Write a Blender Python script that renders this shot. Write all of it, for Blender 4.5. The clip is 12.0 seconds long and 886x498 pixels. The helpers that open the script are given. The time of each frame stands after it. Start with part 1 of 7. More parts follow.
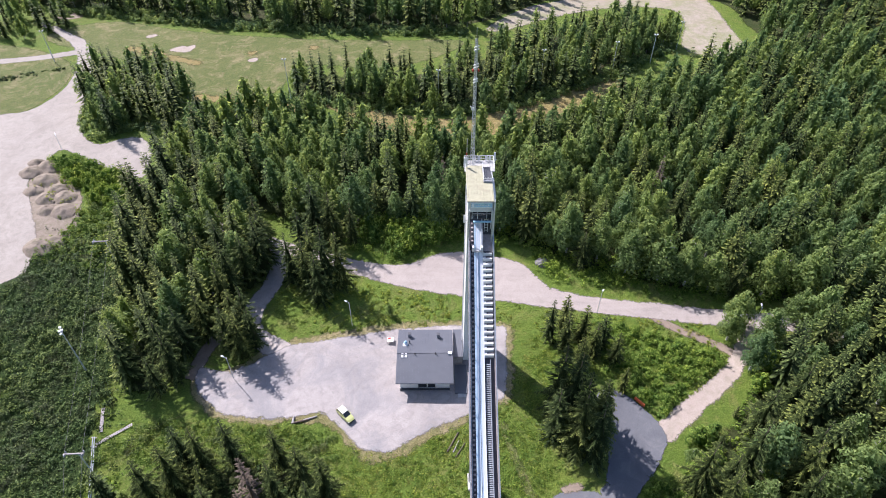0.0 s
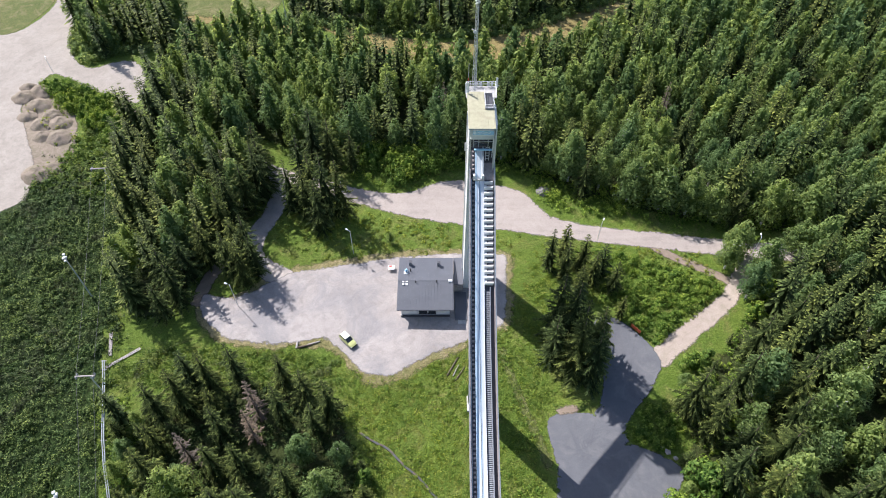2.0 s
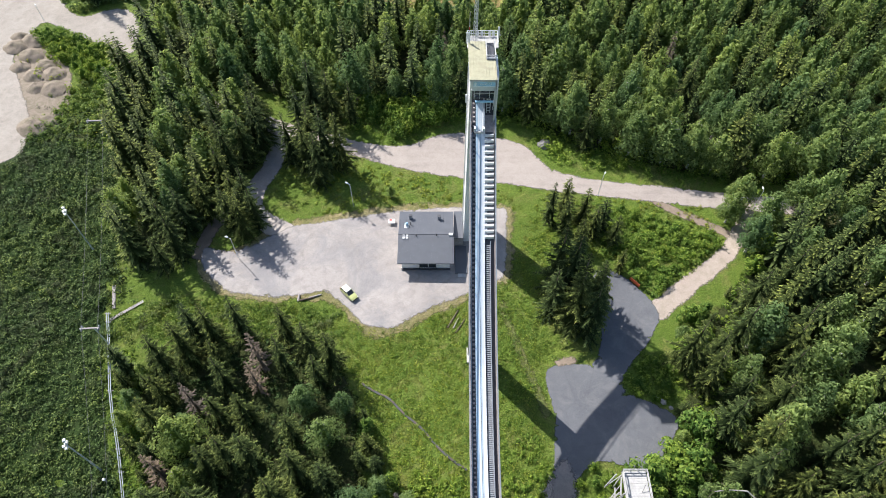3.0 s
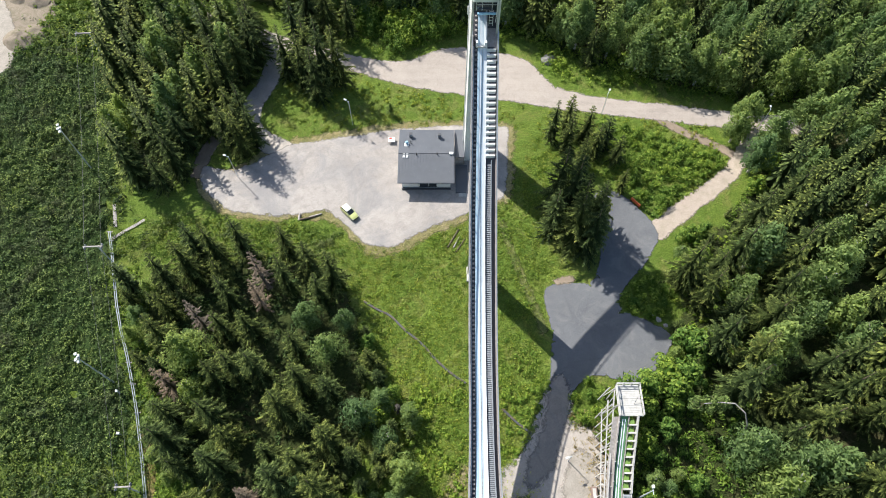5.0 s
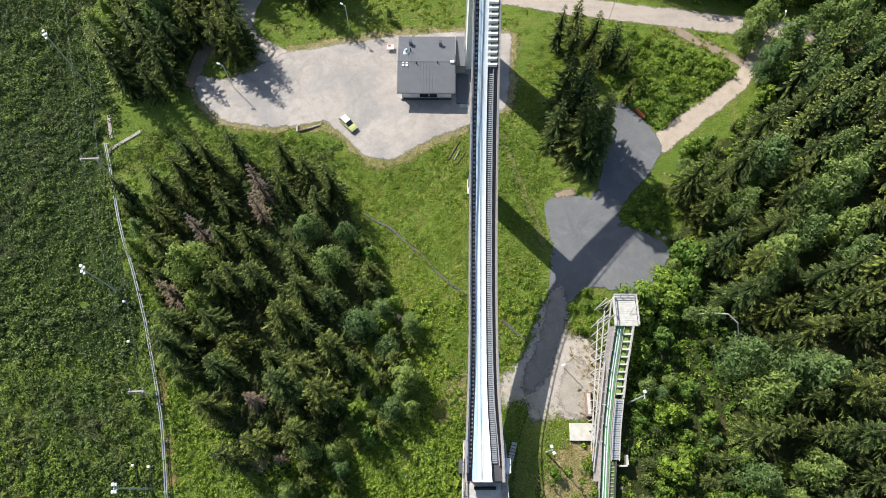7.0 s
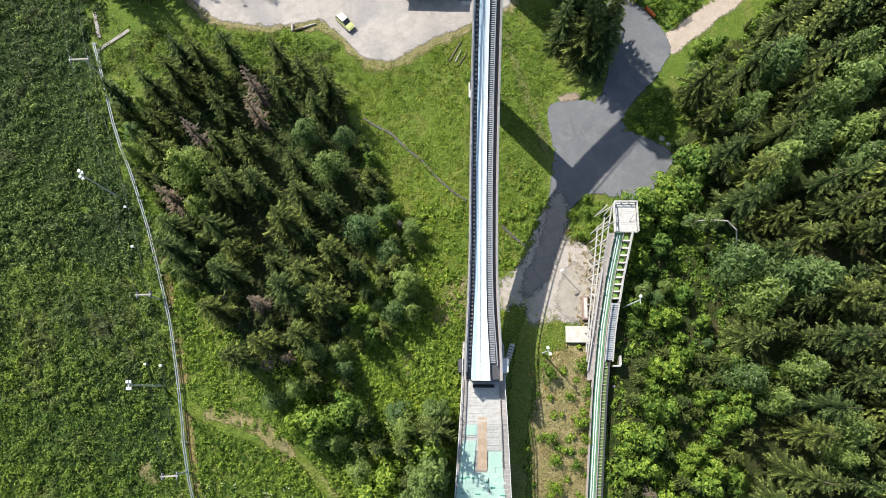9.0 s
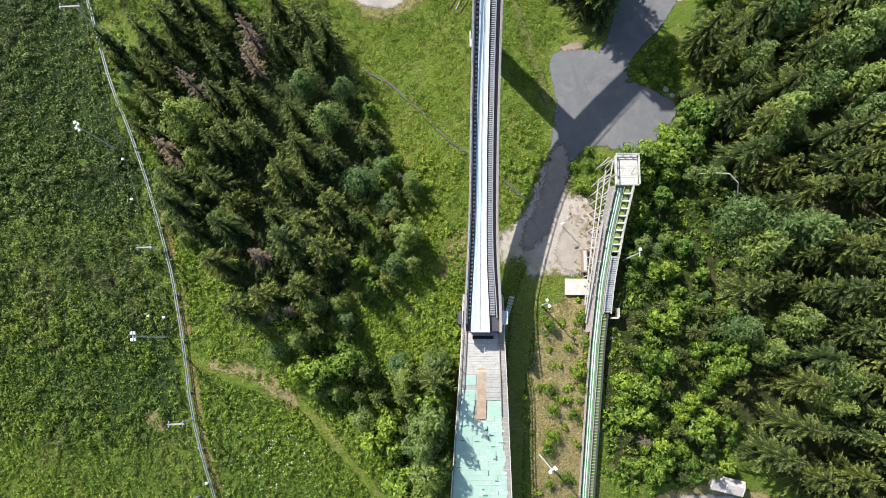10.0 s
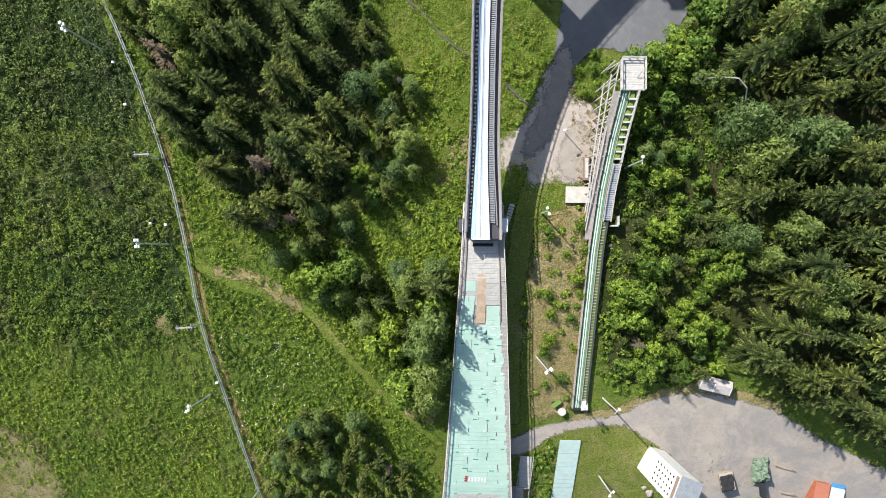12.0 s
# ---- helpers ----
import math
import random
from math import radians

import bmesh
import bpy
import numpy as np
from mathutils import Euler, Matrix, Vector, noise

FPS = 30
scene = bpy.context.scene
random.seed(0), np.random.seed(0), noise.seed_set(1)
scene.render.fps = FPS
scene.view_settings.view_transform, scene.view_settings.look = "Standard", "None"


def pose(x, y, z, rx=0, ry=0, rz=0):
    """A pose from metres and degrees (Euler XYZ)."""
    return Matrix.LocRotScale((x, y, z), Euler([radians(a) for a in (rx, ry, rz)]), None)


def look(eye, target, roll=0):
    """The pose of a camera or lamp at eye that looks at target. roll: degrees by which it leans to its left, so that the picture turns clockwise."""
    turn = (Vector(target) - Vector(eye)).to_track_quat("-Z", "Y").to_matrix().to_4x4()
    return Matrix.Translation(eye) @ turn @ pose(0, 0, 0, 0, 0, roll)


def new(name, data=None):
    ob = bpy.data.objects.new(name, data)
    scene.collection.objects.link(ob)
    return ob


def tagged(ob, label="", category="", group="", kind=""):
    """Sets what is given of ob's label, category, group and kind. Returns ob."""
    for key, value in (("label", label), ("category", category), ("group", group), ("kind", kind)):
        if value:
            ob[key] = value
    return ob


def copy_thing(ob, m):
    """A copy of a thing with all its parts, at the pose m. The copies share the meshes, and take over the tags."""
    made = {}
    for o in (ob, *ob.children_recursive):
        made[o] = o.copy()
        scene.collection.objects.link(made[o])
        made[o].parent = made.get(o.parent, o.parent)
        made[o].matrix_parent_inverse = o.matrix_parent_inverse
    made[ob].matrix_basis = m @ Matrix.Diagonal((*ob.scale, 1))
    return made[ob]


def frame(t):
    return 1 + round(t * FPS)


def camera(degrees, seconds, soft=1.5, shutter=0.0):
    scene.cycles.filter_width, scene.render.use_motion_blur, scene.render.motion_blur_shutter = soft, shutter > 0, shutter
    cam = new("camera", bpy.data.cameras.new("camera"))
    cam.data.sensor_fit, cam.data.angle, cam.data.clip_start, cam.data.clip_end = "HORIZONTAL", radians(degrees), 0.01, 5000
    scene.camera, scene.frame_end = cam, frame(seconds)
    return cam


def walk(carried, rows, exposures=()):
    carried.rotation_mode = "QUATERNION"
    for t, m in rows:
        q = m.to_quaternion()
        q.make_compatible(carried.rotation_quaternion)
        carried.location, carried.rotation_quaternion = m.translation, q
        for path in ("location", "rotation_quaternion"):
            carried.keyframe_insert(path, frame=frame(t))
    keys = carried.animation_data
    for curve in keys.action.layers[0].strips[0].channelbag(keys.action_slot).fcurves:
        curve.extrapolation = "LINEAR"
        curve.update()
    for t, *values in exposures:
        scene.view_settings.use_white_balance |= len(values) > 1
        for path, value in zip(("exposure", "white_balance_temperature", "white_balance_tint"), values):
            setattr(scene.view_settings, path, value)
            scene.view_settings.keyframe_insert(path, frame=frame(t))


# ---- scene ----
# ---------------------------------------------------------------- camera
LENS = 70.85
EYE = (0.0, 0.0, 105.0)
ROWS = [  # seconds, pitch, yaw, roll
    (0.0, -42.29, -0.22, -0.11), (0.5, -43.89, -0.20, -0.10), (1.0, -45.50, -0.17, -0.08), (1.5, -47.08, -0.17, -0.04),
    (2.0, -48.85, -0.13, 0.01), (2.5, -50.98, -0.11, 0.02), (3.0, -53.11, -0.08, 0.01), (5.0, -60.50, -0.03, 0.13),
    (5.5, -62.35, 0.0, 0.13), (6.0, -64.20, 0.02, 0.11), (6.5, -66.33, 0.01, 0.15), (7.0, -68.50, 0.03, 0.14),
    (9.0, -77.11, 0.11, 0.20), (9.5, -79.28, 0.13, 0.19), (10.0, -81.43, 0.11, 0.24), (10.5, -83.57, 0.13, 0.24),
    (11.0, -85.70, 0.17, 0.20), (11.5, -87.83, 0.19, 0.19), (12.0, -89.90, 0.21, 0.20),
]
cam = camera(LENS, 12.0, soft=0.95)
walk(cam, [(t, pose(*EYE, 90 + p, 0, w) @ pose(0, 0, 0, 0, 0, r)) for t, p, w, r in ROWS], exposures=[(0.0, 0.67, 5760, 22), (2.5, 0.62, 5950, 13), (5.5, 0.68, 6220, 7), (7.0, 0.56, 6330, 7), (9.0, 0.68, 6300, 7), (10.5, 0.68, 6300, 9), (12.0, 0.59, 6300, 9)])

# ---------------------------------------------------------------- light
SUN_EL, SUN_AZ = radians(42.5), math.atan2(-0.688, 0.725)  # azimuth from +y towards +x
world = bpy.data.worlds.new("sky")
scene.world = world
world.use_nodes = True
wn = world.node_tree.nodes
sky = wn.new("ShaderNodeTexSky")
sky.sky_type, sky.sun_disc, sky.sun_elevation, sky.sun_rotation = "NISHITA", False, SUN_EL, SUN_AZ
sky.air_density, sky.dust_density = 1.2, 1.5
world.node_tree.links.new(sky.outputs[0], wn["Background"].inputs[0])
wn["Background"].inputs[1].default_value = 0.10
sun = new("sun", bpy.data.lights.new("sun", "SUN"))
sun.data.energy, sun.data.angle, sun.data.color = 5.6, radians(0.53), (1.0, 0.94, 0.85)
toward_sun = Vector((math.sin(SUN_AZ) * math.cos(SUN_EL), math.cos(SUN_AZ) * math.cos(SUN_EL), math.sin(SUN_EL)))
sun.matrix_world = look(toward_sun * 300, (0, 0, 0))


# ---------------------------------------------------------------- materials
def rgb(c):
    return (*c, 1.0) if len(c) == 3 else c


class Mat:
    """A node material with a Principled shader and short ways to wire it."""

    def __init__(self, name, rough=0.7, metal=0.0, spec=0.3):
        self.m = bpy.data.materials.new(name)
        self.m.use_nodes = True
        self.t = self.m.node_tree
        self.b = self.t.nodes["Principled BSDF"]
        self.b.inputs["Roughness"].default_value = rough
        self.b.inputs["Metallic"].default_value = metal
        self.b.inputs["Specular IOR Level"].default_value = spec
        geo = self.t.nodes.new("ShaderNodeNewGeometry")
        self.pos = geo.outputs["Position"]
        self.geo = geo

    def link(self, a, b):
        self.t.links.new(a, b)

    def obj(self):
        return self.t.nodes.new("ShaderNodeTexCoord").outputs["Object"]

    def noise(self, scale, detail=4, rough=0.6, at=None, distort=0.0, lo=0.3, hi=0.7):
        n = self.t.nodes.new("ShaderNodeTexNoise")
        n.inputs["Scale"].default_value, n.inputs["Detail"].default_value = scale, detail
        n.inputs["Roughness"].default_value, n.inputs["Distortion"].default_value = rough, distort
        self.link(at or self.pos, n.inputs["Vector"])
        r = self.t.nodes.new("ShaderNodeMapRange")
        r.inputs[1].default_value, r.inputs[2].default_value = lo, hi
        self.link(n.outputs["Fac"], r.inputs[0])
        return r.outputs[0]

    def stretch(self, at, s):
        v = self.t.nodes.new("ShaderNodeVectorMath")
        v.operation = "MULTIPLY"
        self.link(at, v.inputs[0])
        v.inputs[1].default_value = s
        return v.outputs[0]

    def voronoi(self, scale, at=None, feature="F1", out="Distance"):
        n = self.t.nodes.new("ShaderNodeTexVoronoi")
        n.feature = feature
        n.inputs["Scale"].default_value = scale
        self.link(at or self.pos, n.inputs["Vector"])
        return n.outputs[out]

    def attr(self, name):
        n = self.t.nodes.new("ShaderNodeAttribute")
        n.attribute_name = name
        return n.outputs["Fac"]

    def rand(self):
        return self.t.nodes.new("ShaderNodeObjectInfo").outputs["Random"]

    def mix(self, fac, a, b, mode="MIX"):
        n = self.t.nodes.new("ShaderNodeMix")
        n.data_type, n.blend_type = "RGBA", mode
        for sock, v in ((n.inputs[0], fac), (n.inputs[6], a), (n.inputs[7], b)):
            if isinstance(v, (int, float)):
                sock.default_value = v
            elif isinstance(v, (tuple, list)):
                sock.default_value = rgb(v)
            else:
                self.link(v, sock)
        return n.outputs[2]

    def math(self, op, a, b=0.0):
        n = self.t.nodes.new("ShaderNodeMath")
        n.operation = op
        n.use_clamp = op in ("MULTIPLY", "SUBTRACT")
        for sock, v in ((n.inputs[0], a), (n.inputs[1], b)):
            if isinstance(v, (int, float)):
                sock.default_value = v
            else:
                self.link(v, sock)
        return n.outputs[0]

    def step(self, v, lo, hi):
        r = self.t.nodes.new("ShaderNodeMapRange")
        r.inputs[1].default_value, r.inputs[2].default_value = lo, hi
        self.link(v, r.inputs[0])
        return r.outputs[0]

    def rim(self):
        """Frays the edge of a ground sheet into what lies below it."""
        n = self.math("ADD", self.attr("rim"), self.math("MULTIPLY", self.noise(0.9, 6, 0.75, distort=0.8), 0.6))
        self.link(self.step(n, 1.05, 0.72), self.b.inputs["Alpha"])

    def color(self, c):
        if isinstance(c, (tuple, list)):
            self.b.inputs["Base Color"].default_value = rgb(c)
        else:
            self.link(c, self.b.inputs["Base Color"])
        return self

    def bump(self, h, strength=0.4, dist=0.05):
        n = self.t.nodes.new("ShaderNodeBump")
        n.inputs["Strength"].default_value, n.inputs["Distance"].default_value = strength, dist
        self.link(h, n.inputs["Height"])
        self.link(n.outputs[0], self.b.inputs["Normal"])
        return self

    def leafy(self, c, share=0.3):
        """Lets part of the light through, as thin leaves do."""
        tr = self.t.nodes.new("ShaderNodeBsdfTranslucent")
        self.link(self.mix(1.0, c, (1.5, 1.36, 1.05), "MULTIPLY"), tr.inputs[0])
        mx = self.t.nodes.new("ShaderNodeMixShader")
        mx.inputs[0].default_value = share
        self.link(self.b.outputs[0], mx.inputs[1])
        self.link(tr.outputs[0], mx.inputs[2])
        self.link(mx.outputs[0], self.t.nodes["Material Output"].inputs["Surface"])
        return self


def plain(name, c, rough=0.6, metal=0.0, var=0.25, scale=3.0, dirt=(0.1, 0.09, 0.07), dirt_amount=0.25, spec=0.3):
    """Painted or raw surface with grain and patches of dirt."""
    m = Mat(name, rough, metal, spec)
    dark = tuple(v * (1 - var) for v in c)
    base = m.mix(m.noise(scale, 5), dark, c)
    grime = m.math("MULTIPLY", m.noise(scale * 0.35, 6, 0.7, lo=0.5, hi=0.75), dirt_amount)
    m.color(m.mix(grime, base, dirt))
    m.bump(m.noise(scale * 12, 3), 0.15, 0.01)
    return m.m


def grass_mat(name, a, b, c, dry, dry_amount):
    m = Mat(name, 0.85, spec=0.15)
    big = m.noise(0.06, 5, 0.65, distort=0.6)
    mid = m.noise(0.45, 5, 0.7)
    fine = m.noise(3.5, 4, 0.7)
    col = m.mix(big, a, b)
    col = m.mix(m.math("MULTIPLY", mid, 0.7), col, c)
    col = m.mix(m.math("MULTIPLY", m.noise(0.13, 6, 0.75, distort=1.2, lo=0.5, hi=0.68), dry_amount), col, dry)
    dark = m.mix(fine, (0.45, 0.5, 0.4), (1.25, 1.25, 1.2))
    m.color(m.mix(1.0, col, dark, "MULTIPLY"))
    m.bump(m.math("ADD", m.math("MULTIPLY", mid, 0.6), m.math("MULTIPLY", fine, 0.5)), 1.0, 0.45)
    m.rim()
    return m.m


M = {}
M["grass"] = grass_mat("grass", (0.150, 0.215, 0.034), (0.225, 0.275, 0.048), (0.095, 0.165, 0.024), (0.30, 0.245, 0.10), 0.55)
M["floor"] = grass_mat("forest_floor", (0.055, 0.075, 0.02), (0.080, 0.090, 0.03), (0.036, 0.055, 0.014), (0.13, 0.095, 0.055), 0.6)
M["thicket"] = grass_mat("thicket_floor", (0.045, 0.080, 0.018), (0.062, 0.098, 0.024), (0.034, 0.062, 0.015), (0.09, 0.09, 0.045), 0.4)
M["rough_lawn"] = grass_mat("rough_lawn", (0.21, 0.25, 0.050), (0.29, 0.295, 0.080), (0.14, 0.195, 0.034), (0.38, 0.30, 0.16), 0.65)
M["mown"] = grass_mat("mown_grass", (0.17, 0.235, 0.036), (0.25, 0.28, 0.055), (0.12, 0.19, 0.026), (0.42, 0.34, 0.15), 0.8)
M["bank"] = grass_mat("dry_bank", (0.42, 0.325, 0.16), (0.52, 0.40, 0.235), (0.22, 0.22, 0.07), (0.38, 0.27, 0.17), 0.6)
M["field"] = grass_mat("mown_field", (0.175, 0.195, 0.062), (0.245, 0.235, 0.090), (0.115, 0.150, 0.042), (0.38, 0.30, 0.17), 0.9)
M["straw"] = grass_mat("dry_field", (0.36, 0.26, 0.11), (0.42, 0.30, 0.13), (0.22, 0.20, 0.07), (0.45, 0.36, 0.2), 0.5)
M["moss"] = grass_mat("bare_hillside", (0.33, 0.27, 0.13), (0.42, 0.32, 0.19), (0.16, 0.19, 0.05), (0.50, 0.39, 0.27), 0.7)


def gravel_mat(name, light, mid, dark, track=0.4, old=None, ruts=None):
    m = Mat(name, 0.9, spec=0.2)
    col = m.mix(m.noise(0.09, 6, 0.7, distort=0.8), mid, light)
    col = m.mix(m.math("MULTIPLY", m.noise(0.35, 6, 0.75, distort=1.5, lo=0.45, hi=0.75), track), col, dark)
    if old:
        col = m.mix(m.math("MULTIPLY", m.noise(0.055, 7, 0.75, distort=1.6, lo=0.47, hi=0.62), 0.7), col, old)
    if ruts:
        lanes = m.noise(1.0, 5, 0.65, at=m.stretch(m.pos, ruts), distort=0.35, lo=0.40, hi=0.62)
        col = m.mix(m.math("MULTIPLY", lanes, 0.55), col, light)
    fine = m.noise(5.0, 4, 0.75)
    col = m.mix(1.0, col, m.mix(fine, (0.8, 0.8, 0.8), (1.12, 1.12, 1.12)), "MULTIPLY")
    m.color(col)
    m.bump(fine, 0.5, 0.03)
    m.rim()
    return m.m


M["gravel"] = gravel_mat("gravel", (0.42, 0.378, 0.345), (0.305, 0.272, 0.25), (0.215, 0.19, 0.172), 0.75, (0.235, 0.225, 0.225))
M["sand"] = gravel_mat("sand", (0.39, 0.345, 0.295), (0.30, 0.262, 0.222), (0.225, 0.20, 0.165), 0.75)
M["far_sand"] = gravel_mat("far_sand", (0.40, 0.34, 0.27), (0.31, 0.26, 0.19), (0.20, 0.19, 0.10), 0.8, (0.22, 0.23, 0.10))
M["dirt_road"] = gravel_mat("dirt_road", (0.40, 0.345, 0.30), (0.30, 0.255, 0.225), (0.20, 0.168, 0.142), 0.6, ruts=(0.035, 0.42, 0.2))
M["path"] = gravel_mat("sandy_path", (0.44, 0.365, 0.30), (0.35, 0.285, 0.235), (0.22, 0.20, 0.13), 0.6)
M["lower_gravel"] = gravel_mat("lower_gravel", (0.46, 0.40, 0.345), (0.365, 0.32, 0.28), (0.25, 0.22, 0.195), 0.7, (0.26, 0.25, 0.245))
M["worn_road"] = gravel_mat("worn_road", (0.27, 0.24, 0.215), (0.20, 0.18, 0.165), (0.14, 0.125, 0.115), 0.7, (0.15, 0.148, 0.148))
M["earth"] = gravel_mat("earth", (0.30, 0.235, 0.175), (0.21, 0.165, 0.12), (0.13, 0.10, 0.075), 0.6)


def asphalt_mat():
    m = Mat("asphalt", 0.85, spec=0.25)
    col = m.mix(m.noise(0.12, 5, 0.6, distort=0.5), (0.108, 0.110, 0.119), (0.148, 0.149, 0.156))
    col = m.mix(m.math("MULTIPLY", m.noise(0.22, 7, 0.75, distort=1.4, lo=0.48, hi=0.72), 0.45), col, (0.24, 0.225, 0.215))
    cracks = m.step(m.voronoi(0.16, m.stretch(m.pos, (1, 1, 0)), "DISTANCE_TO_EDGE"), 0.02, 0.0)
    col = m.mix(m.math("MULTIPLY", cracks, 0.10), col, (0.045, 0.045, 0.045))
    fine = m.noise(9.0, 3, 0.8)
    m.color(m.mix(1.0, col, m.mix(fine, (0.82, 0.82, 0.82), (1.15, 1.15, 1.15)), "MULTIPLY"))
    m.bump(fine, 0.3, 0.02)
    m.rim()
    return m.m


M["asphalt"] = asphalt_mat()


def leaf_mat(name, dark, mid, lit, share=0.3, odd=None, gloss=0.12, rough=0.65, spread=1.0):
    """Foliage: colour varies from tree to tree, from clump to clump, and from painted-in shade inside to painted-in
    light outside.
    """
    m = Mat(name, rough, spec=gloss)
    col = m.mix(m.attr("lit"), dark, mid)
    col = m.mix(m.step(m.attr("lit"), 0.55, 1.0), col, lit)
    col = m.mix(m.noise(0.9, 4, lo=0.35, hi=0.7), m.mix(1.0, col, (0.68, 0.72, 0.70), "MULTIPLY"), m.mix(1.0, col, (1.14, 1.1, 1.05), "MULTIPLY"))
    tint = m.math("FRACT", m.math("ADD", m.attr("tint"), m.math("MULTIPLY", m.rand(), m.attr("single"))))
    col = m.mix(1.0, col, m.mix(tint, (1 - 0.34 * spread, 1 - 0.24 * spread, 1 - 0.16 * spread), (1 + 0.26 * spread, 1 + 0.18 * spread, 1 - 0.08 * spread)), "MULTIPLY")
    if odd:
        col = m.mix(m.math("MULTIPLY", m.noise(0.11, 6, 0.7, distort=1.0, lo=0.5, hi=0.66), 0.6), col, odd)
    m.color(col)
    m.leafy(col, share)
    return m.m


# three colours each: painted inner shade, middle, painted outer light
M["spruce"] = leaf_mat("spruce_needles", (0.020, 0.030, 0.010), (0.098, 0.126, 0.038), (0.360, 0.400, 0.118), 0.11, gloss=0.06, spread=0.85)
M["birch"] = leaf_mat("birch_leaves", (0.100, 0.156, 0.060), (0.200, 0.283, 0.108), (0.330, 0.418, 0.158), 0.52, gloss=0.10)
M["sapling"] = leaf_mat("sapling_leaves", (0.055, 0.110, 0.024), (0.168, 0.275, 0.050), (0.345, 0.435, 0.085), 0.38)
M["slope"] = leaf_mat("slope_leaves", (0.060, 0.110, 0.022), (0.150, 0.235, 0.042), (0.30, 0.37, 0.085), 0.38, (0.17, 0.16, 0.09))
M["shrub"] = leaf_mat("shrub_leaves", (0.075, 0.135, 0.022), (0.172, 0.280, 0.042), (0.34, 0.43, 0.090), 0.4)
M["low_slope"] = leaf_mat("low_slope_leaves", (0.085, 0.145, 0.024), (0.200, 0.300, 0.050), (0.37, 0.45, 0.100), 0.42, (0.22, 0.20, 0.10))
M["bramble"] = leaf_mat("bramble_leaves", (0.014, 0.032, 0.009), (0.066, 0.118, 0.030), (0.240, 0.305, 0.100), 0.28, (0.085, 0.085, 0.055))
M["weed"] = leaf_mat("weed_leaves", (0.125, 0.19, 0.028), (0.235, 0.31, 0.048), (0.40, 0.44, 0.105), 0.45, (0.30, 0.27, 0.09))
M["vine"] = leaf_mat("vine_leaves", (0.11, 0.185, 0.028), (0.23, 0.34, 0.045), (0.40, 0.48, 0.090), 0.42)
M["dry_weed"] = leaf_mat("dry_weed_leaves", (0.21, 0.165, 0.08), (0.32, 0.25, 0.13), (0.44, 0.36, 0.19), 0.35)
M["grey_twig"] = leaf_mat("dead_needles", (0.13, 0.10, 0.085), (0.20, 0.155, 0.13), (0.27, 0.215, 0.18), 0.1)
M["bark"] = plain("bark", (0.16, 0.12, 0.09), 0.9, scale=6, var=0.5)
M["birch_bark"] = plain("birch_bark", (0.55, 0.52, 0.47), 0.8, scale=4, var=0.4, dirt=(0.05, 0.05, 0.05), dirt_amount=0.6)
M["white_paint"] = plain("white_paint", (0.70, 0.70, 0.68), 0.5, scale=1.2, var=0.08, dirt_amount=0.2)
M["wood_grey"] = plain("weathered_wood", (0.42, 0.38, 0.35), 0.85, scale=2.5, var=0.35, dirt_amount=0.35)
M["wood_pale"] = plain("pale_planks", (0.52, 0.50, 0.47), 0.8, scale=2.0, var=0.25, dirt_amount=0.3)
M["side_wood"] = plain("weathered_side_boards", (0.42, 0.365, 0.345), 0.85, scale=2.5, var=0.3, dirt_amount=0.35)
M["drain"] = plain("dark_wet_concrete", (0.075, 0.075, 0.075), 0.6, scale=2, var=0.35)
M["wood_red"] = plain("stained_wood", (0.28, 0.20, 0.17), 0.8, scale=2.5, var=0.3)
M["steel"] = plain("galvanised_steel", (0.55, 0.57, 0.58), 0.4, 0.6, scale=3, var=0.25, dirt_amount=0.2)
M["grid_steel"] = plain("grid_steel", (0.34, 0.35, 0.37), 0.5, 0.4, scale=3, var=0.25)
M["dark_steel"] = plain("dark_steel", (0.10, 0.10, 0.11), 0.55, 0.3, scale=3, var=0.3)
M["concrete"] = plain("concrete", (0.50, 0.48, 0.45), 0.85, scale=1.5, var=0.2, dirt_amount=0.4)
M["roof_dark"] = plain("dark_roof_sheet", (0.115, 0.12, 0.135), 0.45, 0.0, scale=0.7, var=0.12, dirt_amount=0.08)
M["roof_cream"] = plain("cream_roof_sheet", (0.43, 0.405, 0.27), 0.55, scale=1.5, var=0.2, dirt=(0.30, 0.26, 0.18), dirt_amount=0.6)
M["track_blue"] = plain("ice_blue_track", (0.48, 0.62, 0.72), 0.35, scale=1.2, var=0.15, dirt_amount=0.15)
M["track_white"] = plain("white_track", (0.72, 0.74, 0.76), 0.35, scale=1.0, var=0.08, dirt_amount=0.15)
M["rubber"] = plain("black_rubber", (0.025, 0.025, 0.028), 0.8, scale=5)
M["glass"] = plain("dark_glass", (0.03, 0.035, 0.04), 0.08, scale=1, var=0.1, dirt_amount=0.0, spec=0.6)
M["blue_sign"] = plain("blue_board", (0.42, 0.68, 0.88), 0.5, scale=2)


# ---------------------------------------------------------------- mesh helpers
def part(name, bm, material, parent=None, label=""):
    """Links a bmesh as one mesh object under a thing or a part."""
    me = bpy.data.meshes.new(name)
    bmesh.ops.recalc_face_normals(bm, faces=bm.faces)
    bm.to_mesh(me)
    bm.free()
    me.materials.append(material)
    ob = new(name, me)
    ob.parent = parent
    if label:
        tagged(ob, label)
    return ob


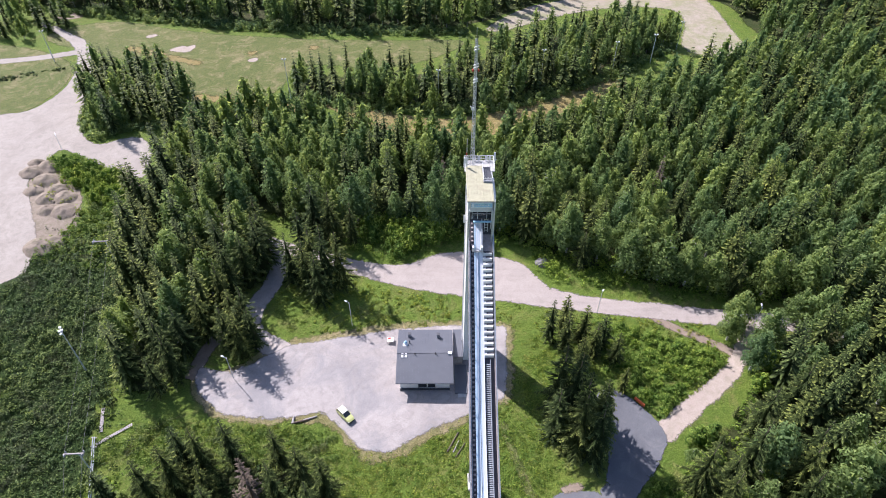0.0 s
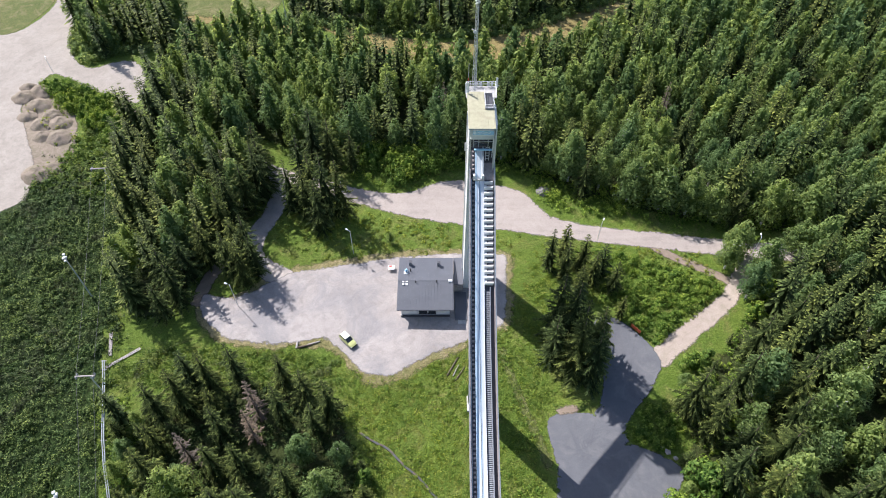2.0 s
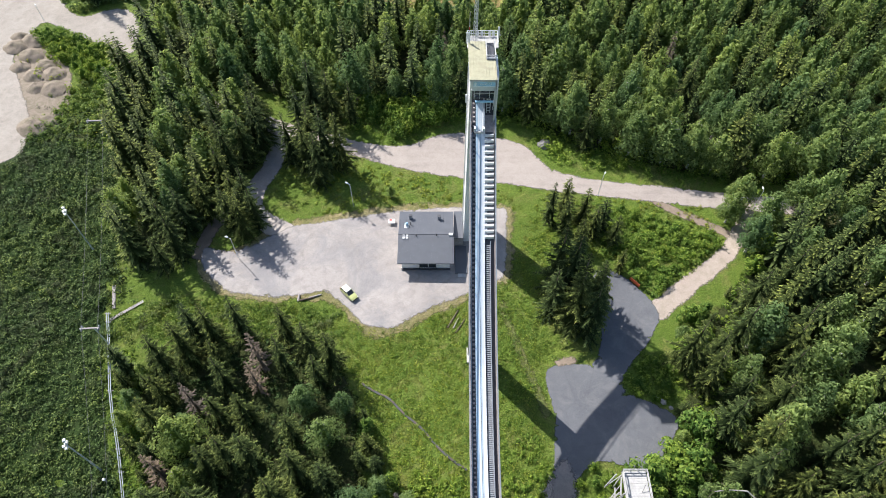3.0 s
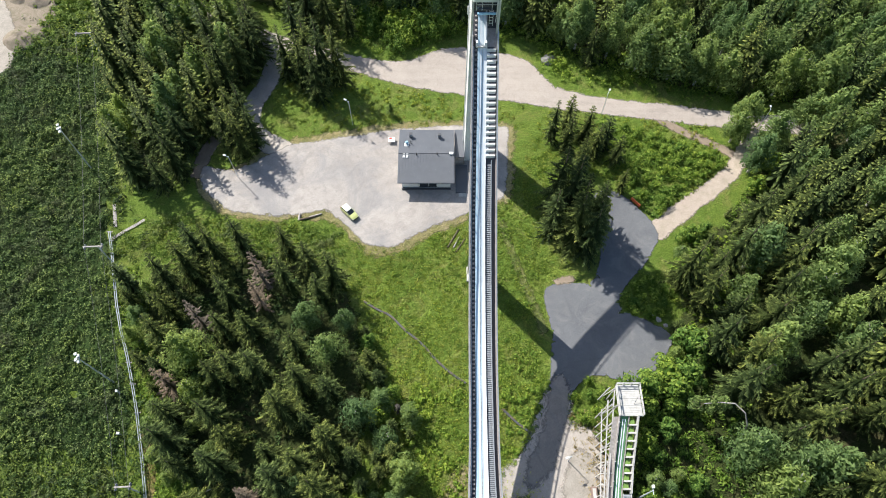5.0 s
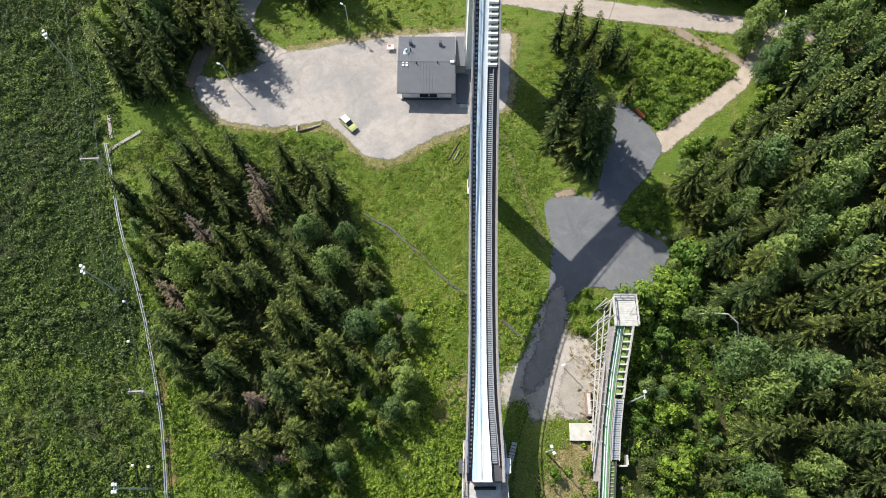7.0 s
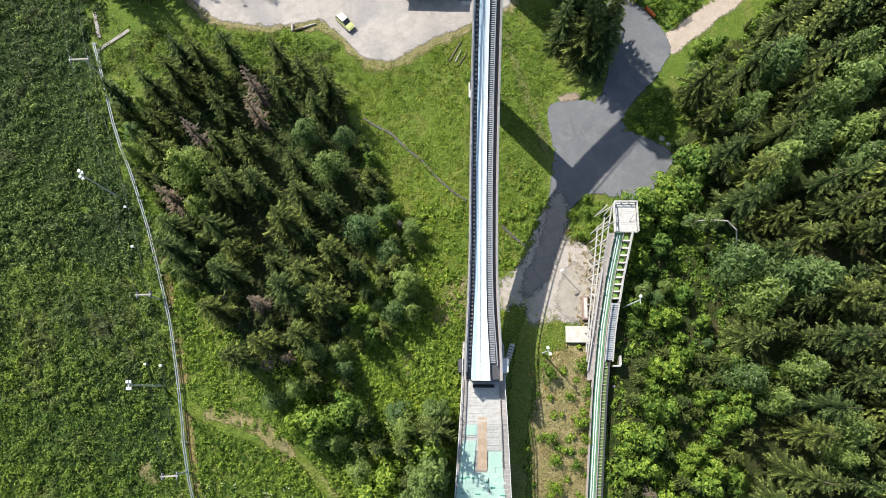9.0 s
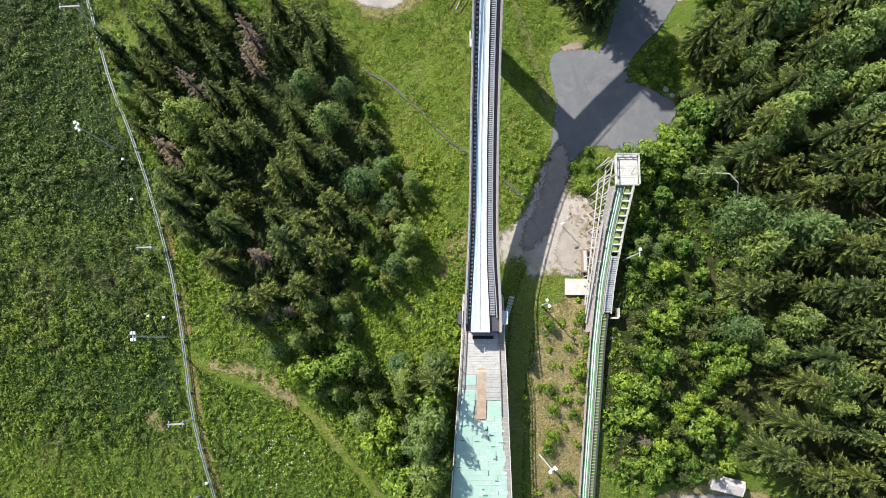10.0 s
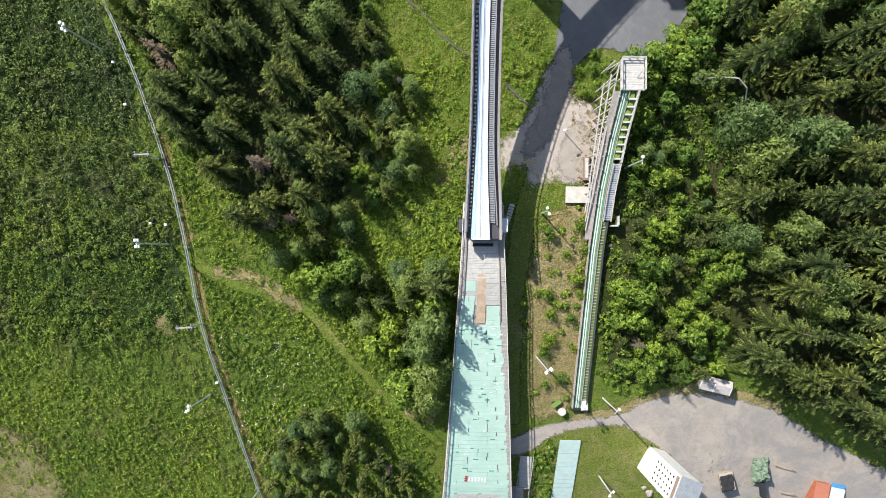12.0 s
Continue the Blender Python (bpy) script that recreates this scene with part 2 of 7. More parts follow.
def arrays(name, verts, faces, material, parent=None, tint=None, lit=None, single=None):
    """Links numpy vertices and faces (all triangles or all quads) as one mesh object."""
    verts, faces = np.asarray(verts, np.float32), np.asarray(faces, np.int32)
    me = bpy.data.meshes.new(name)
    k = faces.shape[1]
    me.vertices.add(len(verts))
    me.vertices.foreach_set("co", verts.ravel())
    me.loops.add(faces.size)
    me.loops.foreach_set("vertex_index", faces.ravel())
    me.polygons.add(len(faces))
    me.polygons.foreach_set("loop_start", np.arange(0, faces.size, k, dtype=np.int32))
    for key, v in (("tint", tint), ("lit", lit), ("single", single)):
        if v is not None:
            me.attributes.new(key, "FLOAT", "POINT").data.foreach_set("value", np.asarray(v, np.float32))
    me.update(calc_edges=True)
    me.validate()
    me.materials.append(material)
    ob = new(name, me)
    ob.parent = parent
    return ob


def thing(name, label, category, at=(0, 0, 0), turn=0.0, group="", kind=""):
    ob = new(name)
    ob.matrix_world = pose(*at, 0, 0, turn)
    return tagged(ob, label, category, group, kind)


def box(bm, a, b, m=None):
    (x0, y0, z0), (x1, y1, z1) = a, b
    v = [bm.verts.new(p) for p in ((x0, y0, z0), (x1, y0, z0), (x1, y1, z0), (x0, y1, z0), (x0, y0, z1), (x1, y0, z1), (x1, y1, z1), (x0, y1, z1))]
    if m:
        for q in v:
            q.co = m @ q.co
    for f in ((0, 3, 2, 1), (4, 5, 6, 7), (0, 1, 5, 4), (1, 2, 6, 5), (2, 3, 7, 6), (3, 0, 4, 7)):
        bm.faces.new([v[i] for i in f])
    return bm


def bevel(bm, w):
    bmesh.ops.bevel(bm, geom=bm.edges[:], offset=w, segments=1, affect="EDGES")
    return bm


def beam(bm, p, q, w, h=None, n=4):
    """A straight bar from p to q: square-cut for n = 4, else round."""
    p, q = Vector(p), Vector(q)
    d = (q - p).normalized()
    side = d.cross(Vector((0, 0, 1)))
    side = side.normalized() if side.length > 1e-4 else Vector((1, 0, 0))
    up = side.cross(d)
    h = h or w
    rings = []
    for c in (p, q):
        if n == 4:
            ring = [c + side * sx * w / 2 + up * sz * h / 2 for sx, sz in ((-1, -1), (1, -1), (1, 1), (-1, 1))]
        else:
            ring = [c + side * math.cos(2 * math.pi * i / n) * w / 2 + up * math.sin(2 * math.pi * i / n) * h / 2 for i in range(n)]
        rings.append([bm.verts.new(v) for v in ring])
    for i in range(n):
        bm.faces.new((rings[0][i], rings[0][(i + 1) % n], rings[1][(i + 1) % n], rings[1][i]))
    bm.faces.new(rings[0][::-1])
    bm.faces.new(rings[1])
    return bm


def loft(bm, sections, closed=True):
    """Joins rings of equal length into a skin; closed caps the two ends."""
    rings = [[bm.verts.new(p) for p in s] for s in sections]
    n = len(rings[0])
    for a, b in zip(rings, rings[1:]):
        for i in range(n):
            bm.faces.new((a[i], a[(i + 1) % n], b[(i + 1) % n], b[i]))
    if closed:
        bm.faces.new(rings[0][::-1])
        bm.faces.new(rings[-1])
    return bm


def B():
    return bmesh.new()


# ---------------------------------------------------------------- the lie of the land
_ys = np.arange(-3000.0, 3000.0, 1.0)
_zs = np.interp(_ys, (-400, -200, -120, -80, -60, -42, -28, -14, 0, 14, 28, 40), (-60, -56, -47, -33, -24, -16.5, -11, -6.6, -3, -1, -0.2, 0))
_w = np.exp(-0.5 * (np.arange(-15, 16) / 5.0) ** 2)
_zs[20:-20] = np.convolve(_zs, _w / _w.sum(), "same")[20:-20]


def land(x, y):
    """Height of the ground; takes numbers or arrays."""
    z = np.interp(y, _ys, _zs) + 0.6 * np.exp(-((x - 15.5) / 5.5) ** 2 - ((y - 4.0) / 7.0) ** 2)
    return z + 0.12 * np.sin(0.21 * x + 0.6 * np.sin(0.13 * y)) * np.sin(0.17 * y + 0.4 * np.sin(0.19 * x))


def inside(poly, x, y):
    """Which of the points lie in a polygon."""
    x, y = np.asarray(x, float), np.asarray(y, float)
    hit = np.zeros(x.shape, bool)
    for (x0, y0), (x1, y1) in zip(poly, poly[1:] + poly[:1]):
        if y0 != y1:
            hit ^= ((y0 > y) != (y1 > y)) & (x < (x1 - x0) * (y - y0) / (y1 - y0) + x0)
    return hit


def smooth_loop(poly, step=1.0, rough=0.5, rounds=2, closed=True):
    """A polygon with rounded corners and a slightly ragged edge."""
    p = [Vector((*q, 0)) for q in poly]
    for _ in range(rounds):
        out = []
        pairs = list(zip(p, p[1:] + p[:1])) if closed else list(zip(p, p[1:]))
        if not closed:
            out.append(p[0])
        for a, b in pairs:
            out += [a.lerp(b, 0.25), a.lerp(b, 0.75)]
        if not closed:
            out.append(p[-1])
        p = out
    dense = []
    for a, b in (zip(p, p[1:] + p[:1]) if closed else zip(p, p[1:])):
        n = max(1, int((b - a).length / step))
        dense += [a.lerp(b, i / n) for i in range(n)]
    if not closed:
        dense.append(p[-1])
    out = []
    for q in dense:
        s = noise.noise_vector(q * 0.35) * rough + noise.noise_vector(q * 1.7) * rough * 0.5
        out.append((q.x + s.x, q.y + s.y))
    return out


def strip(line, width):
    """The polygon of a path of some width along a line."""
    p = smooth_loop(line, 1.5, 0.0, 2, closed=False)
    left, right = [], []
    for i, q in enumerate(p):
        a, b = p[max(i - 1, 0)], p[min(i + 1, len(p) - 1)]
        d = Vector((b[0] - a[0], b[1] - a[1])).normalized()
        w = width[0] + (width[1] - width[0]) * i / (len(p) - 1) if isinstance(width, tuple) else width
        left.append((q[0] - d.y * w / 2, q[1] + d.x * w / 2))
        right.append((q[0] + d.y * w / 2, q[1] - d.x * w / 2))
    return left + right[::-1]


from mathutils.geometry import delaunay_2d_cdt


def sheet(name, loop, material, lift, label, category, grid=2.5, rough=0.5, rounds=2, fray=1.5):
    """A flat piece of ground of its own (road, yard, field), draped over the land, with a frayed rim."""
    edge = np.array(smooth_loop(loop, 0.8, rough * 0.5, rounds))
    d = np.roll(edge, -1, 0) - np.roll(edge, 1, 0)
    d /= np.hypot(d[:, 0], d[:, 1])[:, None] + 1e-9
    area = float(np.sum(edge[:, 0] * np.roll(edge[:, 1], -1) - np.roll(edge[:, 0], -1) * edge[:, 1]))
    out = np.stack([d[:, 1], -d[:, 0]], 1) * (1 if area > 0 else -1)
    edge = edge + out * fray * 0.38
    gx, gy = np.meshgrid(np.arange(edge[:, 0].min(), edge[:, 0].max(), grid), np.arange(edge[:, 1].min(), edge[:, 1].max(), grid))
    inner = np.concatenate([np.stack([gx.ravel(), gy.ravel()], 1), (edge - out * fray)[::2]])
    inner = inner[inside([tuple(p) for p in edge], inner[:, 0], inner[:, 1])]

    def gap(p):
        return np.concatenate([np.hypot(q[:, None, 0] - edge[None, :, 0], q[:, None, 1] - edge[None, :, 1]).min(1) for q in np.array_split(p, len(p) // 500 + 1)])

    if len(inner):
        inner = inner[gap(inner) > 0.75 * fray]
    pts = [Vector(p) for p in edge.tolist()] + [Vector(p) for p in inner.tolist()]
    v, _, f, *_ = delaunay_2d_cdt(pts, [], [list(range(len(edge)))], 1, 1e-4)
    at = np.array([(p.x, p.y) for p in v])
    me = bpy.data.meshes.new(name)
    me.from_pydata(np.stack([at[:, 0], at[:, 1], land(at[:, 0], at[:, 1]) + lift], 1).tolist(), [], [list(q) for q in f])
    me.attributes.new("rim", "FLOAT", "POINT").data.foreach_set("value", np.clip(1 - gap(at) / fray, 0, 1).astype(np.float32))
    me.materials.append(material)
    ob = new(name, me)
    me.update()
    if me.polygons and sum(p.normal.z for p in me.polygons) < 0:
        me.flip_normals()
    return tagged(ob, label, category, kind="structure")


# ---------------------------------------------------------------- ground
def ground():
    """One sheet: fine where the camera looks, coarse out to the horizon."""
    def axis(lo, hi, step):
        near = list(np.arange(lo, hi + step, step))
        out = [4000, 2500, 1500, 900, 600, 430]
        return np.array([lo - o for o in out] + near + [hi + o for o in out[::-1]])
    x, y = axis(-210, 210, 3.0), axis(-110, 330, 3.0)
    gx, gy = np.meshgrid(x, y)
    v = np.stack([gx.ravel(), gy.ravel(), land(gx.ravel(), gy.ravel())], 1)
    nx, ny = len(x), len(y)
    i = (np.arange(ny - 1)[:, None] * nx + np.arange(nx - 1)).ravel()
    ob = arrays("ground", v, np.stack([i, i + 1, i + nx + 1, i + nx], 1), M["grass"])
    return tagged(ob, "grassy hillside with rough green and dry patches", "ground", kind="structure")


ground()
LOT = [(-32.2, 85.3), (-22.5, 86.6), (-10.3, 89.5), (5.9, 90.5), (13, 90), (14.3, 89.3), (12.9, 71.9), (10.5, 70.5), (5.5, 67.8), (0.8, 65.8), (-3.1, 63.9), (-7.4, 61.1),
       (-11.1, 59.5), (-14.9, 59.9), (-17.4, 63.3), (-19.8, 65.9), (-24.1, 68.5), (-31.7, 66.6), (-40.8, 67.2), (-46.6, 70.6), (-50.4, 75.5), (-50.3, 79.9),
       (-45.3, 77.7), (-40.8, 79.2), (-37.8, 82.2)]
ROAD = [(-66, 134), (-49.5, 124), (-37.0, 117.1), (-25.3, 112.9), (-12.6, 109.0), (-5.8, 110.5), (-1.0, 114.3), (6.6, 113.9), (13.5, 112.9), (20.2, 109.9), (23.6, 103.2),
        (28.5, 100.1), (41.2, 97.7), (53.8, 96.0), (64.3, 94.2), (85, 92), (85, 87), (63.0, 89.7), (52.6, 90.9), (37.9, 93.4), (25.3, 95.1), (6.2, 99.0),
        (-8.3, 101.4), (-22.6, 107.1), (-42.2, 115.0), (-66, 127)]
SIDE = strip([(-41.5, 118), (-38.6, 105.0), (-43.0, 95.5), (-42.0, 88), (-33.0, 83.0)], (4.2, 5.0))
TRACK = strip([(-45, 92), (-50, 85), (-51, 76)], 3.0)
ASPHALT = [(30.3, 72.6), (34.8, 73.6), (38.7, 70.0), (41.4, 65.9), (42.5, 62.2), (40.8, 59.5), (38.5, 55.7), (36.8, 54.3), (33.3, 50.3), (32.3, 46.4),
           (35.7, 45.3), (39.4, 43.2), (41.1, 41.9), (40.3, 39.0), (37.9, 36.0), (36.0, 32.5), (30.4, 33.4), (26.7, 34.4), (23.7, 32.9), (22.2, 31.0),
           (18.4, 30.4), (19.1, 37.9), (19.9, 42.6), (18.5, 49.1), (19.5, 51.9), (24.3, 52.2), (28.4, 52.0), (30.5, 58.3), (31.0, 66.2)]
EASTPATH = strip([(41.0, 62.5), (46.6, 67.3), (53.0, 72.0), (60, 77.5), (66, 86), (68, 92)], (4.2, 3.0))
SPUR = strip([(44.6, 95.1), (49.9, 90), (55.3, 86.8), (61.2, 83), (63, 80)], 2.2)
LOWPATH = [(18.0, 32.5), (22.2, 32.5), (21.0, 25.5), (24.5, 25.5), (27.0, 22.2), (26.9, 12), (22, 11), (19.5, 12.5), (16.5, 11.0), (14, 11.5), (13, 14.5), (11.5, 13.5),
           (9.3, 13), (9.8, 19), (12.2, 20.5), (15.0, 24.5)]
LOWGRAVEL = [(10.3, -37), (13.3, -36.2), (17.0, -33.9), (23.3, -32.0), (33.8, -30.8), (36.7, -28.4), (41.7, -26.6), (47.9, -26.0), (54.3, -27.1), (63.3, -29.9), (72.0, -35.3), (78.2, -38.3),
             (86.9, -42.7), (115, -55), (118, -80), (60, -80), (53, -52), (44.7, -39.8), (38.7, -35.5), (34.0, -32.8), (27.6, -33.2), (20.8, -35.1), (17.3, -38.8), (10.5, -40.5)]
SAND = [(-172, 262), (-160.4, 254.5), (-138.3, 237.9), (-130.0, 222.8), (-122.4, 194.5), (-114.9, 172.5), (-106.1, 162.1), (-97.5, 169.0), (-89.3, 165.7), (-83.1, 145.0),
        (-92.2, 147.8), (-106.4, 156.6), (-115.7, 162.1), (-116.6, 156.6), (-119.4, 145.2), (-103.2, 122.9), (-100.3, 112.2), (-100.6, 104.4), (-125, 95), (-175, 110), (-190, 180),
        (-144.7, 181.5), (-135.3, 185.0), (-132.1, 194.6), (-131.6, 207.0), (-137.4, 225.3), (-148.4, 240.6), (-168, 256)]
STRAW = [(-16.6, 183.5), (-3.6, 177.4), (9.2, 179.7), (26.1, 185.0), (42.7, 196.2), (64.8, 208.4), (66.4, 199.1), (43.3, 181.7), (29.6, 174.4), (9.9, 165.2), (-7.1, 165.4), (-40, 186), (-38, 190)]
FIELD = [(-165, 240), (-142, 262), (-102.7, 247), (-62.8, 240.8), (-19.9, 237.9), (9.2, 240), (10, 232), (-18.4, 211.4), (-54.9, 221), (-54.3, 196), (-71.8, 188.4), (-87.3, 196.2), (-122, 226)]
WESTFIELD = [(-145, 180), (-136, 185), (-133, 196), (-132.5, 208), (-138.5, 222), (-165, 236), (-200, 236), (-200, 180)]
FARSAND = [(16.4, 248.8), (23.1, 245.5), (35.3, 253.1), (50.8, 262.9), (68.9, 269.8), (86.9, 272.7), (102.9, 268.3), (101.9, 252.3), (92.3, 230.8), (98.7, 223.3), (108.9, 221.9), (119.7, 230.7), (118.7, 243.7), (119.7, 267.1), (118.9, 280.0), (119.4, 294.0), (84.9, 297.9), (55.8, 280.5), (37.3, 272.8)]
sheet("mown_field", FIELD, M["field"], 0.05, "pale mown grass field with dry patches", "field", 4, 1.0)
sheet("mown_field", WESTFIELD, M["field"], 0.05, "pale mown grass field beside the sandy yard", "field", 4, 1.0)
for line, width in (([(-84.9, 193.3), (-72.0, 190.8), (-58.3, 188.5), (-46.5, 184.8)], 5.0), ([(-122.0, 232.7), (-100.6, 223.0), (-88.9, 218.4)], 4.5), ([(-80.2, 225.1), (-66.3, 229.1), (-47.4, 231.9)], 3.5)):
    sheet("dry_streak", strip(line, width), M["straw"], 0.066, "dry yellow streak across the mown field", "field", 2.5, 1.5, fray=4.0)
sheet("sandy_track", strip([(-195, 214), (-165, 221), (-153, 223.5), (-138, 229)], 4.5), M["sand"], 0.08, "pale sandy track joining the yard", "track", 2.5, 0.6)
sheet("earth_bank", [(-168, 266), (-157, 270), (-150, 263), (-160, 259)], M["earth"], 0.09, "bare brown earth at the field corner", "ground", 2.5, 0.8)
sheet("dry_field", STRAW, M["straw"], 0.06, "strip of dry orange grass between woods", "field", 4, 1.2)
sheet("sandy_yard", SAND, M["sand"], 0.07, "bright sandy yard with wheel tracks", "yard", 4, 0.9)
sheet("sandy_clearing", FARSAND, M["far_sand"], 0.07, "pale sandy clearing with worn tracks beyond the woods", "clearing", 4, 0.9, fray=3.0)
sheet("road", ROAD, M["dirt_road"], 0.07, "compacted gravel road with grassy verges", "road", 1.8, 0.7)
sheet("side_path", SIDE, M["lower_gravel"], 0.10, "narrow grey path bending through trees", "path", 2.5, 0.25)
sheet("side_track", TRACK, M["earth"], 0.08, "worn earth track under trees", "path", 2.5, 0.4)
WORN = [(x + 1.6 * (x + 18) / math.hypot(x + 18, y - 76), y + 2.2 * (y - 76) / math.hypot(x + 18, y - 76)) for x, y in LOT]
sheet("worn_verge", WORN, M["moss"], 0.06, "dry worn grass verge round the car park", "verge", 1.6, 1.8, fray=2.2)
sheet("car_park", LOT, M["gravel"], 0.13, "pale worn gravel car park beside the house", "car park", 1.6, 1.0)
sheet("east_path", EASTPATH, M["path"], 0.08, "sandy path between bushes", "path", 1.6, 0.6)
sheet("spur_path", SPUR, M["earth"], 0.06, "eroded earth path", "path", 2.5, 0.4)
sheet("lower_path", LOWPATH, M["lower_gravel"], 0.08, "gravel path widening under the ski jump", "path", 1.2, 1.3, fray=3.0)
sheet("asphalt_yard", ASPHALT, M["asphalt"], 0.12, "dark patched asphalt yard with long shadows", "asphalt", 2.5, 0.25, rounds=1, fray=0.7)
sheet("worn_road", [(19.4, 36.5), (21.2, 34.5), (22.4, 30.5), (21.2, 26), (18.8, 20), (15.5, 16), (12.6, 15.5), (14.5, 21), (17.4, 27), (18.4, 32)], M["worn_road"], 0.155, "worn road with gravel over broken asphalt", "road", 1.2, 0.8, fray=2.6)
sheet("sandy_spot", [(21.0, 21), (24.0, 22.0), (25.5, 18), (26.0, 12.4), (22.5, 11.6), (19.6, 13.2), (19.6, 17)], M["sand"], 0.12, "pale sandy ground below the small jump", "ground", 2.0, 0.8, fray=2.0)
sheet("lower_gravel_yard", LOWGRAVEL, M["lower_gravel"], 0.08, "grey gravel yard with worn path", "yard", 2.5, 0.4)
OPEN = [LOT, ROAD, SIDE, ASPHALT, EASTPATH, LOWPATH, LOWGRAVEL, SAND, FARSAND]


# ---------------------------------------------------------------- trees


def spruce_arrays(h, r, whorls, per, twigs, rng, bare=0.08, thin=1.0, broad=1.0):
    """Needle boughs: every bough is a drooping frond, broad past its middle, with short twigs to both sides. Triangles."""
    V, F, T = [], [], []
    for i in range(whorls):
        s = (i + rng.uniform(0, 0.8)) / whorls
        z0 = h * (bare + (0.985 - bare) * s ** 0.92)
        rad = r * (1 - s) ** (0.66 if broad > 1 else 0.80) * rng.uniform(0.80, 1.14) + 0.12
        if s < 0.12:
            rad *= 0.8
        n = max(4, int(per * (1 - 0.35 * s)))
        turn = rng.uniform(0, 6.28)
        for k in range(n):
            a = turn + 6.283 * k / n + rng.normal(0, 0.22)
            L = rad * rng.uniform(0.58, 1.20)
            if rng.random() > thin:
                continue
            d = np.array([math.cos(a), math.sin(a), 0])
            e = np.array([-math.sin(a), math.cos(a), 0])
            rise, drop = L * (0.62 * s - 0.04), L * rng.uniform(0.50, 0.85)

            def at(u):
                return d * L * u + np.array([0, 0, z0 + rise * u - drop * u ** 1.6 + 0.14 * L * u ** 4])

            b = len(V)
            w = (0.075 * L + 0.04) * broad
            sag = np.array([0, 0, -0.05 * L])
            V += [at(0), at(0.62) + e * w + sag, at(0.62) - e * w + sag, at(1.0)]
            # bough tone: painted shade at the stem, painted light at the end
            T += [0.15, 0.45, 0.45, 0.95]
            F += [(b, b + 1, b + 3), (b, b + 3, b + 2)]
            for q in range(twigs):
                u = 0.24 + 0.72 * (q + rng.uniform(0.1, 0.9)) / twigs
                c = at(u)
                reach = (0.34 * L * (1.15 - u) + 0.14) * rng.uniform(0.6, 1.35)
                half = (0.050 * L + 0.05) * broad
                for side in (-1, 1):
                    tipp = c + (d * 0.80 + e * side * 0.75) * reach - np.array([0, 0, reach * rng.uniform(0.3, 0.95)])
                    b = len(V)
                    V += [c - d * half, c + d * half, tipp]
                    # twigs carry the same painted light, paler outward along the bough
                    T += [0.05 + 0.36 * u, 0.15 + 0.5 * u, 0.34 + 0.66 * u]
                    F.append((b, b + 1, b + 2))
    # dense inner needles round the stem, toned dark as painted shade between the boughs
    b = len(V)
    levels, sides = 6, 6
    for i in range(levels + 1):
        s = i / levels
        for k in range(sides):
            a = 6.283 * k / sides + 0.4 * i
            q = 0.30 * r * (1 - s) ** 0.9 * rng.uniform(0.6, 1.35) + 0.02
            V.append(np.array([q * math.cos(a), q * math.sin(a), h * (bare + (0.82 - bare) * s) - 0.25 * q]))
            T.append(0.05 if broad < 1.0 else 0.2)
    if thin >= 1.0:
        for i in range(levels):
            for k in range(sides):
                p0, p1 = b + i * sides + k, b + i * sides + (k + 1) % sides
                F += [(p0, p1, p0 + sides), (p1, p1 + sides, p0 + sides)]
    return np.array(V), np.array(F), np.array(T)


def unit(v):
    return v / (np.linalg.norm(v, axis=1)[:, None] + 1e-6)


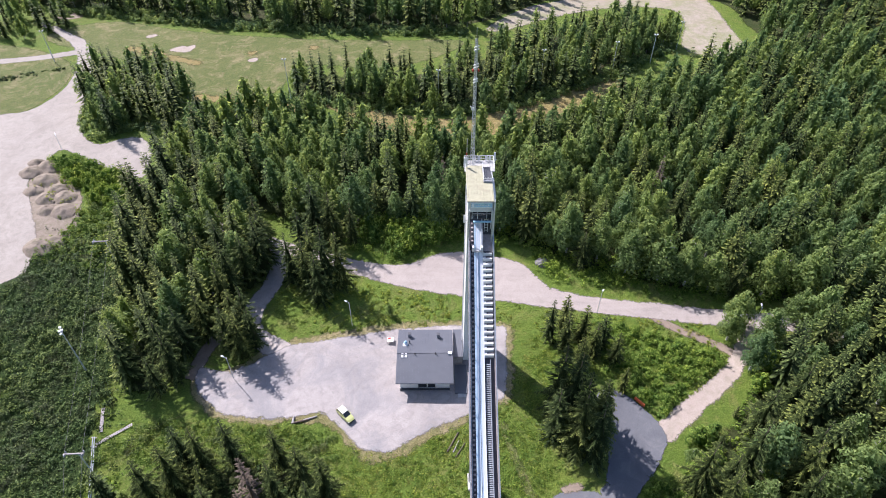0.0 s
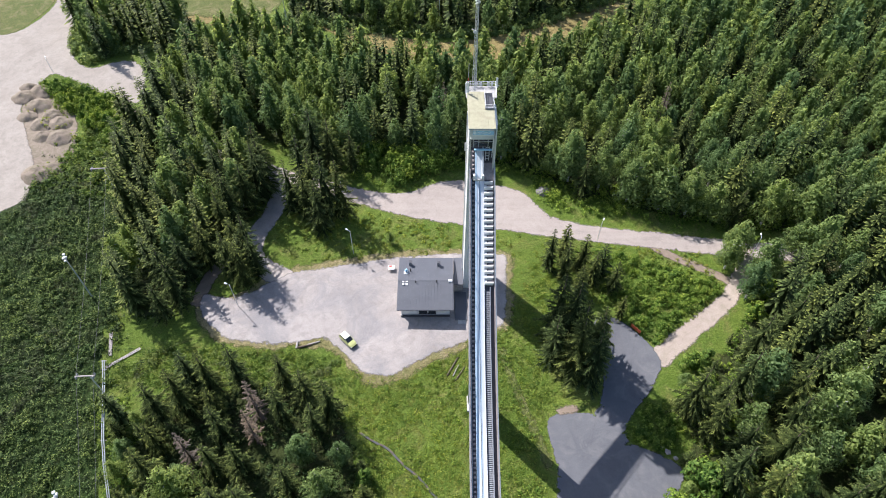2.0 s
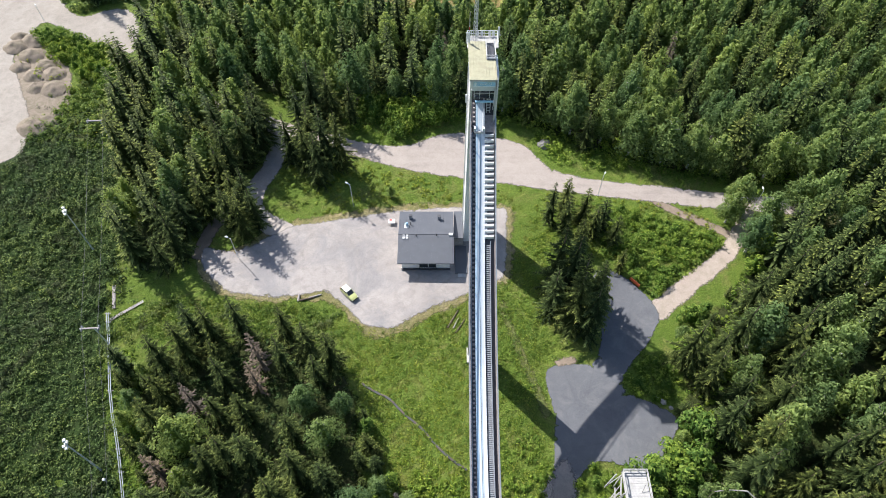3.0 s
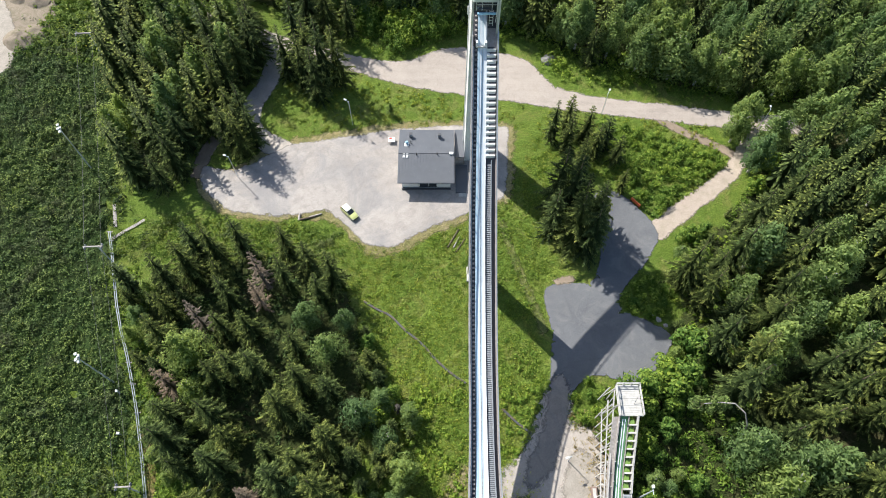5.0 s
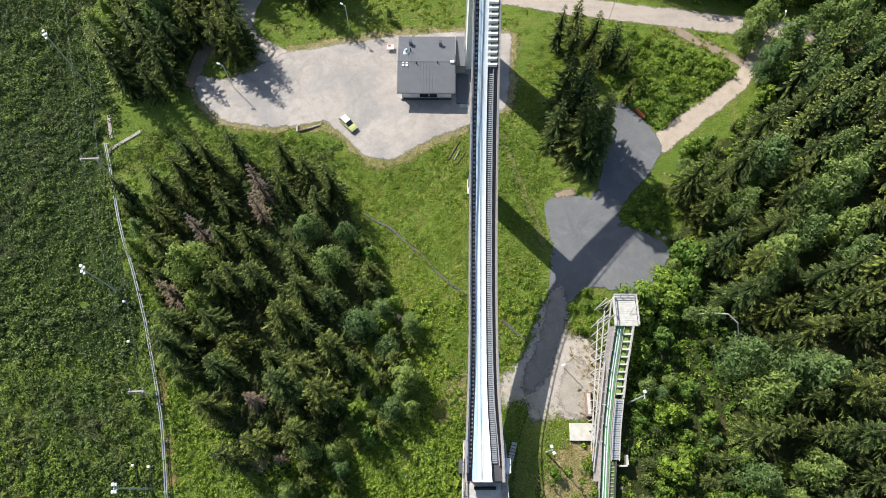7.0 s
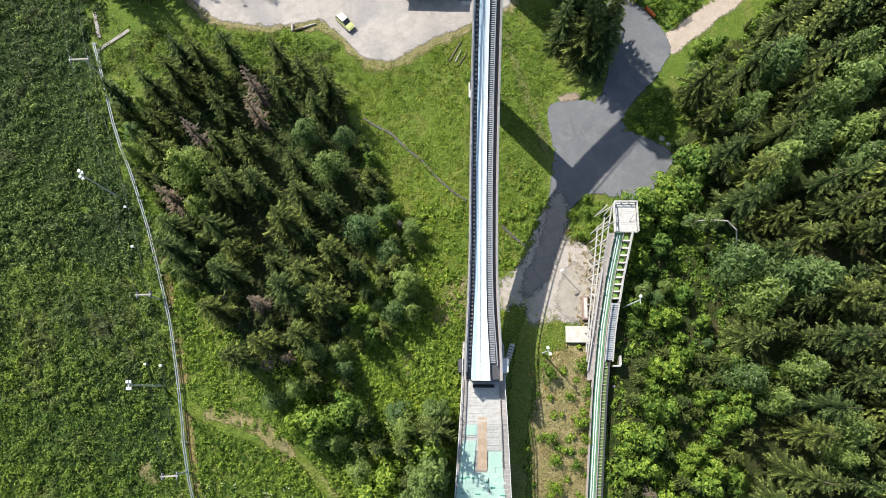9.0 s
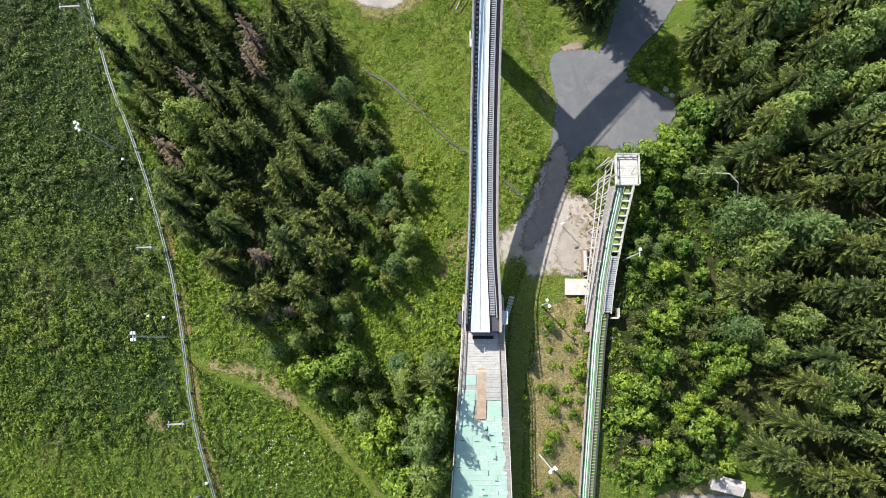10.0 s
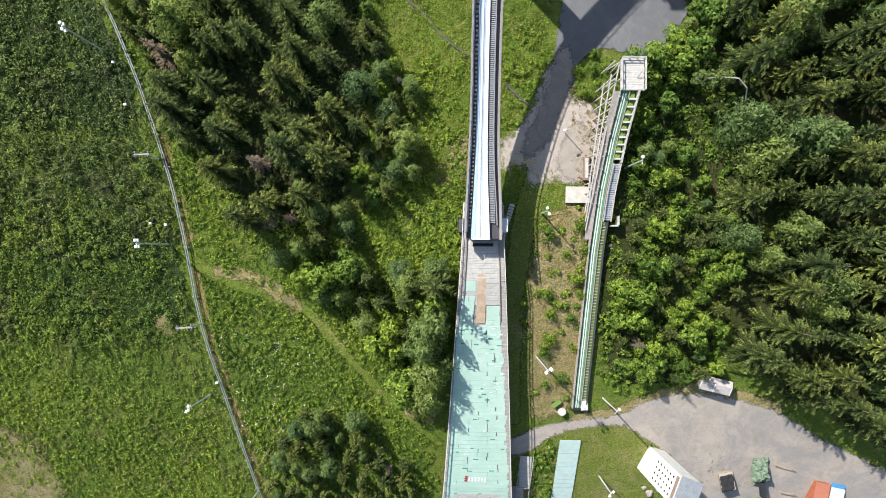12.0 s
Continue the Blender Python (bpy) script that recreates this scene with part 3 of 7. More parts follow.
def leafy_arrays(h, r, lumps, leaves, size, rng, low=0.14, top=0.99, peak=0.62, tall=1.7):
    """An uneven, egg-shaped crown: leaf sprays on many upswept boughs of different size, with gaps between. Triangles."""
    def radius(s):
        return r * np.clip(0.42 + 3.2 * s, 0, 1) * np.clip(1 - s, 0.012, 1) ** peak * 1.12

    z0, z1 = h * low, h * top
    s = ((np.arange(lumps) + rng.uniform(0, 1, lumps)) / lumps) ** 1.1
    a = 2.39996 * np.arange(lumps) + rng.normal(0, 0.4, lumps)
    q = radius(s) * rng.uniform(0.45, 0.92, lumps)
    mid = np.stack([q * np.cos(a), q * np.sin(a), z0 + (z1 - z0) * (0.05 + 0.88 * s)], 1)
    rad = (0.62 * radius(s) + 0.10 * r) * rng.uniform(0.32, 0.66, lumps)
    pick = rng.choice(lumps, leaves, p=rad ** 2 / (rad ** 2).sum())
    axis = mid * np.array([1, 1, 0.0]) / r
    d = unit(unit(rng.normal(0, 1, (leaves, 3))) + 0.6 * axis[pick] + np.array([0, 0, 0.30]))
    out = rng.uniform(0.70, 1.10, leaves)
    c = mid[pick] + d * (rad[pick] * out)[:, None] * np.array([1, 1, tall])
    nrm = unit(d + 0.5 * axis[pick] + rng.normal(0, 0.42, (leaves, 3)) + np.array([0, 0, 0.2]))
    want = np.array([0, 0, 0.8]) + 0.4 * d + rng.normal(0, 0.8, (leaves, 3))
    t1 = unit(want - nrm * (want * nrm).sum(1)[:, None])
    t2 = np.cross(nrm, t1)
    sz = size * rng.uniform(0.5, 1.4, leaves)[:, None]
    tri = np.stack([c - t1 * sz * 0.8 - t2 * sz * 0.48, c - t1 * sz * 0.8 + t2 * sz * 0.48, c + t1 * sz * 1.1], 1).reshape(-1, 3)
    # leaf tone paints in top light: paler facing up, outward and high
    lit = np.clip(0.28 + 0.24 * d[:, 2] + 0.55 * (out - 0.70) + 0.22 * (c[:, 2] - z0) / (z1 - z0) + rng.normal(0, 0.13, leaves), 0, 1)
    levels, sides = 6, 6
    ia, i_s = np.meshgrid(np.arange(sides), np.arange(levels + 1))
    a, s = (6.283 * ia / sides + 0.5 * i_s).ravel(), (i_s / levels).ravel()
    q = 0.50 * radius(s) * rng.uniform(0.7, 1.2, len(a))
    q[s == 1] = 0.02
    V = np.stack([q * np.cos(a), q * np.sin(a), z0 + 0.86 * (z1 - z0) * s + 0.03 * h], 1)
    i = (np.arange(levels)[:, None] * sides + np.arange(sides)).ravel()
    j = (np.arange(levels)[:, None] * sides + (np.arange(sides) + 1) % sides).ravel()
    F = np.concatenate([np.stack([i, j, j + sides], 1), np.stack([i, j + sides, i + sides], 1), len(V) + np.arange(3 * leaves).reshape(-1, 3)])
    # the core takes a low tone, shade painted into the crown
    return np.concatenate([V, tri]), F, np.concatenate([np.full(len(V), 0.25), np.repeat(lit, 3)])


def trunk_bm(h, r, limbs, reach, rng, top=0.97):
    bm = B()
    rings = []
    for i, (s, f) in enumerate(((-0.03, 1.5), (0.04, 1.0), (0.35, 0.75), (0.7, 0.42), (top, 0.08))):
        rings.append([(r * f * math.cos(k * math.pi / 3), r * f * math.sin(k * math.pi / 3), h * s) for k in range(6)])
    loft(bm, rings)
    for _ in range(limbs):
        a, z = rng.uniform(0, 6.28), h * rng.uniform(0.25, 0.75)
        q = (reach * math.cos(a), reach * math.sin(a), z + reach * rng.uniform(0.4, 0.9))
        beam(bm, (0, 0, z), q, r * 0.5, n=5)
    return bm


def make_tree(kind, h, r, seed, far=0):
    rng = np.random.default_rng(seed)
    if kind == "spruce":
        return spruce_arrays(h, r, *((14, 8, 6), (16, 10, 1), (12, 9, 0))[far], rng, broad=(0.72, 1.6, 2.2)[far])
    if kind == "dead":
        return spruce_arrays(h, r, 13, 8, 3, rng, thin=0.75)
    if kind == "sapling":
        return leafy_arrays(h, r, 26, 950, 0.22, rng, 0.05, peak=0.5, tall=1.1)
    if kind == "bush":
        return leafy_arrays(h, r, 18, 700, 0.20, rng, 0.0, peak=0.42, tall=1.0)
    return leafy_arrays(h, r, *((64, 2000, 0.24), (52, 1050, 0.33), (38, 460, 0.50))[far], rng, 0.12)


TREE_LOOK = {
    "spruce": ("spruce_tree", "dark green conical spruce with drooping boughs", "tree", "spruce", "bark"),
    "dead": ("dying_spruce", "grey-brown dying spruce with bare twigs", "tree", "grey_twig", "bark"),
    "bush": ("leafy_bush", "rounded bright green leafy bush", "bush", "shrub", "bark"),
    "sapling": ("young_tree", "young bright green broadleaf tree with full crown", "tree", "sapling", "bark"),
    "birch": ("birch_tree", "light green leafy birch with airy crown", "tree", "birch", "birch_bark"),
}
PROTO = {}


def proto(kind, n):
    """One of a few shapes of tree of each kind, built at the first call and later copied."""
    shapes = {"spruce": ((17, 3.8), (20, 4.2), (15, 3.5), (18, 4.5)), "dead": ((17, 2.6), (15, 2.4)), "birch": ((13, 2.7), (15, 3.0), (11, 2.5), (14, 3.3)), "sapling": ((7, 2.0), (8, 2.2), (6, 1.9), (7, 1.7)), "bush": ((4.0, 2.4), (3.4, 2.3), (5.0, 2.6))}[kind]
    n %= len(shapes)
    if (kind, n) not in PROTO:
        PROTO[kind, n] = (shapes[n], None)
    return shapes[n], n


def tree(kind, x, y, h, n, turn, wide=1.0):
    (h0, r0), n = proto(kind, n)
    name, label, category, leaf, bark = TREE_LOOK[kind]
    s = h / h0
    z = float(land(x, y)) - 0.1
    m = pose(x, y, z, 0, 0, turn)
    done = PROTO[kind, n][1]
    if done is None:
        rng = np.random.default_rng(100 + n)
        top = thing(name, label, category, group="trees of the hillside")
        part("trunk", trunk_bm(h0, 0.016 * h0, 5 if kind == "birch" else 0, r0 * 0.35, rng, 0.8 if kind == "birch" else 0.985), M[bark], top)
        v, f, t = make_tree(kind, h0, r0, 40 + 7 * n + len(kind))
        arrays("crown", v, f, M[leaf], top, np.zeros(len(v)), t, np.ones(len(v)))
        PROTO[kind, n] = ((h0, r0), top)
        ob = top
        ob.matrix_world = m
    else:
        ob = copy_thing(done, m)
    ob.scale = (s * wide, s * wide, s)
    return ob


def scatter(polys, spacing, rng, avoid=(), taken=None):
    """Places at least spacing apart inside any of the polygons and outside the avoided ones."""
    xs = [p[0] for poly in polys for p in poly]
    ys = [p[1] for poly in polys for p in poly]
    out = []
    cell = {}
    for p in (taken or []):
        cell.setdefault((int(p[0] // spacing), int(p[1] // spacing)), []).append((p[0], p[1]))
    n = int((max(xs) - min(xs)) * (max(ys) - min(ys)) / spacing ** 2 * 3)
    px, py = rng.uniform(min(xs), max(xs), n), rng.uniform(min(ys), max(ys), n)
    ok = np.zeros(n, bool)
    for poly in polys:
        ok |= inside(poly, px, py)
    for poly in avoid:
        ok &= ~inside(poly, px, py)
    for x, y in zip(px[ok].tolist(), py[ok].tolist()):
        i, j = int(x // spacing), int(y // spacing)
        if all((x - a) ** 2 + (y - b) ** 2 > spacing ** 2 for di in (-1, 0, 1) for dj in (-1, 0, 1) for a, b in cell.get((i + di, j + dj), ())):
            cell.setdefault((i, j), []).append((x, y))
            out.append((x, y))
    return out


def forest_mass(name, places, kind, label, seed, material, shapes, far=1):
    """Woods too many to count, as one mesh of whole small trees."""
    rng = np.random.default_rng(seed)
    protos = [make_tree(kind, h, r, seed + i, far) for i, (h, r) in enumerate(shapes)]
    V, F, T, N, base = [], [], [], [], 0
    for x, y, h in places:
        k = int(rng.integers(len(protos)))
        v, f, t = protos[k]
        s = h / shapes[k][0]
        a = rng.uniform(0, 6.28)
        c, q = math.cos(a) * s, math.sin(a) * s
        w = np.stack([v[:, 0] * c - v[:, 1] * q + x, v[:, 0] * q + v[:, 1] * c + y, v[:, 2] * s + float(land(x, y)) - 0.2], 1)
        V.append(w), F.append(f + base), T.append(t), N.append(np.full(len(v), rng.random()))
        base += len(v)
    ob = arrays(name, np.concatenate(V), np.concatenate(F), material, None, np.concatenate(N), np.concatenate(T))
    return tagged(ob, label, "forest", kind="stuff")


def far_trunks(name, places, r, material, label, seed):
    rng = np.random.default_rng(seed)
    V, F = [], []
    for x, y, h in places:
        z, b, a = float(land(x, y)) - 0.2, len(V), rng.uniform(0, 2)
        for q, top in ((r, 0), (r * 0.35, 0.85 * h)):
            V += [(x + q * math.cos(a + k * 2.094), y + q * math.sin(a + k * 2.094), z + top) for k in range(3)]
        F += [(b + k, b + (k + 1) % 3, b + 3 + (k + 1) % 3, b + 3 + k) for k in range(3)]
    return tagged(arrays(name, V, F, material), label, "forest", kind="stuff")


WEST_WOOD = [(-58, 52), (-48, 56), (-30, 58), (-21, 55), (-15, 46), (-14, 34), (-13, 27), (-14, 19), (-16, 13), (-19, 5), (-24, -1), (-30, 3), (-37, 8), (-42, 20), (-48, 32)]
GULLY_WOOD = [(-27, -3), (-20, 0), (-12, -4), (-1.5, -4), (-0.5, -24), (-3, -29), (-6.5, -26), (-11.5, -18.5), (-17.5, -12), (-22, -7)]
LOW_WOOD = [(-33, -38), (-26, -30), (-16, -31), (-5, -42), (-5, -56), (-33, -60)]
YOUNG_WOOD = [(32.6, 24), (38.4, 20), (49.3, 4.7), (51.0, -20.1), (43.2, -23.3), (33.0, -22.3), (29.2, -8.1), (31.5, 2)]
EAST_WOOD = [(44, 30), (48, 8), (52, -18), (62, -24), (74, -28), (96, -40), (125, -50), (130, 30), (150, 90), (150, 118), (100, 98), (74, 88), (64, 74), (50, 60), (45, 50), (42, 40)]
BACK_WOOD = [(-52, 132), (-30, 124), (-14, 124), (8, 121), (21, 119), (33, 109), (64, 98), (100, 96), (150, 118), (215, 150), (240, 240), (150, 225), (122, 222), (100, 210), (66, 190), (42, 172), (5, 160), (-20, 163), (-45, 176), (-68, 176), (-80, 165), (-78, 140)]
FAR_WOOD = [(-52, 192), (-20, 186), (5, 182), (28, 188), (66, 212), (90, 232), (76, 256), (40, 238), (10, 216), (-15, 206), (-50, 209)]
ISLAND = [(-46, 89), (-40, 90), (-36, 85), (-39, 80.5), (-45, 79.5)]
YARD_BUSH = [(32.8, 46.8), (34, 51), (38, 55), (43, 52), (42, 46), (39, 44.6), (35.5, 45.5)]
TRESTLE_BUSH = [(21.2, 29.8), (24, 33), (27.5, 33.6), (31, 31.5), (28, 28), (23, 23)]
TOP_WOOD = [(-150, 270), (-60, 250), (10, 248), (40, 276), (88, 306), (108, 304), (108, 280), (128, 280), (126, 236), (160, 228), (240, 235), (290, 380), (-230, 380), (-210, 285)]
NORTHWEST_WOOD = [(-126, 208), (-104, 212), (-86, 196), (-84, 172), (-93, 174), (-106, 168), (-117, 186)]
CORNER_WOOD = [(-210, 240), (-168, 240), (-148, 250), (-160, 262), (-190, 262), (-230, 300)]
LOT_WOOD = [(-75, 150), (-54, 133), (-46, 119), (-43, 110), (-47, 100), (-48, 92), (-55, 82), (-58, 72), (-64, 74), (-70, 92), (-76, 112), (-82, 130), (-80, 146)]
SHRUB_BELT = [(-96, 136), (-116, 156), (-108, 154), (-90, 145), (-80, 138), (-84, 128)]
BEHIND_TOWER = [(-20, 119), (-9, 112), (-3, 117), (2, 121), (-2, 126), (-18, 127)]
PATH_FRINGE = [(45.5, 60), (50, 63), (57, 68), (64, 73.5), (69, 82), (74, 88), (64, 74), (52, 61), (46, 51), (42.5, 56)]
YARD_FRINGE = [(32, 28), (35, 42), (42, 47), (45, 40), (45, 30), (39, 22)]
WEED_PATCH = [(-15.5, 5), (-12, 8), (-7, 12), (1.5, 15), (3, 4.7), (1.2, 0.5), (-4.2, -0.5), (-10, -1.5), (-15, -0.5)]
CLEARING = [(38, 22.5), (49, 21.5), (51, 28), (45, 30.5), (38, 30)]
EDGE_WOOD = [(-14, 43), (-9, 34), (-5.5, 27), (-4.5, 19), (-7, 14), (-13, 3), (-19, -1), (-19, 6), (-15, 14), (-14, 30)]
PIPE_FRINGE = [(-58, 50.9), (-54.2, 39.1), (-50.8, 30.9), (-47.0, 20.8), (-42.3, 14.0), (-35.6, 19.9), (-39.1, 30.9), (-42.7, 40.2), (-47.5, 49.8)]
LOW_FRINGE = [(-30, 8), (-25.7, 16.1), (-14.0, 17.1), (-6.3, 17.1), (-4.3, 12.3), (-9.1, 8.5), (-12.9, -0.1), (-21.5, -0.2), (-25.3, 2.7)]
EAST_BUSH = [(34, 92), (58, 82), (60, 79), (44, 66), (38, 72), (33, 78)]

# single trees that stand out: x, y, height
ROAD_SPRUCES = [(-27, 117.5, 17), (-31.5, 120, 18), (-22, 117, 14), (-41.5, 88.5, 15), (-44.5, 83.8, 15), (-39.5, 84.5, 13), (-41.5, 81.8, 14), (66.5, 98.5, 13), (33.5, 108.5, 12), (-33.0, 110.2, 18), (-26.4, 101.8, 20), (-30.6, 100.8, 17), (-23.3, 102.1, 18), (-44.1, 88.4, 14), (-51.1, 106.8, 18), (-54.6, 103.7, 18), (-44.5, 116, 17), (-42.8, 111.5, 16), (-42.6, 107.5, 18), (-44.5, 102.5, 17), (-47.5, 99, 18), (-48, 94.5, 16), (-53.5, 76, 15), (-56, 79.5, 16), (-53.5, 83, 15), (-56, 73, 12), (-50.5, 87.5, 14), (-61.7, 96.0, 15), (-63.5, 91.4, 13), (23.1, 86.2, 13)]
YARD_SPRUCES = [(26.5, 88.7, 12), (30.0, 85.6, 12), (33.7, 83.9, 11), (35.7, 79.9, 10), (22.4, 69.4, 19), (25.7, 63.8, 19), (29.0, 63.2, 16), (24.5, 60.0, 19), (27.2, 58.2, 18), (20.6, 62.5, 16), (24.6, 67.0, 20), (30.0, 66.0, 14), (28.0, 61.0, 18), (26.0, 83.5, 12), (31.5, 81.5, 11), (28.5, 79.0, 10), (-30.0, 105.5, 17), (-35.0, 104.0, 16), (-27.5, 97.5, 16), (21.0, 65.5, 11), (36.0, 73.0, 8), (59.5, 122.0, 16)]
SPRUCES = ROAD_SPRUCES + YARD_SPRUCES
WEST_SPRUCES = [(-45.6, 56.9, 14), (-49.9, 50.7, 14), (-37.9, 46.7, 14), (-28.9, 56.9, 13), (-24.5, 53.7, 13), (-34.7, 33.5, 14), (-37.3, 32.1, 14), (-20.0, 51.2, 14), (-21.8, 47.5, 13), (-25.2, 37.8, 12),
                (-35.2, 18.4, 15), (-33.7, 22.3, 13), (-25.5, 16.2, 15), (-22.4, 18.5, 14), (-31.0, 33.5, 15), (-26.0, 27.1, 15), (-23.5, 31.5, 14), (-44.0, 26.1, 13), (-19.2, 30.8, 10),
                (-6.4, -8.6, 11), (-1.3, -6.0, 15), (-5.8, -14.2, 8), (-3.7, -19.8, 7), (-3.7, -24.0, 6), (-13.0, -4.8, 8)]
EAST_SPRUCES = [(66.1, 67.3, 17), (58.9, 63.4, 15), (43.8, 51.7, 17), (46.4, 47.3, 16), (46.7, 38.4, 17), (50.9, 35.1, 18), (55.8, 42.0, 16), (63.5, 55.4, 17), (62.7, 15.0, 18), (48.9, 8.8, 15),
                (63.0, 8.6, 18), (55.9, -12.6, 19), (60.6, -21.1, 17), (67.2, -20.8, 16), (64.0, -25.2, 14), (70.0, -26.2, 16), (75.5, -30.0, 16), (81.5, -33.2, 17), (59.8, -2.0, 18), (57.4, -5.9, 17), (53.2, 22.4, 15), (59.4, 24.8, 16)]
DYING = [(-81.7, 134.3, 14), (0.5, 136.7, 14), (57.9, 135.1, 15), (-42.3, 42.6, 13), (-32.4, 46.5, 13), (-32.5, 50.7, 15), (-45.7, 31.5, 12)]
NORTH_BIRCHES = [(63.5, 78.0, 13), (67.5, 83, 14), (64, 89.5, 12), (61.5, 86, 11), (44, 106.5, 15), (51, 104, 15), (38, 111, 16), (57, 102.5, 14), (48, 110, 16), (62, 101, 13), (-56.2, 94.7, 13), (-51.0, 117.1, 13), (-33.5, 134.0, 13), (-44.9, 141.4, 13), (46.2, 122.1, 16), (72.0, 114.9, 14), (83.8, 112.7, 14), (59.4, 108.5, 11), (74.3, 106.1, 12), (77.0, 90.2, 12), (87.0, 86.4, 13), (53.3, 48.0, 12), (69.8, 51.6, 15)]
SOUTH_BIRCHES = [(-11.5, 93.6, 4), (-19.6, 37.1, 11), (-13.6, 26.6, 10), (-5.4, 26.7, 6), (-10.3, 29.1, 7), (-6.0, 17.8, 9), (-9.2, 22.9, 7), (-7.3, -3.6, 7), (-1.6, -3.4, 7), (-17.4, -8.0, 7), (-13.5, -12.8, 7), (54.9, 19.0, 14), (52.5, 33.8, 14), (49.1, 2.7, 12), (53.2, -0.8, 12), (-1.8, -12.5, 13), (-3.4, -16.5, 13.5), (-2.0, -21, 13), (-2.6, -26, 12.5), (-6.2, -5.5, 10), (-27.7, -1.5, 7), (-24.0, 0.3, 7)]
BIRCHES = NORTH_BIRCHES + SOUTH_BIRCHES

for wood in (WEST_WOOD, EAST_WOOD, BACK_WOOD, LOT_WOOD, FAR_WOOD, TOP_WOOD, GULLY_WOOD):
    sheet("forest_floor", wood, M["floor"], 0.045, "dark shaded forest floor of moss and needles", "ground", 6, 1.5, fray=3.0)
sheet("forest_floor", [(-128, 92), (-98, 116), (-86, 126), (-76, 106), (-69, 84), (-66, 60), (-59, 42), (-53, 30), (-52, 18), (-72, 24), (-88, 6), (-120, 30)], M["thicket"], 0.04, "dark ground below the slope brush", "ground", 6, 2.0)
for spot in ([(-106, 229), (-101, 235), (-99, 233), (-96, 236), (-95, 231), (-98, 228), (-101, 229)], [(-119, 243), (-115, 246), (-113, 244), (-116, 241)], [(-73, 221), (-70, 224), (-68, 222), (-70, 219)]):
    sheet("sandy_spot", spot, M["path"], 0.09, "worn sandy spot in the mown field", "ground", 1.5, 1.0)

rng = np.random.default_rng(11)
places = []
for group_, kind in ((SPRUCES, "spruce"), (WEST_SPRUCES, "spruce"), (EAST_SPRUCES, "spruce"), (DYING, "dead"), (BIRCHES, "birch")):
    places += [(x, y, h, kind) for x, y, h in group_]
for poly, gap, leafy, hs in ((WEST_WOOD, 4.3, 0.17, (10, 17)), (EDGE_WOOD, 2.0, 0.35, (4, 8)), (PIPE_FRINGE, 2.8, 0.6, (5, 9)), (LOW_FRINGE, 2.4, 0.35, (4.5, 8)), (GULLY_WOOD, 3.0, 0.5, (6.5, 10)), (LOW_WOOD, 2.3, 0.12, (5, 9)), (LOT_WOOD, 3.5, 0.36, (14, 21)), (ISLAND, 2.5, 0.3, (10, 15)), (YARD_BUSH, 2.4, 1.5, (1.5, 3.0)), (TRESTLE_BUSH, 2.2, 1.5, (1.5, 2.6)), (YOUNG_WOOD, 2.3, 0.12, (3.5, 7.5)), (PATH_FRINGE, 2.7, 0.3, (4, 8)), (YARD_FRINGE, 2.8, 0.3, (5, 9)),
                             (EAST_WOOD, 4.1, 0.22, (13, 19)), (BACK_WOOD, 3.9, 0.72, (13, 20)), (FAR_WOOD, 3.9, 0.45, (12, 18)), (TOP_WOOD, 5.0, 0.5, (14, 21)), (NORTHWEST_WOOD, 3.3, 0.4, (12, 18)),
                             (CORNER_WOOD, 4.5, 0.3, (10, 15)), (SHRUB_BELT, 1.9, 1.5, (2.6, 4.6)), (BEHIND_TOWER, 2.6, 1.5, (4, 7)), (EAST_BUSH, 2.5, 1.5, (1.3, 2.6))):
    for x, y in scatter([poly], gap, rng, OPEN + [CLEARING, WEED_PATCH], places):
        patch = noise.noise(Vector((x * 0.045, y * 0.045, 3.0))) * 0.9
        kind = "bush" if leafy > 1 else "sapling" if poly in (EDGE_WOOD, GULLY_WOOD, YOUNG_WOOD, PATH_FRINGE, YARD_FRINGE) and rng.random() < (0.22 if poly is EDGE_WOOD else 0.62) else "birch" if rng.random() < leafy + patch * 0.8 else "spruce"
        h = rng.uniform(*hs) * (0.9 if kind == "birch" else 1.0)
        places.append((x, y, h, kind))
singles = len(SPRUCES + WEST_SPRUCES + EAST_SPRUCES + DYING + BIRCHES)
places = places[:singles] + sorted(places[singles:], key=lambda p: math.hypot(p[0] - 5, p[1] - 20))
count = {"sapling": 0, "spruce": 0, "birch": 0, "dead": 0, "bush": 0}
rest = {"sapling": [], "spruce": [], "birch": [], "bush": []}
for x, y, h, kind in places:
    count[kind] += 1
    if count[kind] <= {"sapling": 260, "spruce": 230, "birch": 200, "dead": 40, "bush": 290}[kind]:
        single = sum(count.values()) <= singles
        k = "dead" if kind == "spruce" and not single and rng.random() < 0.03 else kind
        tree(k, x, y, h, int(rng.integers(4)), rng.uniform(0, 360), rng.uniform(0.92, 1.15) * (1.28 if kind == "sapling" else 1.15 if h < 9 and kind != "bush" else 1.0) * (1.2 if single else 1.05))
    else:
        rest[kind].append((x, y, h))
shapes = ((17, 3.2), (19, 3.5), (15, 3.1), (17, 2.8))
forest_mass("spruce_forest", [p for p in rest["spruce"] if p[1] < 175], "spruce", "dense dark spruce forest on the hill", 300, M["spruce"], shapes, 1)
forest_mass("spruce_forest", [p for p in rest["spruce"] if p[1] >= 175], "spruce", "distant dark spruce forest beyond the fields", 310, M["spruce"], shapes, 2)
shapes = ((13, 2.8), (15, 3.2), (12, 2.6), (14, 2.9))
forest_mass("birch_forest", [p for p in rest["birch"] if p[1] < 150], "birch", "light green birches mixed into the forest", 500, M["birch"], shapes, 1)
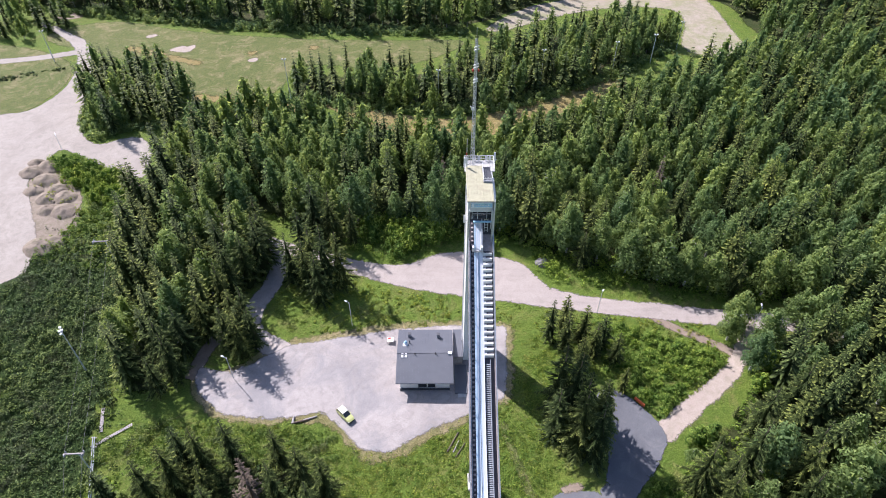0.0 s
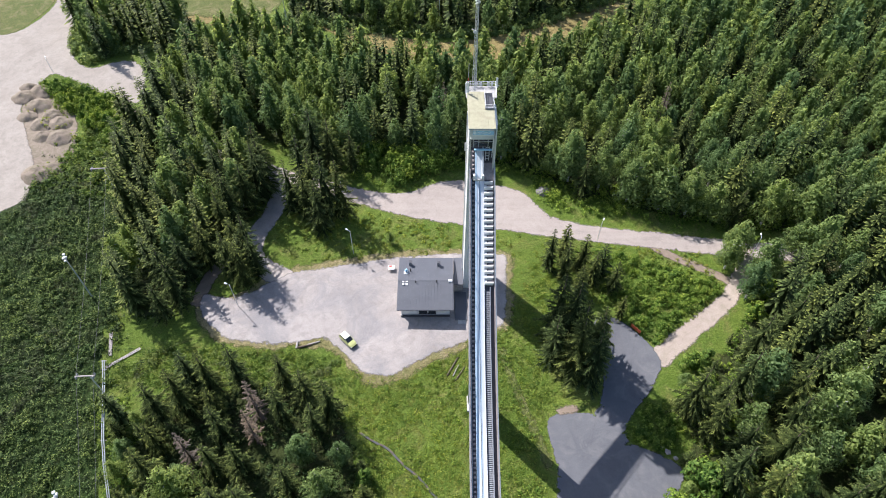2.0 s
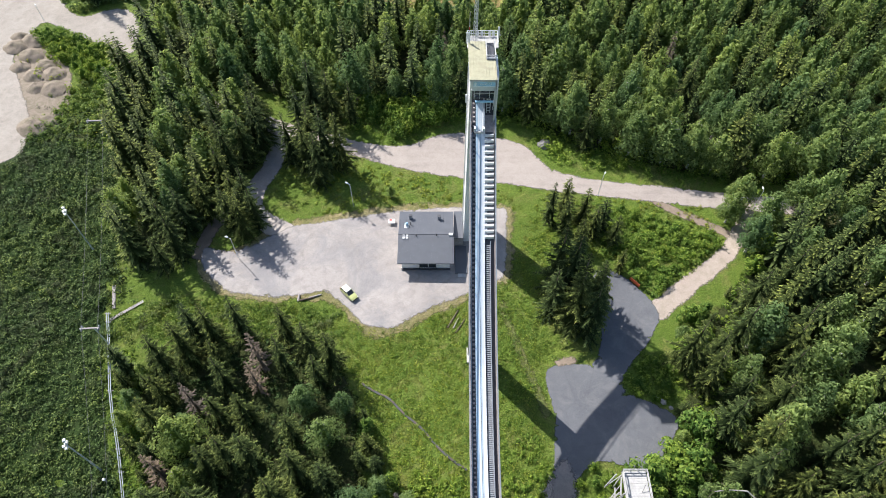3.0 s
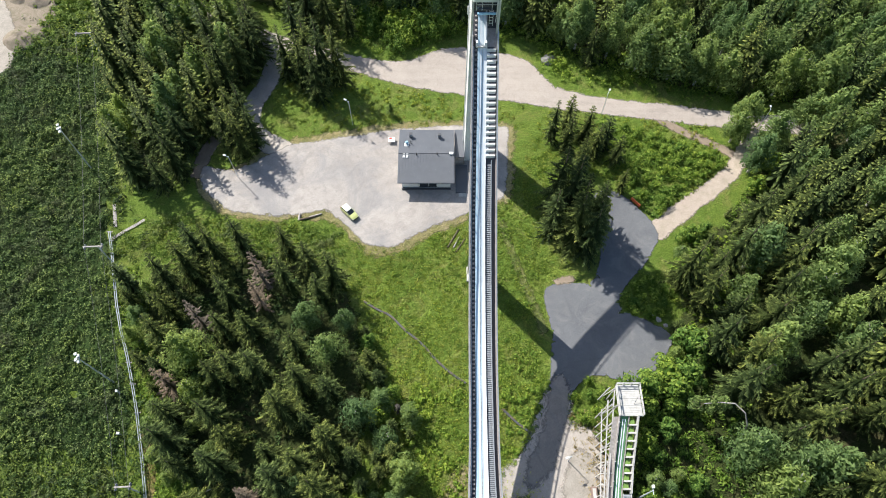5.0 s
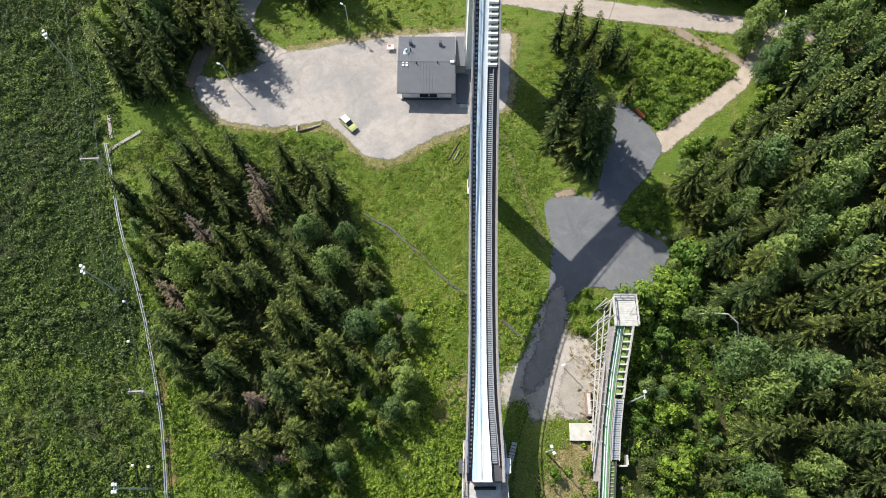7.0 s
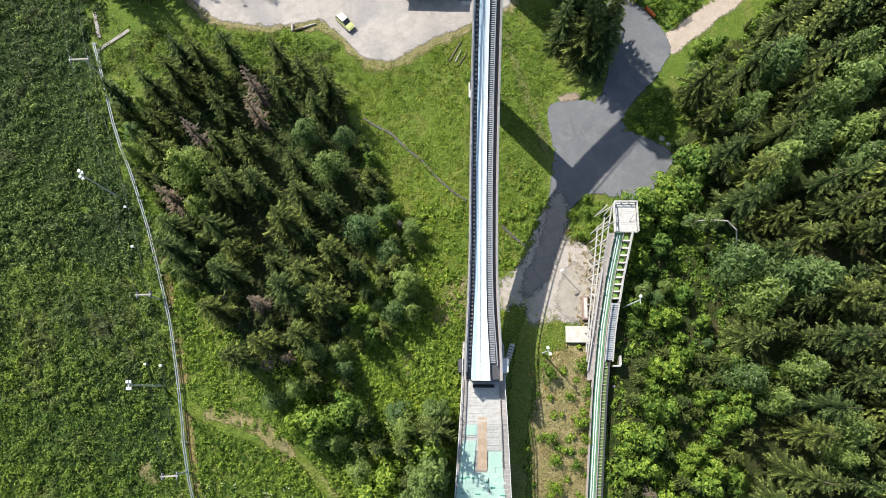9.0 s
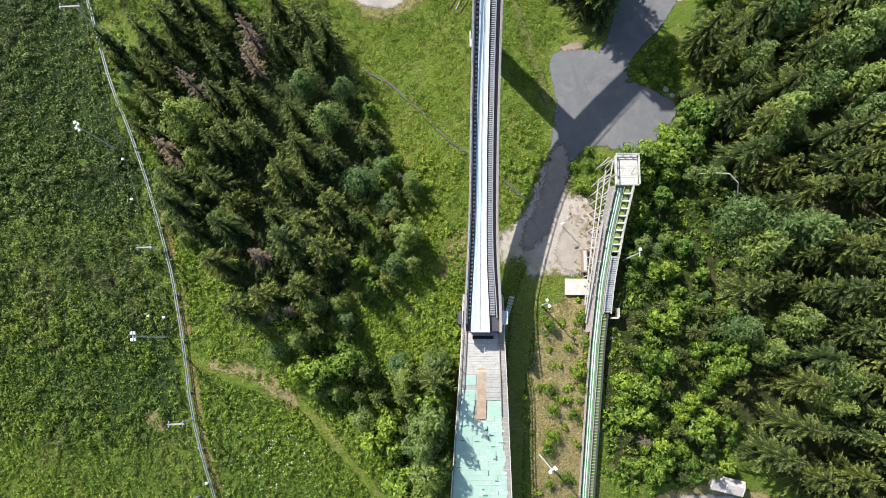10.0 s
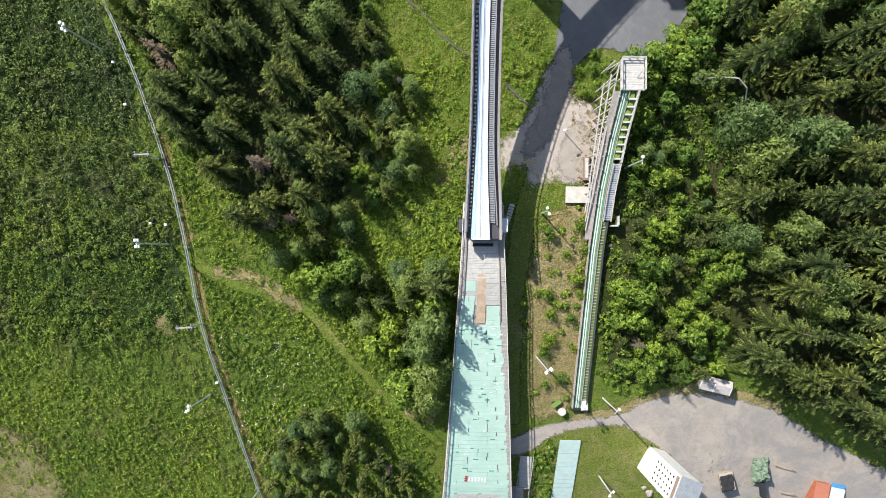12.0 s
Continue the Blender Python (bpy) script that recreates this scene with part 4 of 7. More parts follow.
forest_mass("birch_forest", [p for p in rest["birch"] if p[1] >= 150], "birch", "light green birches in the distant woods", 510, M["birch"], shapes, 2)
far_trunks("birch_trunks", rest["birch"], 0.16, M["birch_bark"], "thin pale birch trunks in the forest", 501)
far_trunks("spruce_trunks", rest["spruce"], 0.17, M["bark"], "brown spruce trunks in the forest", 502)



# ---------------------------------------------------------------- brush and tall weeds
def brush(name, poly, per_m2, size, tall, label, material, seed, avoid=OPEN, patch=0.5, leaves=24, soft=0.6):
    """Leafy tufts of low growth, each an uneven dome of leaves, one mesh."""
    rng = np.random.default_rng(seed)
    xs, ys = [p[0] for p in poly], [p[1] for p in poly]
    n = int((max(xs) - min(xs)) * (max(ys) - min(ys)) * per_m2 * 2 / leaves)
    x, y = rng.uniform(min(xs), max(xs), n), rng.uniform(min(ys), max(ys), n)
    ok = inside(poly, x + rng.normal(0, soft, n), y + rng.normal(0, soft, n))
    for a in avoid:
        ok &= ~inside(a, x, y)
    x, y = x[ok], y[ok]
    wave = np.sin(0.5 * x + 1.7 * np.sin(0.33 * y)) * np.sin(0.45 * y + 1.3 * np.sin(0.41 * x)) + 0.6 * np.sin(0.13 * x + 0.17 * y) * np.sin(0.11 * y - 0.15 * x) + 0.7 * np.sin(1.9 * x + 1.1 * np.sin(0.8 * y)) * np.sin(1.7 * y + 1.2 * np.sin(0.9 * x))
    lump = np.clip(0.5 + 0.5 * wave + rng.normal(0, 0.15, len(x)), 0, 1)
    keep = rng.random(len(x)) < (1 - patch) + patch * lump * 1.6
    x, y, lump = x[keep], y[keep], lump[keep]
    n = len(x)
    high = tall * (0.35 + 0.8 * lump) * rng.uniform(0.5, 1.35, n)
    wide = rng.uniform(0.45, 1.0, n) * (0.55 + 0.35 * tall)
    far_wave = np.sin(0.071 * x + 1.4 * np.sin(0.053 * y)) * np.sin(0.063 * y + 1.2 * np.sin(0.047 * x)) + 0.5 * np.sin(0.19 * x - 0.23 * y) * np.sin(0.21 * x + 0.16 * y)
    tint = np.clip(0.45 + 0.25 * (lump - 0.5) + 0.30 * far_wave + rng.normal(0, 0.20, n), 0, 0.97)
    k = np.repeat(np.arange(n), leaves)
    m = len(k)
    d = rng.normal(0, 1, (m, 3))
    d[:, 2] = np.abs(d[:, 2]) + 0.15
    d = unit(d)
    out = rng.uniform(0.65, 1.1, m)
    c = np.stack([x[k] + d[:, 0] * wide[k] * out, y[k] + d[:, 1] * wide[k] * out, np.zeros(m)], 1)
    c[:, 2] = land(c[:, 0], c[:, 1]) + high[k] * d[:, 2] * out
    nrm = unit(d * np.array([0.6, 0.6, 1.0]) + rng.normal(0, 0.35, (m, 3)))
    t1 = unit(np.cross(nrm, rng.normal(0, 1, (m, 3))))
    t2 = np.cross(nrm, t1)
    s = (size * rng.uniform(0.55, 1.35, m))[:, None]
    v = np.stack([c - t1 * s * 0.8 - t2 * s * 0.5, c - t1 * s * 0.8 + t2 * s * 0.5, c + t1 * s * 1.1], 1).reshape(-1, 3)
    # tone paints light on tuft tops and shade at their feet
    lit = np.clip(0.18 + 0.62 * d[:, 2] * out + rng.normal(0.05, 0.16, m), 0, 1)
    ob = arrays(name, v, np.arange(3 * m).reshape(-1, 3), material, None, np.repeat(tint[k], 3), np.repeat(lit, 3))
    return tagged(ob, label, "undergrowth", kind="stuff")


for seed, strip_ in enumerate(([(-170, 262), (-150, 263), (-60, 244), (10, 242), (12, 250), (-60, 254), (-150, 273)], [(-54, 189), (-20, 183), (6, 179), (30, 185), (68, 209), (92, 230), (88, 236), (64, 216), (26, 192), (4, 186), (-20, 190), (-52, 196)], [(-120, 184), (-117, 176), (-108, 166), (-94, 172), (-84, 170), (-86, 178), (-106, 174), (-114, 188)])):
    brush("forest_edge_scrub", strip_, 9.0, 0.45, 2.4, "dark green scrub along the edge of the far woods", M["birch"], 60 + seed, patch=0.5)
brush("ditch_weeds", strip([(-175, 196), (-158, 206), (-146, 212), (-138, 216)], 2.6), 8.0, 0.35, 0.9, "dark weeds along a field ditch", M["bramble"], 70, avoid=(), patch=0.3)
brush("heap_shrubs", [(-101, 112), (-98, 124), (-95, 136), (-84, 138), (-74, 122), (-80, 108)], 14.0, 0.30, 1.9, "dark leafy shrubs below the soil mounds", M["slope"], 71, avoid=(), patch=0.4)
VERGE = [(-64, 56), (-57, 40), (-51, 28), (-46, 15), (-43, 0), (-41.5, -14), (-38, -28), (-34, -50), (-18, -62), (-2, -62), (-2, -34), (4, -2), (3, 14), (-14, 4), (-30, 6), (-40, 12), (-50, 36), (-58, 55)]
MEADOW = [(-56, 66), (-30, 65), (-18, 62), (-10, 58), (4, 66), (12, 70), (20, 88), (36, 92), (30, 72), (30, 60), (20, 53), (18, 46), (18, 30), (14, 20), (9, 12), (3, 4), (-4, 14), (-10, 30), (-14, 46), (-24, 56), (-56, 58)]
EASTSIDE = [(29, 28), (42, 36), (45, 50), (64, 76), (64, 60), (52, 36), (48, 8), (51, -20), (44, -24), (34, -27), (28, -24), (28.5, 5)]
NORTHVERGE = [(-40, 112), (-24, 106), (-8, 100), (26, 94), (58, 90), (62, 80), (44, 64), (36, 74), (20, 90), (8, 92), (-22, 88), (-30, 88), (-38, 96), (-36, 104)]
ROADSIDE = [(-24, 116), (-12, 111), (-6, 113), (0, 118), (20, 116), (27, 104), (64, 97), (96, 95), (100, 104), (34, 114), (22, 126), (-20, 130)]
BANK = [(14, 6), (28, 8), (26, -6), (24.5, -28), (16, -31), (14, -12)]
LOWBANK = [(17.5, -39), (21.5, -36.5), (21.5, -52), (17.5, -56)]
UPPER = [(-128, 92), (-98, 116), (-86, 126), (-76, 106), (-69, 84), (-66, 60), (-59, 42), (-53, 30), (-46.5, 6), (-58, -1), (-72, 9), (-90, -3), (-100, 30)]
MIDSLOPE = [(-46.5, 7.5), (-46, -2), (-45, -18), (-100, -16), (-104, 8), (-88, 0), (-72, 12), (-58, 2)]
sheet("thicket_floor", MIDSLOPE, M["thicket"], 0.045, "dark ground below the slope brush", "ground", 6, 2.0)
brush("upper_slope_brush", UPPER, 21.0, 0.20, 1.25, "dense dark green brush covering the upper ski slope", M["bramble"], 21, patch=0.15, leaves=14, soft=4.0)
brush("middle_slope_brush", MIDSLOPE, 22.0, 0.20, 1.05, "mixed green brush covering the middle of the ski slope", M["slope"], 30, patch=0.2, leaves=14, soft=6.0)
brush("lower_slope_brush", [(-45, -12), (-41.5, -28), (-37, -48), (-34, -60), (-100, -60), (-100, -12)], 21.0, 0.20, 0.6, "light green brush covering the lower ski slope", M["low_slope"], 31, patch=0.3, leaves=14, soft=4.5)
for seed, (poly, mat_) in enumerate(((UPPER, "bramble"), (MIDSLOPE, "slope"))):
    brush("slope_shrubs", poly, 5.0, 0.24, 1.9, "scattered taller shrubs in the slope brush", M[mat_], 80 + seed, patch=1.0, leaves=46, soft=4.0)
brush("wood_undergrowth", WEST_WOOD, 7.0, 0.22, 0.6, "dark undergrowth on the forest floor", M["bramble"], 83, patch=0.5)
MOWN = strip([(-43.5, -2.2), (-37, -6.2), (-32, -7.8), (-26, -9.2), (-23, -11.8), (-20.4, -15.8), (-15.6, -21.2), (-9.2, -29.0), (0, -37.5)], (2.4, 1.7))
sheet("mown_strip", MOWN, M["mown"], 0.12, "mown grass track along the wood", "path", 2.0, 0.6)
sheet("worn_grass", strip([(-40, -3.6), (-34, -4.6), (-29, -7.2), (-25.5, -11.2)], 2.6), M["bank"], 0.135, "yellowed worn grass on the mown track", "path", 1.5, 0.6, fray=1.5)
sheet("worn_grass", strip([(-6.5, -29.5), (-3.5, -31.0), (-1.2, -32.5)], 3.0), M["bank"], 0.135, "yellowed worn grass on the mown track", "path", 1.5, 0.6, fray=1.5)
sheet("bare_spot", [(-29, -7.6), (-26.6, -8.2), (-25.6, -10.8), (-28, -10)], M["moss"], 0.16, "bare tan spot on the mown track", "ground", 1.0, 0.4, fray=1.2)
sheet("bare_spot", [(-52, -12.5), (-48.5, -12), (-48, -16), (-50, -16)], M["moss"], 0.30, "thin dry spot in the slope brush", "ground", 1.0, 0.4, fray=1.6)
brush("wood_edge_brush", VERGE, 22.0, 0.20, 0.7, "mixed green undergrowth along the wood edge", M["shrub"], 22, avoid=OPEN + [MOWN], patch=0.3, leaves=16)
brush("meadow_grass", MEADOW, 17.0, 0.13, 0.22, "fine yellow-green meadow grass", M["weed"], 44, patch=0.3, leaves=10)
brush("meadow_weeds", MEADOW, 13.0, 0.13, 0.5, "leafy green weeds in the meadow", M["shrub"], 23, patch=0.95)
brush("meadow_shrubs", [(-9, 30), (3, 33), (4, 12), (-4, 16)], 9.0, 0.26, 0.8, "lush green shrubs in the lower meadow", M["shrub"], 33)
brush("meadow_shrubs", [(9.5, 36), (17, 40), (17, 27), (13, 20), (9, 16)], 7.0, 0.24, 0.7, "lush green shrubs beside the inrun", M["shrub"], 34)
brush("meadow_shrubs", [(-62, 62), (-57, 66), (-47, 66.5), (-40, 64.5), (-28, 65), (-20, 63), (-19, 57), (-30, 58), (-45, 57), (-64, 57)], 24.0, 0.18, 1.3, "tall dark weeds and shrubs below the car park", M["slope"], 36, patch=0.4)
brush("take_off_shrubs", [(-15, 8), (-4, 13), (3, 8), (3, -5), (-11, -4)], 34.0, 0.25, 0.55, "lush bright green shrubs beside the take-off", M["vine"], 35, patch=0.05)
brush("east_undergrowth", EASTSIDE, 9.0, 0.27, 1.2, "leafy undergrowth below the eastern wood", M["shrub"], 24)
brush("scrub", EAST_BUSH, 20.0, 0.24, 1.6, "dense bright green scrub above the asphalt yard", M["shrub"], 41, patch=0.2, leaves=40)
brush("scrub", YARD_BUSH, 22.0, 0.22, 1.3, "dense bright green scrub beside the asphalt yard", M["shrub"], 48, patch=0.2, leaves=40)
brush("dry_weeds", [(21, 28), (26.5, 28), (28, 20), (27.5, 9), (24, 7), (23.5, 14), (22.5, 20)], 22.0, 0.15, 0.3, "dry brown weeds on the sandy ground", M["dry_weed"], 42, avoid=(), patch=0.6, leaves=10)
brush("verge_weeds", NORTHVERGE, 8.0, 0.18, 0.5, "rough grass and weeds beside the road", M["weed"], 25, patch=0.8)
brush("roadside_brush", ROADSIDE, 12.0, 0.26, 1.7, "bright green brush beside the road", M["shrub"], 26)
brush("bank_weeds", BANK, 6.0, 0.22, 0.9, "sparse leafy weeds on the dry bank", M["shrub"], 27, patch=1.0, leaves=60)
brush("bank_grass", BANK, 6.0, 0.14, 0.3, "thin dry grass on the bank", M["dry_weed"], 43, patch=1.0, leaves=8)
brush("low_bank_brush", LOWBANK, 16.0, 0.30, 1.2, "leafy bushes beside the lower ramp", M["shrub"], 28)
sheet("lower_lawn", [(9, -36), (30, -30), (62, -29), (62, -62), (9, -62)], M["rough_lawn"], 0.05, "rough yellow-green grass round the lower yard", "ground", 4, 0.6)
brush("tall_weeds", WEED_PATCH, 9.0, 0.16, 0.7, "yellow-green tall weeds on the bank beside the landing ramp", M["shrub"], 71, avoid=(), patch=0.75)
brush("lawn_weeds", [(10, -37), (24, -34), (34, -36), (32, -60), (10, -60)], 6.0, 0.13, 0.22, "short weeds in the lower grass", M["weed"], 45, patch=0.9, leaves=10)
brush("yard_weeds", [(36, -34), (44, -36), (54, -40), (62, -41), (66, -52), (44, -52)], 2.5, 0.13, 0.2, "sparse weeds coming up through the gravel", M["weed"], 49, avoid=(), patch=1.0, leaves=10)
sheet("worn_verge", [(24, -30.5), (34, -29), (38, -26), (48, -24), (56, -25.5), (64, -28.5), (64, -31), (48, -28), (36, -30.5), (24, -33)], M["bank"], 0.065, "dry worn verge above the lower yard", "verge", 2.5, 0.6)
petal = plain("cream_petals", (0.72, 0.70, 0.52), 0.8, scale=4, var=0.1, dirt_amount=0.1)
brush("meadow_flowers", [(-41, -14), (-24, -17), (-18, -32), (-36, -44)], 1.0, 0.13, 0.9, "cream flower heads in the tall weeds", petal, 46, patch=1.0, leaves=6)
brush("path_weeds", [(8.5, 21), (16, 16), (20, 13.5), (22, 11), (18, 3), (9, 4)], 14.0, 0.12, 0.2, "short grass creeping over the lower path", M["weed"], 47, avoid=(), patch=0.75, leaves=10)
DRYBANK = [(16, 7), (27, 9), (27.5, 0), (25, -29.5), (19.5, -31.5), (16.5, -32), (15, -10)]
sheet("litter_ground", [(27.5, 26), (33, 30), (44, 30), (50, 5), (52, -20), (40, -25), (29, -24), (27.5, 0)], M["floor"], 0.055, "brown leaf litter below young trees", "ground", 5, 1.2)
sheet("dry_bank", DRYBANK, M["bank"], 0.05, "bare slope of dry grass and moss", "bank", 2.5, 0.8, fray=3.0)
sheet("bare_patch", [(-9, 1), (-6.5, 9), (0, 15.5), (3, 20), (8, 17), (4.5, 11.5), (-2, 8), (-6, 0)], M["moss"], 0.05, "bare dry patch below the inrun", "bank", 1.5, 0.8, fray=3.0)
sheet("worn_path", strip([(11.5, 66), (13.5, 58), (16, 50), (18.5, 42)], 1.6), M["field"], 0.05, "faint path trodden into the grass", "path", 2.0, 0.3)
sheet("bare_corner", [(-90, -30), (-83, -34), (-77, -40), (-73, -52), (-95, -58)], M["moss"], 0.3, "bare dry ground at the slope edge", "ground", 2.5, 1.5, fray=4.0)
for x, y, h in ((18.0, 3.2, 2.4), (23.4, 4.2, 2.0), (21.5, -0.6, 1.6), (23.4, -5.0, 2.2), (18.4, -7.5, 2.2), (19.1, -11.3, 2.0), (19.2, -15.8, 2.4), (18.4, -18.4, 2.0), (24.6, 0.2, 1.7), (24.2, -7.5, 1.6), (22.8, -12, 1.8), (21.6, -23.5, 1.8), (19.0, -24.5, 1.6), (23.8, -17.6, 1.5)):
    tree("bush", x, y, h, int(rng.integers(3)), rng.uniform(0, 360), 1.1)
sheet("mossy_strip", strip([(17, 15), (13.8, 6), (12.6, -6), (12.8, -20), (13.5, -33)], (4.5, 2.6)), M["rough_lawn"], 0.07, "worn mossy strip in the shade of the ramp", "path", 1.5, 0.5, fray=1.6)
sheet("foot_path", strip([(30.7, -12), (32.0, -21.2), (37.2, -28.4)], 1.0), M["earth"], 0.06, "narrow earth footpath", "path", 2.0, 0.2)
# ---------------------------------------------------------------- the large ski jump
_iy = np.array((1.9, 6, 10, 15, 20, 25, 30, 36, 43, 53, 64, 72, 80.5))
_iz = np.array((5.0, 5.55, 6.3, 7.4, 8.9, 10.6, 12.4, 14.6, 17.6, 22.9, 29.4, 34.6, 40.2))
_il = np.array((3.35, 3.47, 3.64, 3.86, 4.0, 4.05, 4.02, 4.03, 4.06, 4.1, 4.3, 4.38, 4.45))
_ir = np.array((9.41, 9.30, 9.05, 8.71, 8.55, 8.48, 8.42, 8.42, 8.42, 8.42, 8.49, 8.55, 8.62))
_fy = np.arange(1.0, 82.0, 0.5)


def _soft(v):
    f = np.interp(_fy, _iy, v)
    k = np.ones(9) / 9
    g_ = np.convolve(np.pad(f, 4, "edge"), k, "valid")
    g_[:6], g_[-6:] = f[:6], f[-6:]
    return g_


_RZ, _RL, _RR = _soft(_iz), _soft(_il), _soft(_ir)


def run_z(y):
    return float(np.interp(y, _fy, _RZ))


def run_x(y, s):
    """Across the run: s = 0 at its left edge, 1 at its right edge."""
    a, b = float(np.interp(y, _fy, _RL)), float(np.interp(y, _fy, _RR))
    return a + (b - a) * s


def along(y0, y1, step):
    n = max(1, round((y1 - y0) / step))
    return [y0 + (y1 - y0) * i / n for i in range(n + 1)]


def ribbon(s0, s1, z0, z1, y0=1.9, y1=80.5, step=2.0, bm=None):
    """A bar that follows the run, between two places across it and two heights over it."""
    f = s0 if callable(s0) else (lambda y: s0)
    g_ = s1 if callable(s1) else (lambda y: s1)
    return loft(bm or B(), [[(run_x(y, f(y)), y, run_z(y) + z0), (run_x(y, g_(y)), y, run_z(y) + z0), (run_x(y, g_(y)), y, run_z(y) + z1), (run_x(y, f(y)), y, run_z(y) + z1)] for y in along(y0, y1, step)])


def tr_l(y):
    return float(np.interp(y, (2, 12, 25, 80), (0.19, 0.23, 0.24, 0.23)))


def tr_r(y):
    return float(np.interp(y, (2, 12, 25, 50, 80), (0.68, 0.62, 0.60, 0.58, 0.57)))


def mix(f, g_, k):
    return lambda y: f(y) + (g_(y) - f(y)) * k


def shared(name, me, m, parent):
    """One more object on a mesh that is there already."""
    ob = new(name, me)
    ob.parent = parent
    ob.matrix_basis = m
    return ob


def mesh_of(name, bm, material):
    me = bpy.data.meshes.new(name)
    bmesh.ops.recalc_face_normals(bm, faces=bm.faces)
    bm.to_mesh(me)
    bm.free()
    me.materials.append(material)
    return me


inrun = thing("ski_jump_inrun", "tall ski jump inrun with white and ice-blue track", "ski jump")
part("deck", ribbon(0.0, 1.0, -0.95, -0.45), M["dark_steel"], inrun, "dark deck below the track")
part("girder", ribbon(0.06, 0.12, -1.5, -0.95, 3.0, 80.5), M["wood_grey"], inrun)
part("girder", ribbon(0.88, 0.94, -1.5, -0.95, 3.0, 80.5), M["wood_grey"], inrun)
bm = B()
for y in along(4, 78, 4.0):
    beam(bm, (run_x(y, 0.06), y, run_z(y) - 1.3), (run_x(y + 2, 0.94), y + 2, run_z(y + 2) - 1.3), 0.18)
part("bracing", bm, M["dark_steel"], inrun)
part("track_bed", ribbon(tr_l, tr_r, -0.45, -0.02, 1.9, 79.0), M["track_white"], inrun, "smooth white track bed")
part("track_edge", ribbon(lambda y: tr_l(y) - 0.005, mix(tr_l, tr_r, 0.22), -0.02, 0.03, 1.9, 79.0), M["track_blue"], inrun, "ice-blue strip beside the track")
for k in (0.42, 0.56):
    part("track_groove", ribbon(mix(tr_l, tr_r, k), mix(tr_l, tr_r, k + 0.045), -0.02, 0.012, 1.95, 79.0), M["track_blue"], inrun, "pale blue ski groove")
part("track_lath", ribbon(mix(tr_l, tr_r, 0.965), mix(tr_l, tr_r, 1.01), -0.02, 0.08, 1.9, 75), M["track_white"], inrun)
part("track_lath", ribbon(mix(tr_l, tr_r, 0.495), mix(tr_l, tr_r, 0.51), -0.02, 0.02, 1.9, 75), M["dark_steel"], inrun)
part("side_board", ribbon(0.0, 0.055, -1.1, 0.45, 1.7, 76), M["side_wood"], inrun, "weathered reddish side board")
part("side_board", ribbon(0.945, 1.0, -1.1, 0.45, 1.7, 60), M["side_wood"], inrun, "weathered reddish side board")
part("side_panel", ribbon(0.955, 1.0, -1.1, 0.65, 60, 80), M["steel"], inrun, "pale metal side panel")
part("hand_rail", ribbon(0.0, 0.025, 1.0, 1.13, 2.5, 76), M["steel"], inrun)
part("hand_rail", ribbon(0.972, 1.0, 1.0, 1.13, 2.5, 76), M["steel"], inrun)
part("cable_duct", ribbon(0.07, 0.10, -0.45, -0.15, 3, 75), M["steel"], inrun)
post = mesh_of("rail_post", beam(B(), (0, 0, 0), (0, 0, 1.15), 0.11), M["steel"])
for y in along(3, 75.5, 2.4):
    for s in (0.01, 0.988):
        shared("rail_post", post, pose(run_x(y, s), y, run_z(y)), inrun)
notch = mesh_of("bracket", bevel(box(B(), (-0.17, -0.13, 0), (0.17, 0.13, 0.30)), 0.02), M["side_wood"])
for y in along(4, 78.9, 0.62):
    s = tr_l(y) - 0.07
    shared("bracket", notch, pose(run_x(y, s), y, run_z(y) - 0.45), inrun)
tread = mesh_of("stair_tread", box(B(), (-0.42, -0.085, -0.03), (0.42, 0.085, 0.03)), M["grid_steel"])
for y in along(4.5, 59.5, 0.27):
    s = mix(tr_r, lambda q: 0.86, 0.5)(y)
    shared("stair_tread", tread, pose(run_x(y, s), y, run_z(y) - 0.2), inrun)
part("stair_stringer", ribbon(lambda y: tr_r(y) + 0.20, lambda y: tr_r(y) + 0.225, -0.45, 0.12, 4, 60), M["steel"], inrun)
bench = mesh_of("start_bench", box(box(B(), (-0.78, -0.16, -0.45), (0.62, 0.10, 0.12)), (-0.78, 0.10, -0.45), (-0.35, 0.55, 0.0)), M["white_paint"])
plank = mesh_of("bench_plank", box(B(), (-0.20, 0.12, -0.12), (0.72, 0.46, 0.05)), M["side_wood"])
for y in along(60.6, 74.4, 0.77):
    m = pose(run_x(y, 0.765), y, run_z(y) + 0.15)
    shared("start_bench", bench, m, inrun)
    shared("bench_plank", plank, m, inrun)
part("take_off_edge", box(B(), (run_x(2, 0.2), 1.72, 4.5), (run_x(2, 0.69), 1.95, 5.05)), M["white_paint"], inrun)

table = thing("take_off_table", "dark timber take-off table under the inrun", "ski jump")
part("front_panel", box(B(), (4.0, 2.3, 1.0), (8.9, 2.6, 4.3)), M["rubber"], table, "black shaded front panel")
part("body", box(B(), (4.0, 2.6, -3.6), (8.9, 10.0, 4.4)), M["wood_grey"], table)
part("roller", beam(B(), (4.9, 0.9, 1.85), (8.3, 0.9, 1.85), 0.5, n=12), M["rubber"], table, "rolled black tarpaulin")
for x in (2.6, 9.5):
    part("side_cabinet", bevel(box(B(), (x, 3.0, -4.0), (x + 0.95, 5.2, 4.6 if x > 5 else 2.4)), 0.04), M["white_paint"] if x > 5 else M["dark_steel"], table, "metal cabinet beside the take-off")

